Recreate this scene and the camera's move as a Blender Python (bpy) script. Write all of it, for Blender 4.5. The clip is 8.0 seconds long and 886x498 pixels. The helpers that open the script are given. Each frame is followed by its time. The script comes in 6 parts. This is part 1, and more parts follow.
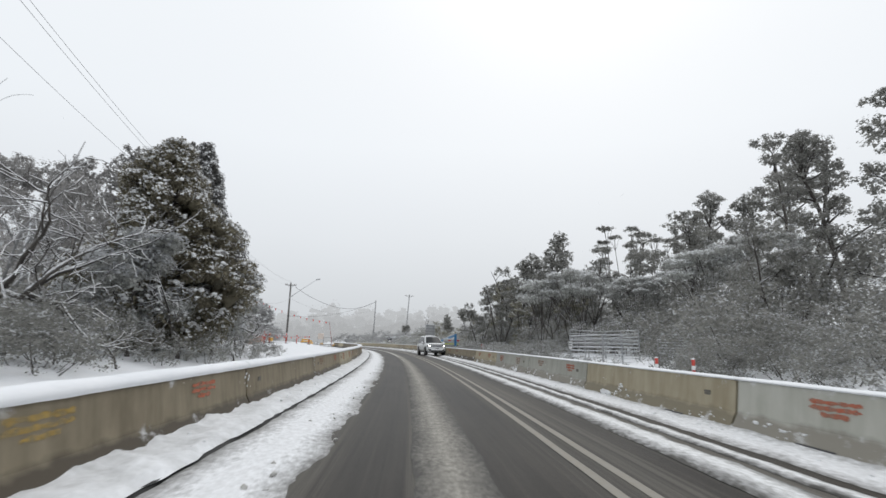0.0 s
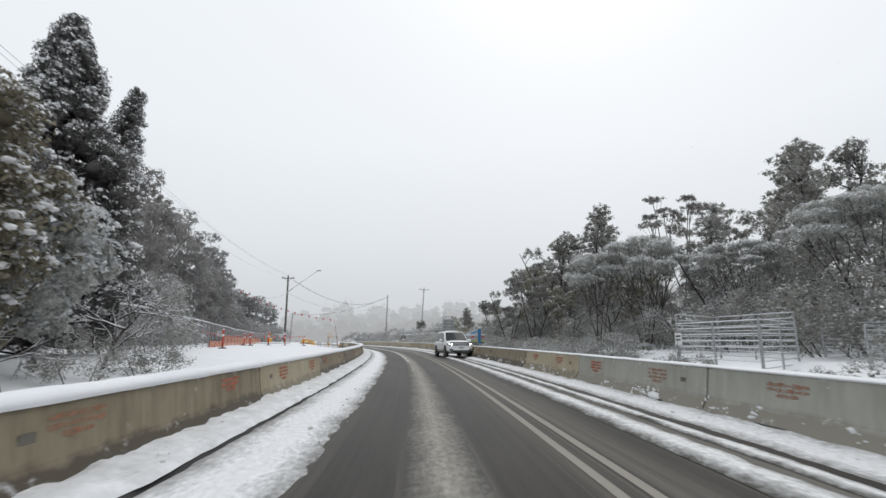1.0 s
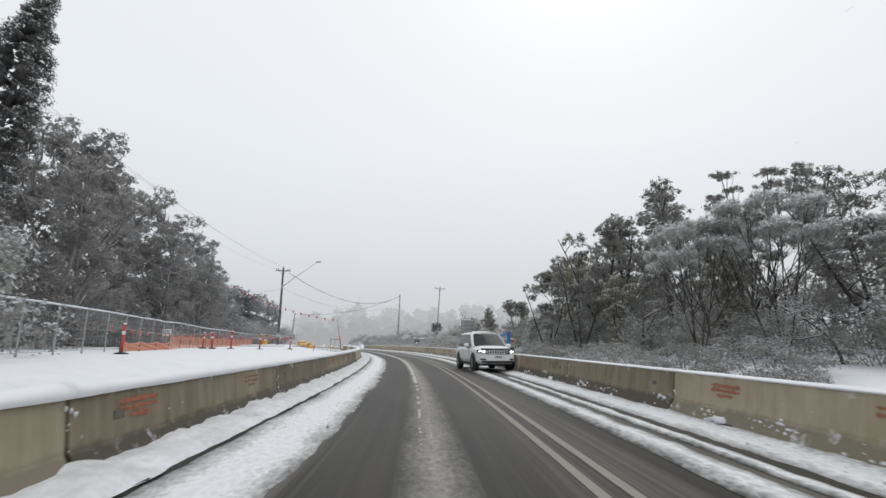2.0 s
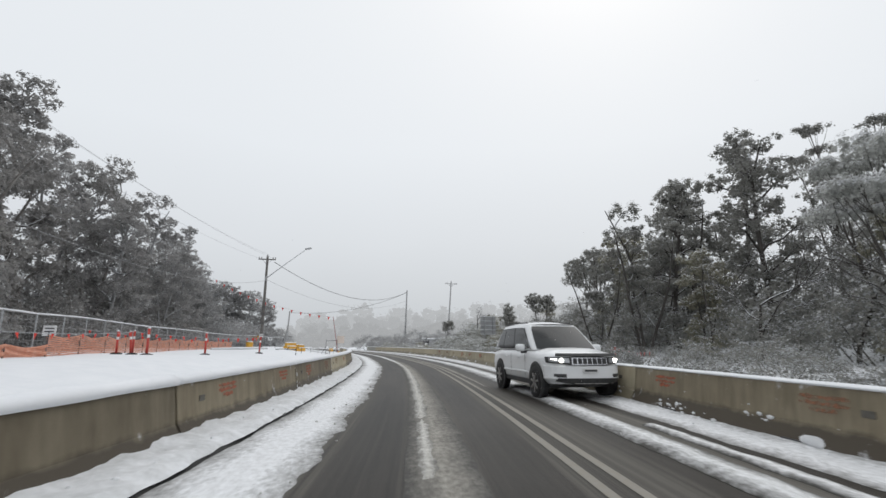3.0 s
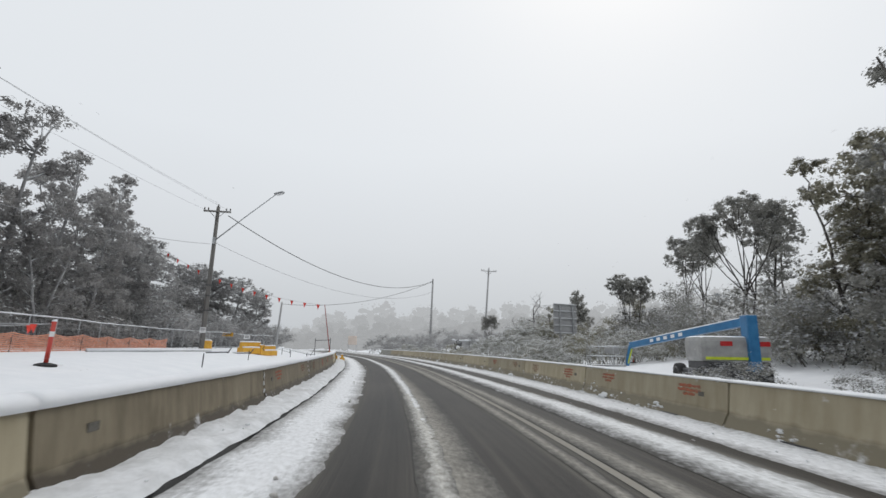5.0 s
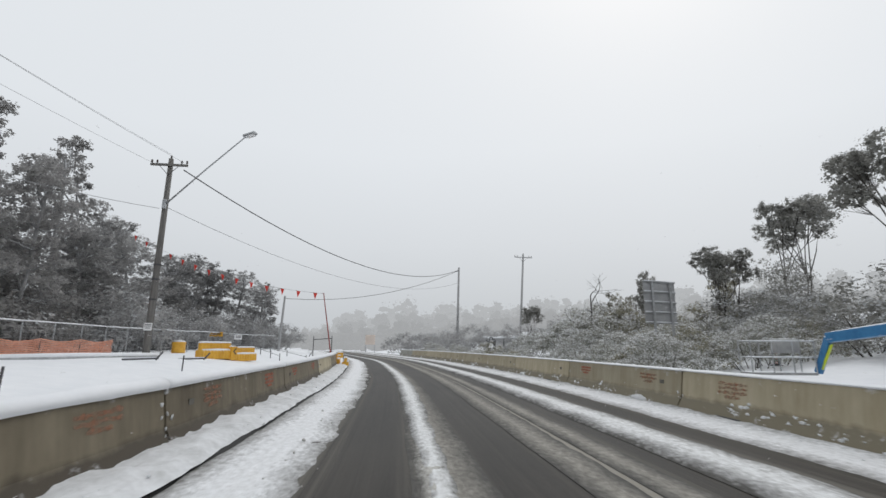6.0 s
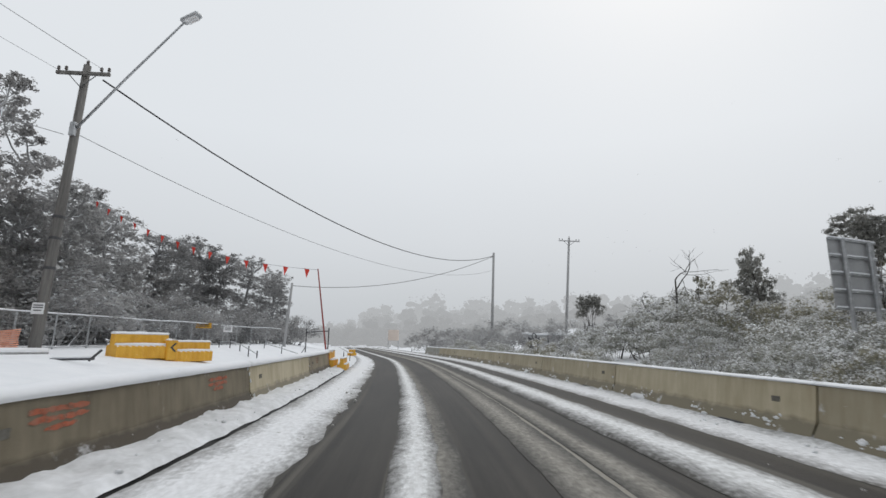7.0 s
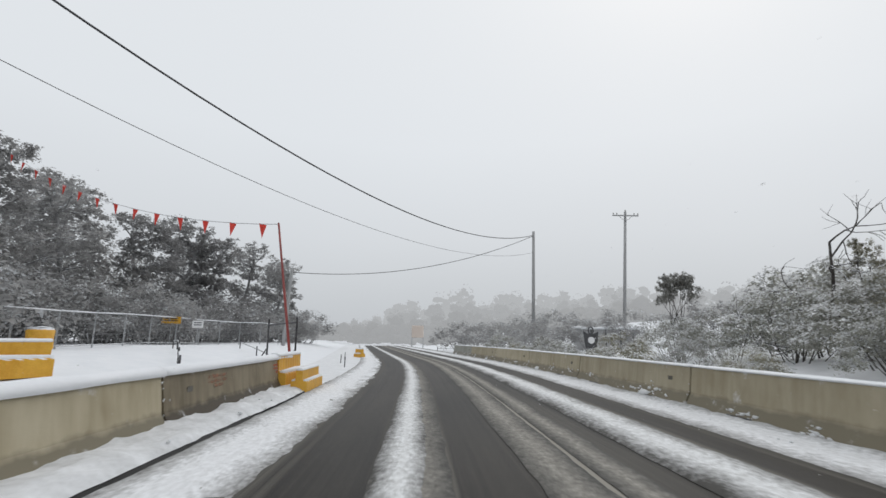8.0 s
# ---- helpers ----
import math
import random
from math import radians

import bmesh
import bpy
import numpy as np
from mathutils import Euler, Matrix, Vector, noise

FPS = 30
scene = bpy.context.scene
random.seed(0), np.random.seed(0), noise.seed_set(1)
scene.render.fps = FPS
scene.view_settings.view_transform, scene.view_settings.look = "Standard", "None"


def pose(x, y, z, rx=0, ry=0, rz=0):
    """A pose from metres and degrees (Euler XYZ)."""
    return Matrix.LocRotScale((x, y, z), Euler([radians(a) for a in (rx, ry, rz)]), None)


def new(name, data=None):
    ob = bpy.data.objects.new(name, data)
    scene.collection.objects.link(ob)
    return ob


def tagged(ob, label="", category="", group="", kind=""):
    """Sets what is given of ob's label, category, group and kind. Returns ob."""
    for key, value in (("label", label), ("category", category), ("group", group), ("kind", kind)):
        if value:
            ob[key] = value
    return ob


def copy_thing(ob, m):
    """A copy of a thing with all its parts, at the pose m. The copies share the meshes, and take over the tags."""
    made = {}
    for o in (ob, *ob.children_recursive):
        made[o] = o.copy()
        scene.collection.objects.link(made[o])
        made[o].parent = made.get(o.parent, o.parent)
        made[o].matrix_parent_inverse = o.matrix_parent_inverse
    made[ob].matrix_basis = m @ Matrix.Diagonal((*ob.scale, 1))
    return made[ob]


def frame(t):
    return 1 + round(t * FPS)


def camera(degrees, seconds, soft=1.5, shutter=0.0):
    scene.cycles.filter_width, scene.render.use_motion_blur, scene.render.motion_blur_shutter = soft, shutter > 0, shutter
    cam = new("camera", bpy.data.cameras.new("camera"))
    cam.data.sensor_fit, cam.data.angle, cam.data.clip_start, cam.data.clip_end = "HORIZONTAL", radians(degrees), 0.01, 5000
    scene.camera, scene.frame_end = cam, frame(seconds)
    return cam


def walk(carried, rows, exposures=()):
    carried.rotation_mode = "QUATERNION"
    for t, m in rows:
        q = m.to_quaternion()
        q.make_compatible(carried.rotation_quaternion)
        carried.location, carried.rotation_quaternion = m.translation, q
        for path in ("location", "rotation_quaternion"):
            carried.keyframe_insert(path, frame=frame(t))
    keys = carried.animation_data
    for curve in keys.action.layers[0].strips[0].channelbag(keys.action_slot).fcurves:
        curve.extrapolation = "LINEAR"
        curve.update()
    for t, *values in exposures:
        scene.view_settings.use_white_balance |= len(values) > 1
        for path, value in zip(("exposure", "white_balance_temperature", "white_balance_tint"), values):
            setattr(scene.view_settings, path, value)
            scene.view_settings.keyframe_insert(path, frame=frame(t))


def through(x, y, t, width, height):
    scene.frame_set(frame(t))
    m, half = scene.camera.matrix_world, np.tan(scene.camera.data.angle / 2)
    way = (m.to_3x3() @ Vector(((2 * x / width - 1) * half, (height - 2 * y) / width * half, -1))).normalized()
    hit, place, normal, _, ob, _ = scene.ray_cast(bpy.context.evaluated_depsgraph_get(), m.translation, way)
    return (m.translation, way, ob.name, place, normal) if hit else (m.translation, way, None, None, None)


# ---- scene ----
cam = camera(84.7, 8.0, soft=1.5, shutter=0.12)
# seconds, x, y, z, yaw, pitch, roll
ROWS = [
    (0.0, -0.000, 0.000, 1.30, -3.21, 10.88, -1.24),
    (0.5, -0.000, 6.245, 1.30, -2.22, 10.70, -0.75),
    (1.0, 0.032, 12.393, 1.30, -1.28, 10.53, 0.11),
    (1.5, -0.049, 18.496, 1.30, -0.35, 10.85, -0.29),
    (3.0, -1.014, 35.793, 1.30, 1.53, 11.11, -0.22),
    (3.5, -1.534, 41.461, 1.30, 1.87, 11.26, -0.25),
    (4.0, -2.139, 47.044, 1.30, 2.33, 11.40, -0.55),
    (4.5, -2.715, 52.621, 1.30, 3.24, 11.46, -1.06),
    (6.0, -5.217, 69.182, 1.30, 7.00, 11.28, -0.24),
    (6.5, -6.049, 74.151, 1.30, 8.58, 11.03, -0.34),
    (7.0, -6.891, 78.799, 1.30, 10.27, 10.90, -0.98),
    (7.5, -7.841, 83.667, 1.30, 12.01, 10.94, -0.62),
    (8.0, -8.984, 88.546, 1.30, 13.57, 10.51, -0.59),
]
walk(cam, [(t, pose(x, y, z, 90 + pitch, roll, yaw)) for t, x, y, z, yaw, pitch, roll in ROWS],
     exposures=[(0.0, 0.0), (1.5, -0.05), (4.5, -0.15), (8.0, -0.2)])

# ---- light: a bright snow-laden overcast ----
world = bpy.data.worlds.new("overcast_sky")
scene.world = world
world.use_nodes = True
wn, wl = world.node_tree.nodes, world.node_tree.links
wn.clear()
w_out = wn.new("ShaderNodeOutputWorld")
w_bg = wn.new("ShaderNodeBackground")
w_sky = wn.new("ShaderNodeTexSky")
w_sky.sky_type, w_sky.sun_disc = "NISHITA", False
w_sky.sun_elevation, w_sky.sun_rotation = radians(50), radians(20)
w_sky.air_density, w_sky.dust_density = 1.0, 6.0
w_coord = wn.new("ShaderNodeTexCoord")
w_sep = wn.new("ShaderNodeSeparateXYZ")
w_ramp = wn.new("ShaderNodeValToRGB")
w_noise = wn.new("ShaderNodeTexNoise")
w_noise.inputs["Scale"].default_value = 2.2
w_noise.inputs["Detail"].default_value = 3.0
w_add = wn.new("ShaderNodeMath")
w_add.operation = "MULTIPLY_ADD"
w_add.inputs[1].default_value, w_add.inputs[2].default_value = 0.06, -0.03
w_sum = wn.new("ShaderNodeMath")
w_mix = wn.new("ShaderNodeMix")
w_mix.data_type = "RGBA"
w_mix.inputs[0].default_value = 0.006
el = w_ramp.color_ramp.elements
el[0].position, el[0].color = 0.0, (0.655, 0.685, 0.722, 1)
el[1].position, el[1].color = 0.62, (0.95, 0.985, 1.02, 1)
for p, c in ((0.06, (0.695, 0.73, 0.767, 1)), (0.20, (0.815, 0.85, 0.888, 1)), (0.38, (0.915, 0.955, 0.995, 1))):
    e = el.new(p)
    e.color = c
wl.new(w_coord.outputs["Generated"], w_sep.inputs[0])
wl.new(w_coord.outputs["Generated"], w_noise.inputs["Vector"])
wl.new(w_noise.outputs["Fac"], w_add.inputs[0])
wl.new(w_sep.outputs["Z"], w_sum.inputs[0])
wl.new(w_add.outputs[0], w_sum.inputs[1])
wl.new(w_sum.outputs[0], w_ramp.inputs[0])
wl.new(w_ramp.outputs[0], w_mix.inputs[6])
wl.new(w_sky.outputs[0], w_mix.inputs[7])
wl.new(w_mix.outputs[2], w_bg.inputs["Color"])
w_bg.inputs["Strength"].default_value = 0.92
wl.new(w_bg.outputs[0], w_out.inputs["Surface"])
sun = new("sun", bpy.data.lights.new("sun", "SUN"))
sun.data.energy, sun.data.angle, sun.data.color = 0.5, radians(40), (1.0, 0.98, 0.95)
sun.matrix_world = pose(0, 0, 60, 40, 0, 160)

# ---- materials ----


def mat_base(name):
    m = bpy.data.materials.new(name)
    m.use_nodes = True
    nt = m.node_tree
    return m, nt.nodes, nt.links, nt.nodes["Principled BSDF"]


def ramp_node(n, stops):
    r = n.new("ShaderNodeValToRGB")
    e = r.color_ramp.elements
    e[0].position, e[0].color = stops[0][0], (*stops[0][1], 1)
    e[1].position, e[1].color = stops[-1][0], (*stops[-1][1], 1)
    for p, c in stops[1:-1]:
        q = e.new(p)
        q.color = (*c, 1)
    return r


def noise_node(n, l, scale, detail=4.0, vec=None, stretch=None, rough=0.6):
    t = n.new("ShaderNodeTexNoise")
    t.inputs["Scale"].default_value, t.inputs["Detail"].default_value = scale, detail
    t.inputs["Roughness"].default_value = rough
    if vec is not None:
        if stretch:
            mp = n.new("ShaderNodeMapping")
            mp.inputs["Scale"].default_value = stretch
            l.new(vec, mp.inputs[0])
            l.new(mp.outputs[0], t.inputs["Vector"])
        else:
            l.new(vec, t.inputs["Vector"])
    return t


def surface(name, a, b, scale=3.0, rough=0.8, metal=0.0, bump=0.15, fine=40.0, spread=(0.35, 0.65), rough_var=0.15, stretch=None, spec=0.5):
    """Two-scale mottled surface between colours a and b, with fine relief."""
    m, n, l, p = mat_base(name)
    c = n.new("ShaderNodeTexCoord")
    t1 = noise_node(n, l, scale, 6.0, c.outputs["Object"], stretch)
    t2 = noise_node(n, l, fine, 3.0, c.outputs["Object"], stretch)
    mx = n.new("ShaderNodeMath")
    mx.operation = "MULTIPLY_ADD"
    mx.inputs[1].default_value = 0.3
    l.new(t2.outputs["Fac"], mx.inputs[0])
    sub = n.new("ShaderNodeMath")
    sub.operation = "MULTIPLY"
    sub.inputs[1].default_value = 0.7
    l.new(t1.outputs["Fac"], sub.inputs[0])
    l.new(sub.outputs[0], mx.inputs[2])
    r = ramp_node(n, [(spread[0], a), (spread[1], b)])
    l.new(mx.outputs[0], r.inputs[0])
    l.new(r.outputs[0], p.inputs["Base Color"])
    rr = n.new("ShaderNodeMapRange")
    rr.inputs["To Min"].default_value, rr.inputs["To Max"].default_value = max(0.02, rough - rough_var), min(1.0, rough + rough_var)
    l.new(t1.outputs["Fac"], rr.inputs["Value"])
    l.new(rr.outputs[0], p.inputs["Roughness"])
    p.inputs["Metallic"].default_value = metal
    p.inputs["Specular IOR Level"].default_value = spec
    if bump:
        b_ = n.new("ShaderNodeBump")
        b_.inputs["Strength"].default_value, b_.inputs["Distance"].default_value = bump, 0.02
        l.new(mx.outputs[0], b_.inputs["Height"])
        l.new(b_.outputs[0], p.inputs["Normal"])
    return m


def snowed(m, amount=0.45, soft=0.2, scale=6.0):
    """Lets snow lie on what faces up."""
    n, l = m.node_tree.nodes, m.node_tree.links
    p = n["Principled BSDF"]
    g = n.new("ShaderNodeNewGeometry")
    s = n.new("ShaderNodeSeparateXYZ")
    l.new(g.outputs["Normal"], s.inputs[0])
    c = n.new("ShaderNodeTexCoord")
    t = noise_node(n, l, scale, 4.0, c.outputs["Object"])
    a = n.new("ShaderNodeMath")
    a.operation = "MULTIPLY_ADD"
    a.inputs[1].default_value = 0.7
    l.new(t.outputs["Fac"], a.inputs[0])
    l.new(s.outputs["Z"], a.inputs[2])
    r = n.new("ShaderNodeMapRange")
    r.inputs["From Min"].default_value, r.inputs["From Max"].default_value = amount + 0.35, amount + 0.35 + soft
    l.new(a.outputs[0], r.inputs["Value"])
    mix = n.new("ShaderNodeMix")
    mix.data_type = "RGBA"
    old = p.inputs["Base Color"].links[0].from_socket
    l.new(old, mix.inputs[6])
    mix.inputs[7].default_value = (0.82, 0.84, 0.87, 1)
    l.new(r.outputs[0], mix.inputs[0])
    l.new(mix.outputs[2], p.inputs["Base Color"])
    return m


def foliage(name, dark, light, rough=0.6, through=0.55):
    m, n, l, p = mat_base(name)
    g = n.new("ShaderNodeNewGeometry")
    r = ramp_node(n, [(0.0, dark), (0.75, light), (1.0, tuple(min(1, 1.15 * v) for v in light))])
    l.new(g.outputs["Random Per Island"], r.inputs[0])
    o = n.new("ShaderNodeObjectInfo")
    h = n.new("ShaderNodeHueSaturation")
    mr = n.new("ShaderNodeMapRange")
    mr.inputs["To Min"].default_value, mr.inputs["To Max"].default_value = 0.86, 1.14
    l.new(o.outputs["Random"], mr.inputs["Value"])
    c = n.new("ShaderNodeTexCoord")
    t = noise_node(n, l, 2.6, 6.0, c.outputs["Object"], None, 0.75)
    m2 = n.new("ShaderNodeMapRange")
    m2.inputs["From Min"].default_value, m2.inputs["From Max"].default_value = 0.3, 0.7
    m2.inputs["To Min"].default_value, m2.inputs["To Max"].default_value = 0.8, 1.2
    l.new(t.outputs["Fac"], m2.inputs["Value"])
    mu = n.new("ShaderNodeMath")
    mu.operation = "MULTIPLY"
    l.new(mr.outputs[0], mu.inputs[0])
    l.new(m2.outputs[0], mu.inputs[1])
    l.new(mu.outputs[0], h.inputs["Value"])
    l.new(r.outputs[0], h.inputs["Color"])
    l.new(h.outputs[0], p.inputs["Base Color"])
    p.inputs["Roughness"].default_value = rough
    p.inputs["Specular IOR Level"].default_value = 0.2
    tr = n.new("ShaderNodeBsdfTranslucent")
    l.new(h.outputs[0], tr.inputs["Color"])
    mx = n.new("ShaderNodeMixShader")
    mx.inputs[0].default_value = through
    l.new(p.outputs[0], mx.inputs[1])
    l.new(tr.outputs[0], mx.inputs[2])
    l.new(mx.outputs[0], n["Material Output"].inputs["Surface"])
    return m


def snow_mat(name, a, b, scale=1.5, fine=18.0, bump=0.5):
    m = surface(name, a, b, scale, 0.75, 0.0, bump, fine, (0.3, 0.7), 0.1, None, 0.3)
    m.node_tree.nodes["Principled BSDF"].inputs["Subsurface Weight"].default_value = 0.0
    return m


SNOW = snow_mat("fresh_snow", (0.76, 0.78, 0.81), (0.86, 0.87, 0.89))
SNOW_ROAD = snow_mat("trodden_snow", (0.62, 0.63, 0.64), (0.85, 0.86, 0.88), 2.5, 9.0, 0.9)
LEAF_NEAR = foliage("conifer_needles", (0.14, 0.128, 0.092), (0.29, 0.265, 0.195))
LEAF_DARK = foliage("dark_conifer_needles", (0.11, 0.109, 0.105), (0.20, 0.197, 0.188))
LEAF_GUM = foliage("gum_leaves", (0.235, 0.234, 0.217), (0.335, 0.333, 0.31))
# leaf colours lifted to stand in for haze over the farther trees
LEAF_HAZE = foliage("lightly_hazed_leaves", (0.325, 0.317, 0.309), (0.385, 0.377, 0.366), 0.8, 0.65)
LEAF_HAZE_FAR = foliage("haze_grey_leaves", (0.345, 0.339, 0.333), (0.395, 0.388, 0.382), 0.8, 0.65)
LEAF_HAZE_LAST = foliage("hazed_leaves", (0.335, 0.332, 0.329), (0.395, 0.392, 0.388), 0.8, 0.65)
LEAF_OLIVE = foliage("olive_leaves", (0.225, 0.216, 0.168), (0.37, 0.356, 0.282))
LEAF_FLOCK = foliage("snow_flocked_leaves", (0.33, 0.335, 0.315), (0.50, 0.505, 0.485))
LEAF_SCRUB = foliage("half_bare_scrub_leaves", (0.25, 0.252, 0.218), (0.40, 0.40, 0.36))
SNOW_FLOCK = foliage("snow_flocks", (0.64, 0.645, 0.655), (0.80, 0.805, 0.815), 0.8, 0.35)
TWIG_SNOW = foliage("snow_on_leaves", (0.43, 0.44, 0.45), (0.58, 0.59, 0.605), 0.8)
# snow greyed towards the haze tone of the far trees
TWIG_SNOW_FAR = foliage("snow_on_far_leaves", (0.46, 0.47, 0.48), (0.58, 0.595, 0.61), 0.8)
SNOW_LOAD = foliage("snow_on_conifer", (0.70, 0.70, 0.71), (0.82, 0.825, 0.835), 0.8, 0.08)
FLAKE = foliage("falling_snow", (0.90, 0.905, 0.91), (0.94, 0.945, 0.95), 0.8)


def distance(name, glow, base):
    """Far woods in almost one even grey: the glow stands in for haze."""
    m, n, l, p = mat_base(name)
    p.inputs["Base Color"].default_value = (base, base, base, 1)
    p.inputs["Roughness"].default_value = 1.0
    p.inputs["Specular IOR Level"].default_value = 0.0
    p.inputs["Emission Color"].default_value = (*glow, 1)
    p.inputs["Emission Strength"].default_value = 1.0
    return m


WOODS_FAR = distance("far_woods_haze_glow", (0.36, 0.368, 0.375), 0.08)
MIST_NEAR = distance("near_rank_haze_glow", (0.395, 0.405, 0.414), 0.04)
MIST_MID = distance("middle_rank_haze_glow", (0.435, 0.447, 0.458), 0.04)
MIST_FAR = distance("last_rank_haze_glow", (0.49, 0.505, 0.518), 0.04)
BARK = snowed(surface("dark_bark", (0.035, 0.03, 0.027), (0.11, 0.1, 0.09), 3.0, 0.9, 0, 0.6, 30, stretch=(1, 1, 0.2)), 0.5)
BARK_GUM = snowed(surface("pale_gum_bark", (0.10, 0.095, 0.09), (0.33, 0.31, 0.29), 1.6, 0.85, 0, 0.4, 20, stretch=(1, 1, 0.25)), 0.45)
# bark greyed lighter to stand in for haze
BARK_HAZE = snowed(surface("hazed_bark", (0.2, 0.2, 0.2), (0.42, 0.42, 0.42), 1.6, 0.85, 0, 0.3, 20, stretch=(1, 1, 0.25)), 0.45)
# timber tones lifted for haze, most on the far poles
POLE_WOOD = surface("weathered_pole_timber", (0.085, 0.08, 0.075), (0.24, 0.23, 0.215), 2.0, 0.9, 0, 0.5, 25, stretch=(3, 3, 0.15))
POLE_HAZE = surface("hazed_pole_timber", (0.31, 0.31, 0.31), (0.44, 0.44, 0.44), 2.0, 0.9, 0, 0.4, 25, stretch=(3, 3, 0.15))
WIRE = surface("black_cable", (0.02, 0.02, 0.022), (0.06, 0.06, 0.065), 6.0, 0.6, 0, 0)
WIRE_GREY = surface("grey_wire", (0.26, 0.265, 0.27), (0.38, 0.385, 0.39), 6.0, 0.7, 0, 0)
WIRE_PALE = surface("pale_wire", (0.3, 0.3, 0.31), (0.5, 0.51, 0.52), 6.0, 0.7, 0, 0)
CERAMIC = surface("brown_insulator", (0.05, 0.04, 0.035), (0.1, 0.08, 0.07), 8, 0.3, 0, 0)
STEEL = snowed(surface("galvanised_steel", (0.32, 0.33, 0.34), (0.55, 0.56, 0.57), 6.0, 0.45, 0.7, 0.1), 0.4)
STEEL_DARK = surface("dark_steel", (0.05, 0.05, 0.052), (0.12, 0.12, 0.125), 6.0, 0.5, 0.5, 0.1)
SIGN_GREY = surface("sign_back_aluminium", (0.31, 0.314, 0.32), (0.42, 0.425, 0.43), 2.0, 0.6, 0.0, 0.05)
RED = snowed(surface("safety_red_plastic", (0.5, 0.05, 0.035), (0.68, 0.1, 0.075), 5.0, 0.5, 0, 0.05), 0.55)
WHITE_BAND = surface("white_reflective_band", (0.7, 0.7, 0.7), (0.85, 0.85, 0.85), 5, 0.4, 0, 0.03)
FLAG = surface("red_flag_cloth", (0.65, 0.04, 0.03), (0.85, 0.09, 0.06), 8, 0.8, 0, 0.1)
# orange paled in the colour itself, for the haze over the verge
ORANGE_NET = surface("hazed_orange_mesh", (0.64, 0.25, 0.15), (0.75, 0.40, 0.29), 4, 0.8, 0, 0)
YELLOW = snowed(surface("yellow_plastic", (0.62, 0.30, 0.025), (0.82, 0.47, 0.06), 2.5, 0.45, 0, 0.1), 0.45)
PLATE = surface("stained_cast_plate", (0.09, 0.085, 0.07), (0.17, 0.16, 0.14), 12, 0.8, 0, 0.2)
CLOD = snow_mat("muddy_slush_lump", (0.33, 0.32, 0.30), (0.62, 0.61, 0.59), 8.0, 30.0, 0.6)
RUBBER = surface("black_rubber", (0.012, 0.012, 0.013), (0.035, 0.034, 0.033), 10, 0.8, 0, 0.2)


def concrete(name, a, b, low):
    """Precast concrete: drip streaks, blotches, and a wet muddy skirt splashed up by traffic."""
    m, n, l, p = mat_base(name)
    c = n.new("ShaderNodeTexCoord")
    o = n.new("ShaderNodeObjectInfo")
    off = n.new("ShaderNodeVectorMath")
    off.operation = "MULTIPLY_ADD"
    comb = n.new("ShaderNodeCombineXYZ")
    for i in range(3):
        l.new(o.outputs["Random"], comb.inputs[i])
    l.new(comb.outputs[0], off.inputs[0])
    off.inputs[1].default_value = (37, 51, 0)
    l.new(c.outputs["Object"], off.inputs[2])
    v = off.outputs[0]
    blot = noise_node(n, l, 0.8, 6.0, v)
    streak = noise_node(n, l, 2.0, 5.0, v, (2.5, 2.5, 0.35))
    grain = noise_node(n, l, 60, 3.0, v)
    sm = n.new("ShaderNodeMath")
    sm.operation = "MULTIPLY_ADD"
    sm.inputs[1].default_value = 0.5
    l.new(streak.outputs["Fac"], sm.inputs[0])
    hb = n.new("ShaderNodeMath")
    hb.operation = "MULTIPLY"
    hb.inputs[1].default_value = 0.5
    l.new(blot.outputs["Fac"], hb.inputs[0])
    l.new(hb.outputs[0], sm.inputs[2])
    r = ramp_node(n, [(0.3, a), (0.7, b)])
    l.new(sm.outputs[0], r.inputs[0])
    rnd = n.new("ShaderNodeHueSaturation")
    mr = n.new("ShaderNodeMapRange")
    mr.inputs["To Min"].default_value, mr.inputs["To Max"].default_value = 0.78, 1.15
    l.new(o.outputs["Random"], mr.inputs["Value"])
    l.new(mr.outputs[0], rnd.inputs["Value"])
    l.new(r.outputs[0], rnd.inputs["Color"])
    # muddy skirt with a ragged upper edge
    sp = n.new("ShaderNodeSeparateXYZ")
    l.new(c.outputs["Object"], sp.inputs[0])
    rag = noise_node(n, l, 3.0, 6.0, v)
    ad = n.new("ShaderNodeMath")
    ad.operation = "MULTIPLY_ADD"
    ad.inputs[1].default_value = 0.22
    l.new(rag.outputs["Fac"], ad.inputs[0])
    l.new(sp.outputs["Z"], ad.inputs[2])
    mk = n.new("ShaderNodeMapRange")
    mk.inputs["From Min"].default_value, mk.inputs["From Max"].default_value = 0.46, 0.37
    l.new(ad.outputs[0], mk.inputs["Value"])
    mix = n.new("ShaderNodeMix")
    mix.data_type = "RGBA"
    l.new(mk.outputs[0], mix.inputs[0])
    l.new(rnd.outputs[0], mix.inputs[6])
    mix.inputs[7].default_value = (*low, 1)
    # wet snow spatter
    spat = noise_node(n, l, 2.4, 9.0, v, None, 0.72)
    sr = ramp_node(n, [(0.645, (0, 0, 0)), (0.75, (0.8, 0.8, 0.8))])
    hi = ramp_node(n, [(0.0, (0.07,) * 3), (0.25, (0.05,) * 3), (0.40, (0, 0, 0)), (0.64, (0, 0, 0)), (0.82, (0.11,) * 3)])
    l.new(sp.outputs["Z"], hi.inputs[0])
    sa = n.new("ShaderNodeMath")
    sa.operation = "ADD"
    l.new(spat.outputs["Fac"], sa.inputs[0])
    l.new(hi.outputs[0], sa.inputs[1])
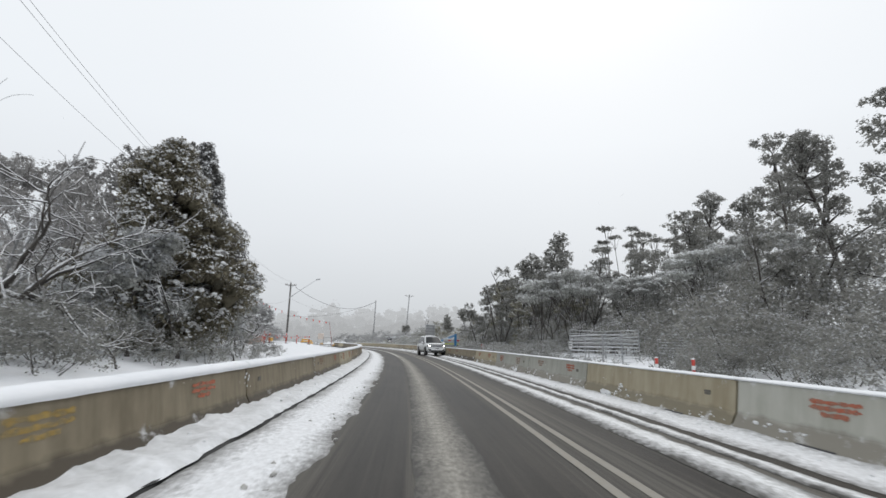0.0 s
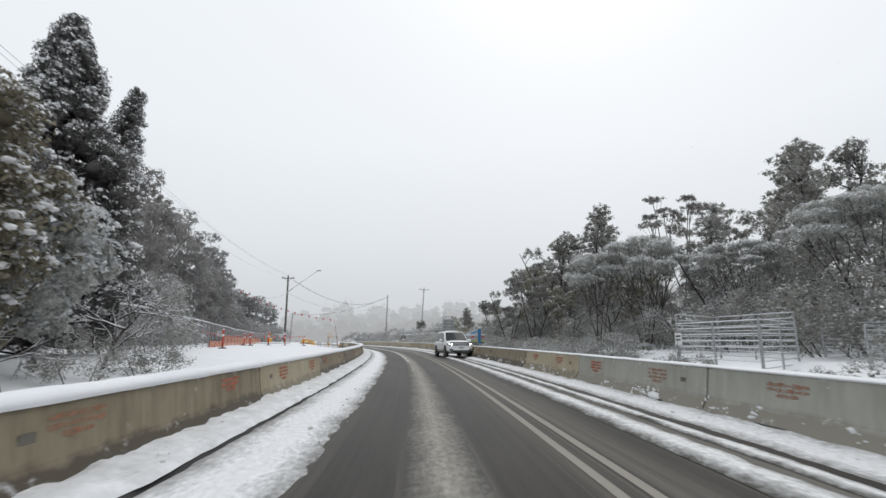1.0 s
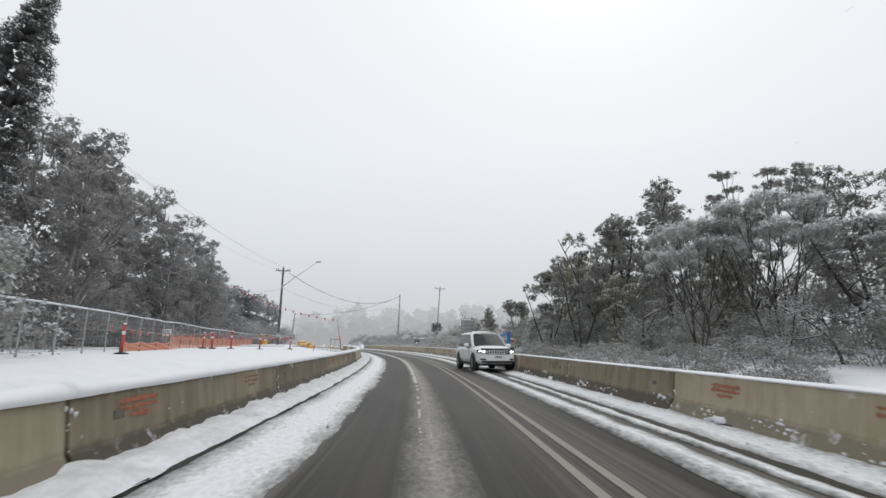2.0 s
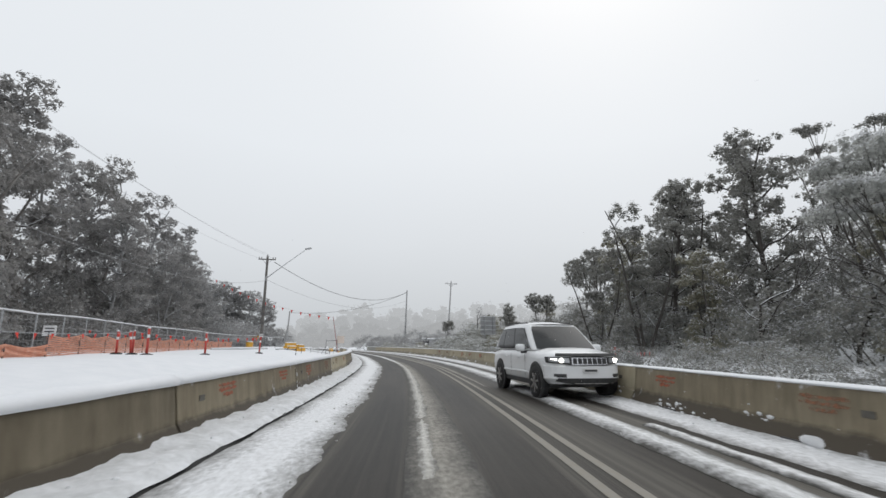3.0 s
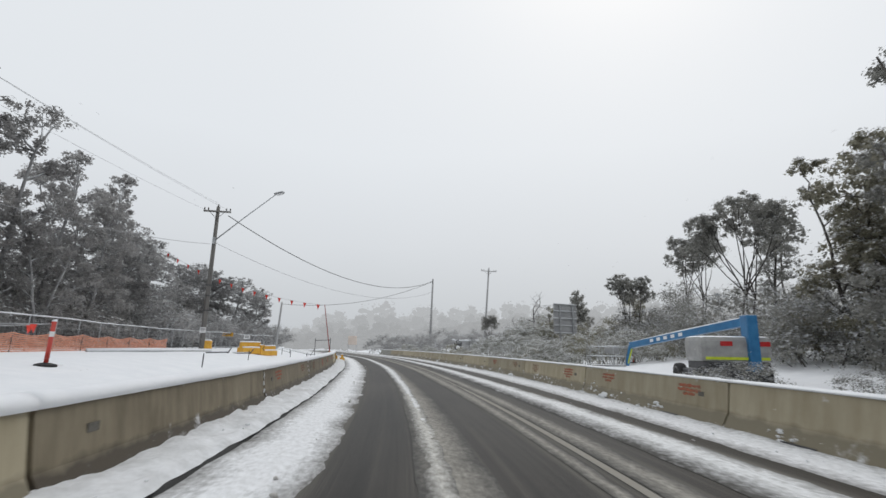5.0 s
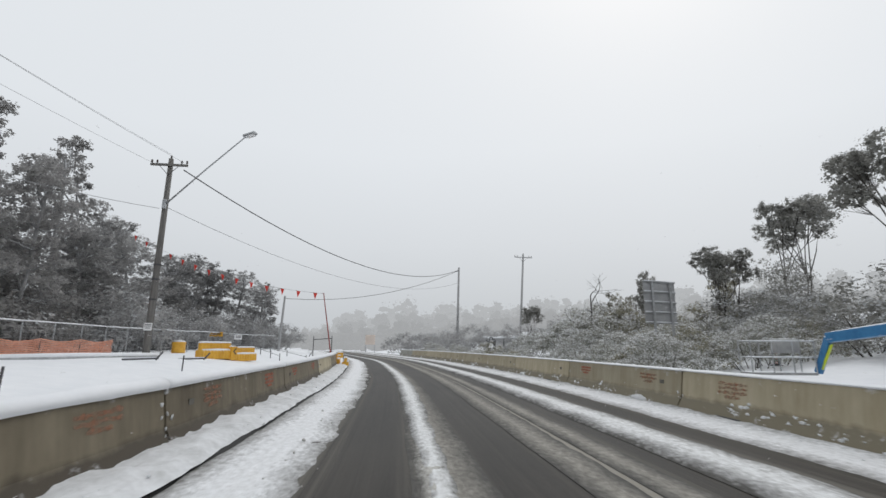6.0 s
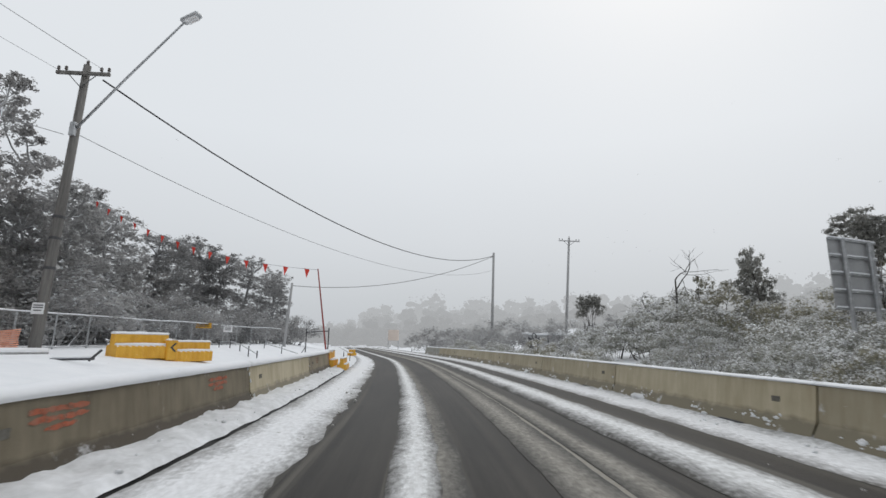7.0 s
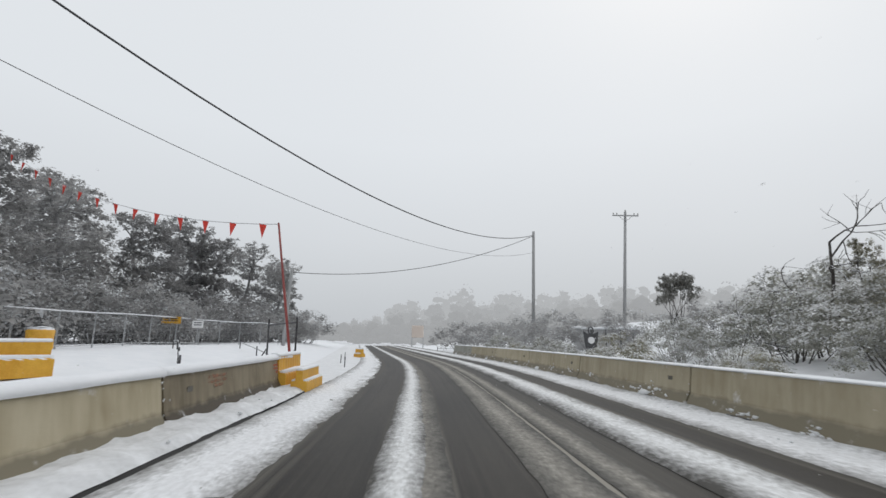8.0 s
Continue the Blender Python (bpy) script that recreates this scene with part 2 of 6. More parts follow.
    l.new(sa.outputs[0], sr.inputs[0])
    mix2 = n.new("ShaderNodeMix")
    mix2.data_type = "RGBA"
    l.new(sr.outputs[0], mix2.inputs[0])
    l.new(mix.outputs[2], mix2.inputs[6])
    mix2.inputs[7].default_value = (0.74, 0.75, 0.77, 1)
    l.new(mix2.outputs[2], p.inputs["Base Color"])
    p.inputs["Roughness"].default_value = 0.7
    b_ = n.new("ShaderNodeBump")
    b_.inputs["Strength"].default_value, b_.inputs["Distance"].default_value = 0.25, 0.01
    l.new(grain.outputs["Fac"], b_.inputs["Height"])
    l.new(b_.outputs[0], p.inputs["Normal"])
    return m


CONC_TAN = concrete("stained_concrete", (0.112, 0.087, 0.053), (0.315, 0.271, 0.19), (0.068, 0.054, 0.036))
CONC_GREY = concrete("pale_concrete", (0.30, 0.30, 0.255), (0.50, 0.50, 0.455), (0.24, 0.225, 0.19))
CONC_OCHRE = concrete("ochre_concrete", (0.31, 0.26, 0.165), (0.53, 0.475, 0.35), (0.20, 0.175, 0.12))


def worn_paint(name, col, keep=0.5):
    m, n, l, p = mat_base(name)
    c = n.new("ShaderNodeTexCoord")
    t = noise_node(n, l, 9.0, 8.0, c.outputs["Object"], None, 0.75)
    r = ramp_node(n, [(keep - 0.08, tuple(0.55 * a + 0.45 * b for a, b in zip(col, (0.25, 0.22, 0.17)))), (keep + 0.08, col)])
    l.new(t.outputs["Fac"], r.inputs[0])
    l.new(r.outputs[0], p.inputs["Base Color"])
    p.inputs["Roughness"].default_value = 0.8
    return m


def sprayed(name, col, keep):
    """Thin spray paint that has mostly weathered off."""
    m = worn_paint(name, col, 0.5)
    n, l = m.node_tree.nodes, m.node_tree.links
    c = n.new("ShaderNodeTexCoord")
    t = noise_node(n, l, 12.0, 7.0, c.outputs["Object"], None, 0.75)
    r = ramp_node(n, [(keep - 0.12, (0, 0, 0)), (keep + 0.12, (0.85, 0.85, 0.85))])
    l.new(t.outputs["Fac"], r.inputs[0])
    tr = n.new("ShaderNodeBsdfTransparent")
    mx = n.new("ShaderNodeMixShader")
    l.new(r.outputs[0], mx.inputs[0])
    l.new(tr.outputs[0], mx.inputs[1])
    l.new(n["Principled BSDF"].outputs[0], mx.inputs[2])
    l.new(mx.outputs[0], n["Material Output"].inputs["Surface"])
    return m


SPRAY = sprayed("sprayed_orange_red", (0.47, 0.115, 0.055), 0.40)
SPRAY_YELLOW = sprayed("faded_yellow_spray", (0.44, 0.29, 0.06), 0.46)
SPRAY_FADED = sprayed("faded_orange_spray", (0.36, 0.15, 0.08), 0.48)


def asphalt_material():
    """Wet asphalt with wheel tracks and thin dirty slush drawn out along the lane. UV: metres across and along."""
    m, n, l, p = mat_base("wet_asphalt")
    uv = n.new("ShaderNodeUVMap")
    uv.uv_map = "across_along"
    sp = n.new("ShaderNodeSeparateXYZ")
    l.new(uv.outputs[0], sp.inputs[0])
    grain = noise_node(n, l, 90.0, 3.0, uv.outputs[0])
    patch = noise_node(n, l, 0.5, 5.0, uv.outputs[0], (1.6, 0.25, 1))
    streak = noise_node(n, l, 1.0, 6.0, uv.outputs[0], (9.0, 0.05, 1), 0.75)
    base = ramp_node(n, [(0.38, (0.0155, 0.0133, 0.0112)), (0.62, (0.048, 0.0415, 0.0345))])
    pm = n.new("ShaderNodeMath")
    pm.operation = "MULTIPLY_ADD"
    pm.inputs[1].default_value = 0.5
    l.new(streak.outputs["Fac"], pm.inputs[0])
    ph = n.new("ShaderNodeMath")
    ph.operation = "MULTIPLY"
    ph.inputs[1].default_value = 0.5
    l.new(patch.outputs["Fac"], ph.inputs[0])
    l.new(ph.outputs[0], pm.inputs[2])
    l.new(pm.outputs[0], base.inputs[0])
    # share of slush across the lanes
    mr = n.new("ShaderNodeMapRange")
    mr.inputs["From Min"].default_value, mr.inputs["From Max"].default_value = -4.0, 8.0
    l.new(sp.outputs["X"], mr.inputs["Value"])

    def at(o):
        return (o + 4.0) / 12.0
    prof = ramp_node(n, [(at(-1.6), (0.55,) * 3), (at(-1.1), (0.34,) * 3), (at(-0.8), (0.08,) * 3), (at(-0.18), (0.06,) * 3), (at(0.0), (0.4,) * 3), (at(0.22), (0.26,) * 3), (at(0.4), (0.52,) * 3), (at(0.68), (0.46,) * 3), (at(0.8), (0.07,) * 3), (at(1.45), (0.08,) * 3), (at(1.6), (0.3,) * 3), (at(2.05), (0.2,) * 3), (at(2.3), (0.4,) * 3), (at(2.6), (0.3,) * 3), (at(2.85), (0.09,) * 3), (at(2.98), (0.12,) * 3), (at(3.2), (0.5,) * 3), (at(4.0), (0.42,) * 3), (at(4.15), (0.10,) * 3), (at(4.4), (0.14,) * 3), (at(5.0), (0.5,) * 3)])
    l.new(mr.outputs[0], prof.inputs[0])
    ad = n.new("ShaderNodeMath")
    ad.operation = "ADD"
    l.new(prof.outputs[0], ad.inputs[0])
    l.new(streak.outputs["Fac"], ad.inputs[1])
    sm = n.new("ShaderNodeMapRange")
    sm.inputs["From Min"].default_value, sm.inputs["From Max"].default_value = 0.66, 1.02
    l.new(ad.outputs[0], sm.inputs["Value"])
    gm = n.new("ShaderNodeMath")
    gm.operation = "MULTIPLY"
    l.new(sm.outputs[0], gm.inputs[0])
    gr = n.new("ShaderNodeMapRange")
    gr.inputs["From Min"].default_value, gr.inputs["From Max"].default_value, gr.inputs["To Min"].default_value = 0.3, 0.7, 0.6
    l.new(grain.outputs["Fac"], gr.inputs["Value"])
    l.new(gr.outputs[0], gm.inputs[1])
    mix = n.new("ShaderNodeMix")
    mix.data_type = "RGBA"
    l.new(gm.outputs[0], mix.inputs[0])
    l.new(base.outputs[0], mix.inputs[6])
    mix.inputs[7].default_value = (0.185, 0.175, 0.155, 1)
    l.new(mix.outputs[2], p.inputs["Base Color"])
    rr = n.new("ShaderNodeMapRange")
    rr.inputs["To Min"].default_value, rr.inputs["To Max"].default_value = 0.5, 0.8
    l.new(gm.outputs[0], rr.inputs["Value"])
    l.new(rr.outputs[0], p.inputs["Roughness"])
    p.inputs["Specular IOR Level"].default_value = 0.13
    b_ = n.new("ShaderNodeBump")
    b_.inputs["Strength"].default_value, b_.inputs["Distance"].default_value = 0.4, 0.006
    l.new(grain.outputs["Fac"], b_.inputs["Height"])
    l.new(b_.outputs[0], p.inputs["Normal"])
    return m


def patchy_snow(name, a, b, cover, soft, dirt=0.12):
    """Snow that thins out and breaks up towards the edges of its strip."""
    m, n, l, p = mat_base(name)
    uv = n.new("ShaderNodeUVMap")
    uv.uv_map = "across_along"
    sh = n.new("ShaderNodeUVMap")
    sh.uv_map = "share"
    sp = n.new("ShaderNodeSeparateXYZ")
    l.new(sh.outputs[0], sp.inputs[0])
    tri = n.new("ShaderNodeMath")
    tri.operation = "PINGPONG"
    tri.inputs[1].default_value = 0.5
    l.new(sp.outputs["X"], tri.inputs[0])
    big = noise_node(n, l, 1.6, 7.0, uv.outputs[0], (1.0, 0.5, 1), 0.65)
    fine = noise_node(n, l, 14.0, 5.0, uv.outputs[0], (1.0, 0.55, 1), 0.7)
    a1 = n.new("ShaderNodeMath")
    a1.operation = "MULTIPLY_ADD"
    a1.inputs[1].default_value = 0.55
    l.new(big.outputs["Fac"], a1.inputs[0])
    l.new(tri.outputs[0], a1.inputs[2])
    a2 = n.new("ShaderNodeMath")
    a2.operation = "MULTIPLY_ADD"
    a2.inputs[1].default_value = 0.45
    l.new(fine.outputs["Fac"], a2.inputs[0])
    l.new(a1.outputs[0], a2.inputs[2])
    mk = n.new("ShaderNodeMapRange")
    mk.inputs["From Min"].default_value, mk.inputs["From Max"].default_value = cover, cover + soft
    l.new(a2.outputs[0], mk.inputs["Value"])
    col = ramp_node(n, [(0.3, a), (0.65, b)])
    l.new(fine.outputs["Fac"], col.inputs[0])
    film = n.new("ShaderNodeMix")
    film.data_type = "RGBA"
    film.inputs[6].default_value = (0.036, 0.0335, 0.0305, 1)
    film.inputs[7].default_value = (dirt, dirt * 0.97, dirt * 0.9, 1)
    l.new(fine.outputs["Fac"], film.inputs[0])
    mix = n.new("ShaderNodeMix")
    mix.data_type = "RGBA"
    l.new(mk.outputs[0], mix.inputs[0])
    l.new(film.outputs[2], mix.inputs[6])
    l.new(col.outputs[0], mix.inputs[7])
    l.new(mix.outputs[2], p.inputs["Base Color"])
    p.inputs["Roughness"].default_value = 0.75
    p.inputs["Specular IOR Level"].default_value = 0.3
    b_ = n.new("ShaderNodeBump")
    b_.inputs["Strength"].default_value, b_.inputs["Distance"].default_value = 0.8, 0.03
    l.new(a2.outputs[0], b_.inputs["Height"])
    l.new(b_.outputs[0], p.inputs["Normal"])
    return m


EDGE_SNOW = patchy_snow("road_edge_snow", (0.62, 0.625, 0.63), (0.85, 0.86, 0.88), 0.40, 0.42, 0.24)
RIDGE_SNOW = patchy_snow("wheel_ridge_snow", (0.52, 0.52, 0.51), (0.82, 0.83, 0.84), 0.50, 0.42)
RIDGE_TAN = patchy_snow("wheel_ridge_dirty_snow", (0.30, 0.285, 0.25), (0.62, 0.61, 0.58), 0.46, 0.5, 0.1)
RIDGE_SLUSH = patchy_snow("wheel_ridge_slush", (0.21, 0.195, 0.168), (0.40, 0.382, 0.34), 0.50, 0.62, 0.1)
SNOW_BANK = snow_mat("banked_snow", (0.50, 0.505, 0.505), (0.84, 0.85, 0.87), 3.0, 14.0, 1.0)
ASPHALT = asphalt_material()
LINE_PAINT = worn_paint("worn_white_line", (0.265, 0.252, 0.222), 0.49)

# ---- the line of the road ----


def smooth(a, b, v):
    v = min(max((v - a) / (b - a), 0.0), 1.0)
    return v * v * (3 - 2 * v)


def bump_slope(a, b, v):
    v = min(max((v - a) / (b - a), 0.0), 1.0)
    return 6 * v * (1 - v) / (b - a)


def road_x(y):
    if y < 0:
        return 0.1
    if y > 118:
        return road_x(118) + (y - 118) * road_slope(118)
    return 0.1 - 8.787e-4 * y ** 2 + 2.80e-7 * y ** 3 - 4.081e-8 * y ** 4 - 0.35 * smooth(62, 82, y) + 1.0 * smooth(94, 124, y)


def road_slope(y):
    y = min(max(y, 0.0), 118.0)
    return -1.7574e-3 * y + 8.4e-7 * y ** 2 - 1.6324e-7 * y ** 3 - 0.35 * bump_slope(62, 82, y) + 1.0 * bump_slope(94, 124, y)


def road_at(y, off, z=0.0):
    """The point off metres to the right of the camera's lane line, abreast of y."""
    s = road_slope(y)
    k = 1.0 / math.sqrt(1 + s * s)
    return Vector((road_x(y) + off * k, y - off * s * k, z))


def far_line(y):
    """Offset of the far row of barriers, which stands back where the lane widens."""
    return 5.3 + 0.62 * smooth(58, 82, y)


def road_yaw(y):
    return -math.degrees(math.atan(road_slope(y)))


def offset_of(x, y):
    s = road_slope(y)
    return (x - road_x(y)) / math.sqrt(1 + s * s)


def ground_z(x, y):
    o = offset_of(x, y)
    n = noise.noise(Vector((x * 0.11, y * 0.11, 0.3))) * 0.16 + noise.noise(Vector((x * 0.5, y * 0.5, 1.3))) * 0.04
    if o < 0:
        w = smooth(-4.6, -10.5, o)
        return -0.06 + w * (0.78 + n) + smooth(-26, -60, o) * 2.2
    w = smooth(11.0, 16.5, o)
    return -0.06 + w * (0.5 + n) + smooth(15, 60, o) * 5.0


# ---- mesh helpers ----


class Shape:
    """Gathers vertices and faces of one mesh."""

    def __init__(self):
        self.v, self.f, self.n = [], [], 0

    def add(self, verts, faces):
        self.v.extend(tuple(map(float, q)) for q in verts)
        self.f.extend(tuple(i + self.n for i in q) for q in faces)
        self.n += len(verts)
        return self

    def box(self, size, at=(0, 0, 0), m=None, bevel=0.0):
        bm = bmesh.new()
        bmesh.ops.create_cube(bm, size=1.0)
        bmesh.ops.scale(bm, vec=size, verts=bm.verts)
        if bevel:
            bmesh.ops.bevel(bm, geom=bm.edges, offset=min(bevel, 0.45 * min(size)), segments=2, affect="EDGES", profile=0.6)
        bmesh.ops.translate(bm, vec=at, verts=bm.verts)
        if m is not None:
            bmesh.ops.transform(bm, matrix=m, verts=bm.verts)
        return self.take(bm)

    def take(self, bm):
        bm.verts.index_update()
        self.add([v.co for v in bm.verts], [[v.index for v in f.verts] for f in bm.faces])
        bm.free()
        return self

    def tube(self, pts, radii, sides=6, cap=True):
        pts = [Vector(p) for p in pts]
        if isinstance(radii, (int, float)):
            radii = [radii] * len(pts)
        ring, base = [], self.n
        ref = Vector((0.31, 0.17, 0.93))
        for i, p in enumerate(pts):
            d = (pts[min(i + 1, len(pts) - 1)] - pts[max(i - 1, 0)])
            d = d.normalized() if d.length > 1e-6 else Vector((0, 0, 1))
            a = d.cross(ref)
            if a.length < 1e-3:
                a = d.cross(Vector((1, 0, 0)))
            a.normalize()
            b = d.cross(a)
            for k in range(sides):
                t = 2 * math.pi * k / sides
                ring.append(p + (a * math.cos(t) + b * math.sin(t)) * radii[i])
        faces = []
        for i in range(len(pts) - 1):
            for k in range(sides):
                k2 = (k + 1) % sides
                faces.append((i * sides + k, i * sides + k2, (i + 1) * sides + k2, (i + 1) * sides + k))
        if cap:
            faces.append(tuple(range(sides))[::-1])
            faces.append(tuple((len(pts) - 1) * sides + k for k in range(sides)))
        self.add(ring, faces)
        return self

    def lathe(self, prof, sides=20, m=None):
        """prof: (radius, z) pairs, turned round z."""
        ring = [Vector((r * math.cos(2 * math.pi * k / sides), r * math.sin(2 * math.pi * k / sides), z)) for r, z in prof for k in range(sides)]
        faces = []
        for i in range(len(prof) - 1):
            for k in range(sides):
                k2 = (k + 1) % sides
                faces.append((i * sides + k, i * sides + k2, (i + 1) * sides + k2, (i + 1) * sides + k))
        faces.append(tuple(range(sides))[::-1])
        faces.append(tuple((len(prof) - 1) * sides + k for k in range(sides)))
        if m is not None:
            ring = [m @ v for v in ring]
        self.add(ring, faces)
        return self

    def leaves(self, c, a, b):
        """Pointed leaves: centres c, half-lengths a, half-widths b, as arrays."""
        n = len(c)
        v = np.stack([c - a, c + a * 0.65 + b * 1.25, c + a * 0.75 - b * 1.1], 1).reshape(-1, 3)
        f = np.arange(3 * n).reshape(n, 3) + self.n
        self.v.extend(map(tuple, v.tolist()))
        self.f.extend(map(tuple, f.tolist()))
        self.n += 3 * n
        return self

    def mesh(self, name, material, flat=True):
        me = bpy.data.meshes.new(name)
        me.from_pydata(self.v, [], self.f)
        me.materials.append(material)
        if not flat:
            me.polygons.foreach_set("use_smooth", [True] * len(me.polygons))
        me.update()
        return me


def part(name, shape, material, parent=None, label="", flat=True):
    ob = new(name, shape.mesh(name, material, flat))
    if parent is not None:
        ob.parent = parent
    if label:
        ob["label"] = label
    return ob


def thing(name, label, category, group="", m=None):
    ob = tagged(new(name), label, category, group)
    if m is not None:
        ob.matrix_world = m
    return ob


def place(x, y, rz=0.0, s=1.0, dz=0.0):
    return pose(x, y, ground_z(x, y) + dz, 0, 0, rz) @ Matrix.Scale(s, 4)


# ---- ground, road and the snow lying on it ----


def axis(fine, step, far):
    a = list(np.arange(fine[0], fine[1] + 1e-6, step))
    d = step
    lo, hi = [], []
    x0, x1 = fine
    while x0 > -far:
        d *= 1.35
        x0 -= d
        x1 += d
        lo.append(x0)
        hi.append(x1)
    return lo[::-1] + a + hi


def build_ground():
    xs, ys = axis((-70, 62), 1.0, 2500), axis((-26, 180), 1.0, 2500)
    verts = [(x, y, ground_z(x, y)) for y in ys for x in xs]
    w = len(xs)
    faces = [(j * w + i, j * w + i + 1, (j + 1) * w + i + 1, (j + 1) * w + i) for j in range(len(ys) - 1) for i in range(w - 1)]
    s = Shape()
    s.v, s.f, s.n = verts, faces, len(verts)
    ob = part("ground", s, SNOW, None, "", False)
    tagged(ob, "snow-covered verge and fields beside the road", "ground", "", "structure")


def band(name, edges, prof, material, y0, y1, step, label, kind="structure", seed=0.0, lump=0.0, cat="snow", fade=0.0, widen=0.0):
    """A strip that follows the road. edges: left and right offset; prof: (share across, height)."""
    ys = np.arange(y0, y1 + 1e-6, step)
    v, f, uv, sh = [], [], [], []
    k = len(prof)
    for y in ys:
        wob = [noise.noise(Vector((y * 0.9, seed + 3.1 * e, 0.7))) * 0.5 + noise.noise(Vector((y * 3.1, seed + 5.1 * e, 2.7))) * 0.35 for e in (0, 1)]
        a = edges[0] + wob[0] * edges[2]
        b = edges[1] + wob[1] * edges[3]
        if widen:
            a, b = a + widen * (far_line(y) - 5.3), b + far_line(y) - 5.3
        g = 1.0
        if fade:
            g = 0.30 * smooth(y0, y0 + 3, y) + 0.70 * smooth(y0, y0 + fade, y + 3.0 * wob[0]) + 0.002
            a, b = (a + b) / 2 - (b - a) / 2 * g, (a + b) / 2 + (b - a) / 2 * g
        for u, h in prof:
            o = a + (b - a) * u
            hh = h * (0.4 + 0.6 * g) + (lump * noise.noise(Vector((y * 1.7, o * 2.5, seed))) + 0.6 * lump * noise.noise(Vector((y * 5.0, o * 6.0, seed))) + 0.25 * lump * noise.noise(Vector((y * 12.0, o * 13.0, seed))) if 0 < u < 1 else 0.0)
            v.append(road_at(y, o, hh))
            uv.append((o, y))
            sh.append((u, y))
    for j in range(len(ys) - 1):
        for i in range(k - 1):
            f.append((j * k + i, j * k + i + 1, (j + 1) * k + i + 1, (j + 1) * k + i))
    s = Shape()
    s.add(v, f)
    me = s.mesh(name, material, False)
    lay = me.uv_layers.new(name="across_along")
    idx = np.zeros(len(me.loops), int)
    me.loops.foreach_get("vertex_index", idx)
    lay.data.foreach_set("uv", np.array(uv)[idx].ravel())
    lay = me.uv_layers.new(name="share")
    lay.data.foreach_set("uv", np.array(sh)[idx].ravel())
    return tagged(new(name, me), label, cat, "", kind)


build_ground()
Y0, Y1 = -24.0, 175.0
band("road", (-3.4, 6.3, 0, 0), [(i / 14, 0.0) for i in range(15)], ASPHALT, Y0, Y1, 1.0, "wet dark asphalt with slushy wheel tracks", "structure", 0, 0, "road")
for nm, o in (("centre_line", 1.72), ("centre_line", 2.03)):
    band(nm, (o, o + 0.115, 0.01, 0.01), [(0, 0.004), (1, 0.004)], LINE_PAINT, Y0, Y1, 0.5, "worn white painted double centre line", "structure", o, 0, "road marking")
RIDGE = [(0, 0.0), (0.06, 0.35), (0.2, 0.8), (0.45, 1.0), (0.7, 0.9), (0.9, 0.5), (1, 0.0)]


def ridge(h):
    return [(u, 0.006 + h * k) for u, k in RIDGE]


YE = 101.0
band("kerb_apron_snow", (-2.98, -2.265, 0.0, 0.11), [(i / 16, 0.185 - 0.05 * (i / 16) - 0.055 * smooth(0.8, 1.0, i / 16)) for i in range(17)], SNOW_BANK, Y0, YE, 0.12, "lumpy snow banked along the barrier foot", "stuff", 2.0, 0.055)
band("kerb_face", (-2.30, -2.225, 0.03, 0.03), [(0, 0.075), (0.3, 0.07), (0.7, 0.02), (1, 0.012)], RUBBER, Y0, YE, 0.3, "dark strip along the kerb edge under the snow", "structure", 3.0, 0.0, "kerb")
band("gutter_snow", (-2.235, -1.1, 0.08, 0.24), [(0, 0.05), (0.08, 0.058), (0.2, 0.062), (0.4, 0.055), (0.6, 0.04), (0.8, 0.014), (1, 0.002)], EDGE_SNOW, Y0, Y1, 0.15, "trodden snow thinning out along the road edge", "stuff", 4.0, 0.02)
band("lane_slush", (-0.06, 0.72, 0.05, 0.08), ridge(0.012), RIDGE_SLUSH, Y0, Y1, 0.15, "dirty slush ridge between the wheel tracks", "stuff", 5.0, 0.008)
band("lane_snow", (-0.06, 0.50, 0.06, 0.10), ridge(0.034), RIDGE_SNOW, 64, Y1, 0.15, "packed snow ridge between the wheel tracks", "stuff", 6.0, 0.010, "snow", 22.0)
band("lane_snow", (0.0, 0.36, 0.05, 0.08), ridge(0.02), RIDGE_TAN, 30, 76, 0.15, "dirty broken snow ridge between the wheel tracks", "stuff", 6.5, 0.010, "snow", 22.0)
band("line_slush", (2.16, 2.6, 0.04, 0.08), ridge(0.01), RIDGE_SLUSH, 50, Y1, 0.15, "thin slush drawn along the centre lines", "stuff", 15.0, 0.004, "snow", 15.0)
band("line_slush", (1.5, 2.1, 0.06, 0.06), ridge(0.010), RIDGE_SLUSH, 60, Y1, 0.15, "thin slush drawn along the centre lines", "stuff", 16.0, 0.004, "snow", 20.0)
band("far_lane_snow", (3.02, 3.62, 0.05, 0.08), ridge(0.05), RIDGE_SNOW, Y0, 54, 0.15, "snow ridge along the opposite lane", "stuff", 7.0, 0.02)
band("far_lane_snow", (2.98, 3.92, 0.05, 0.10), [(u, 0.006 + 0.055 * k) for u, k in ((0, 0), (0.05, 0.45), (0.14, 0.8), (0.3, 1.0), (0.5, 0.95), (0.7, 1.0), (0.86, 0.8), (0.95, 0.4), (1, 0))], RIDGE_SNOW, 44, Y1, 0.15, "broad snow ridge along the opposite lane", "stuff", 7.5, 0.018, "snow", 14.0)
band("far_lane_snow", (3.78, 4.08, 0.05, 0.07), ridge(0.03), RIDGE_SNOW, Y0, 44, 0.15, "thin snow ridge along the opposite lane", "stuff", 8.0, 0.015)
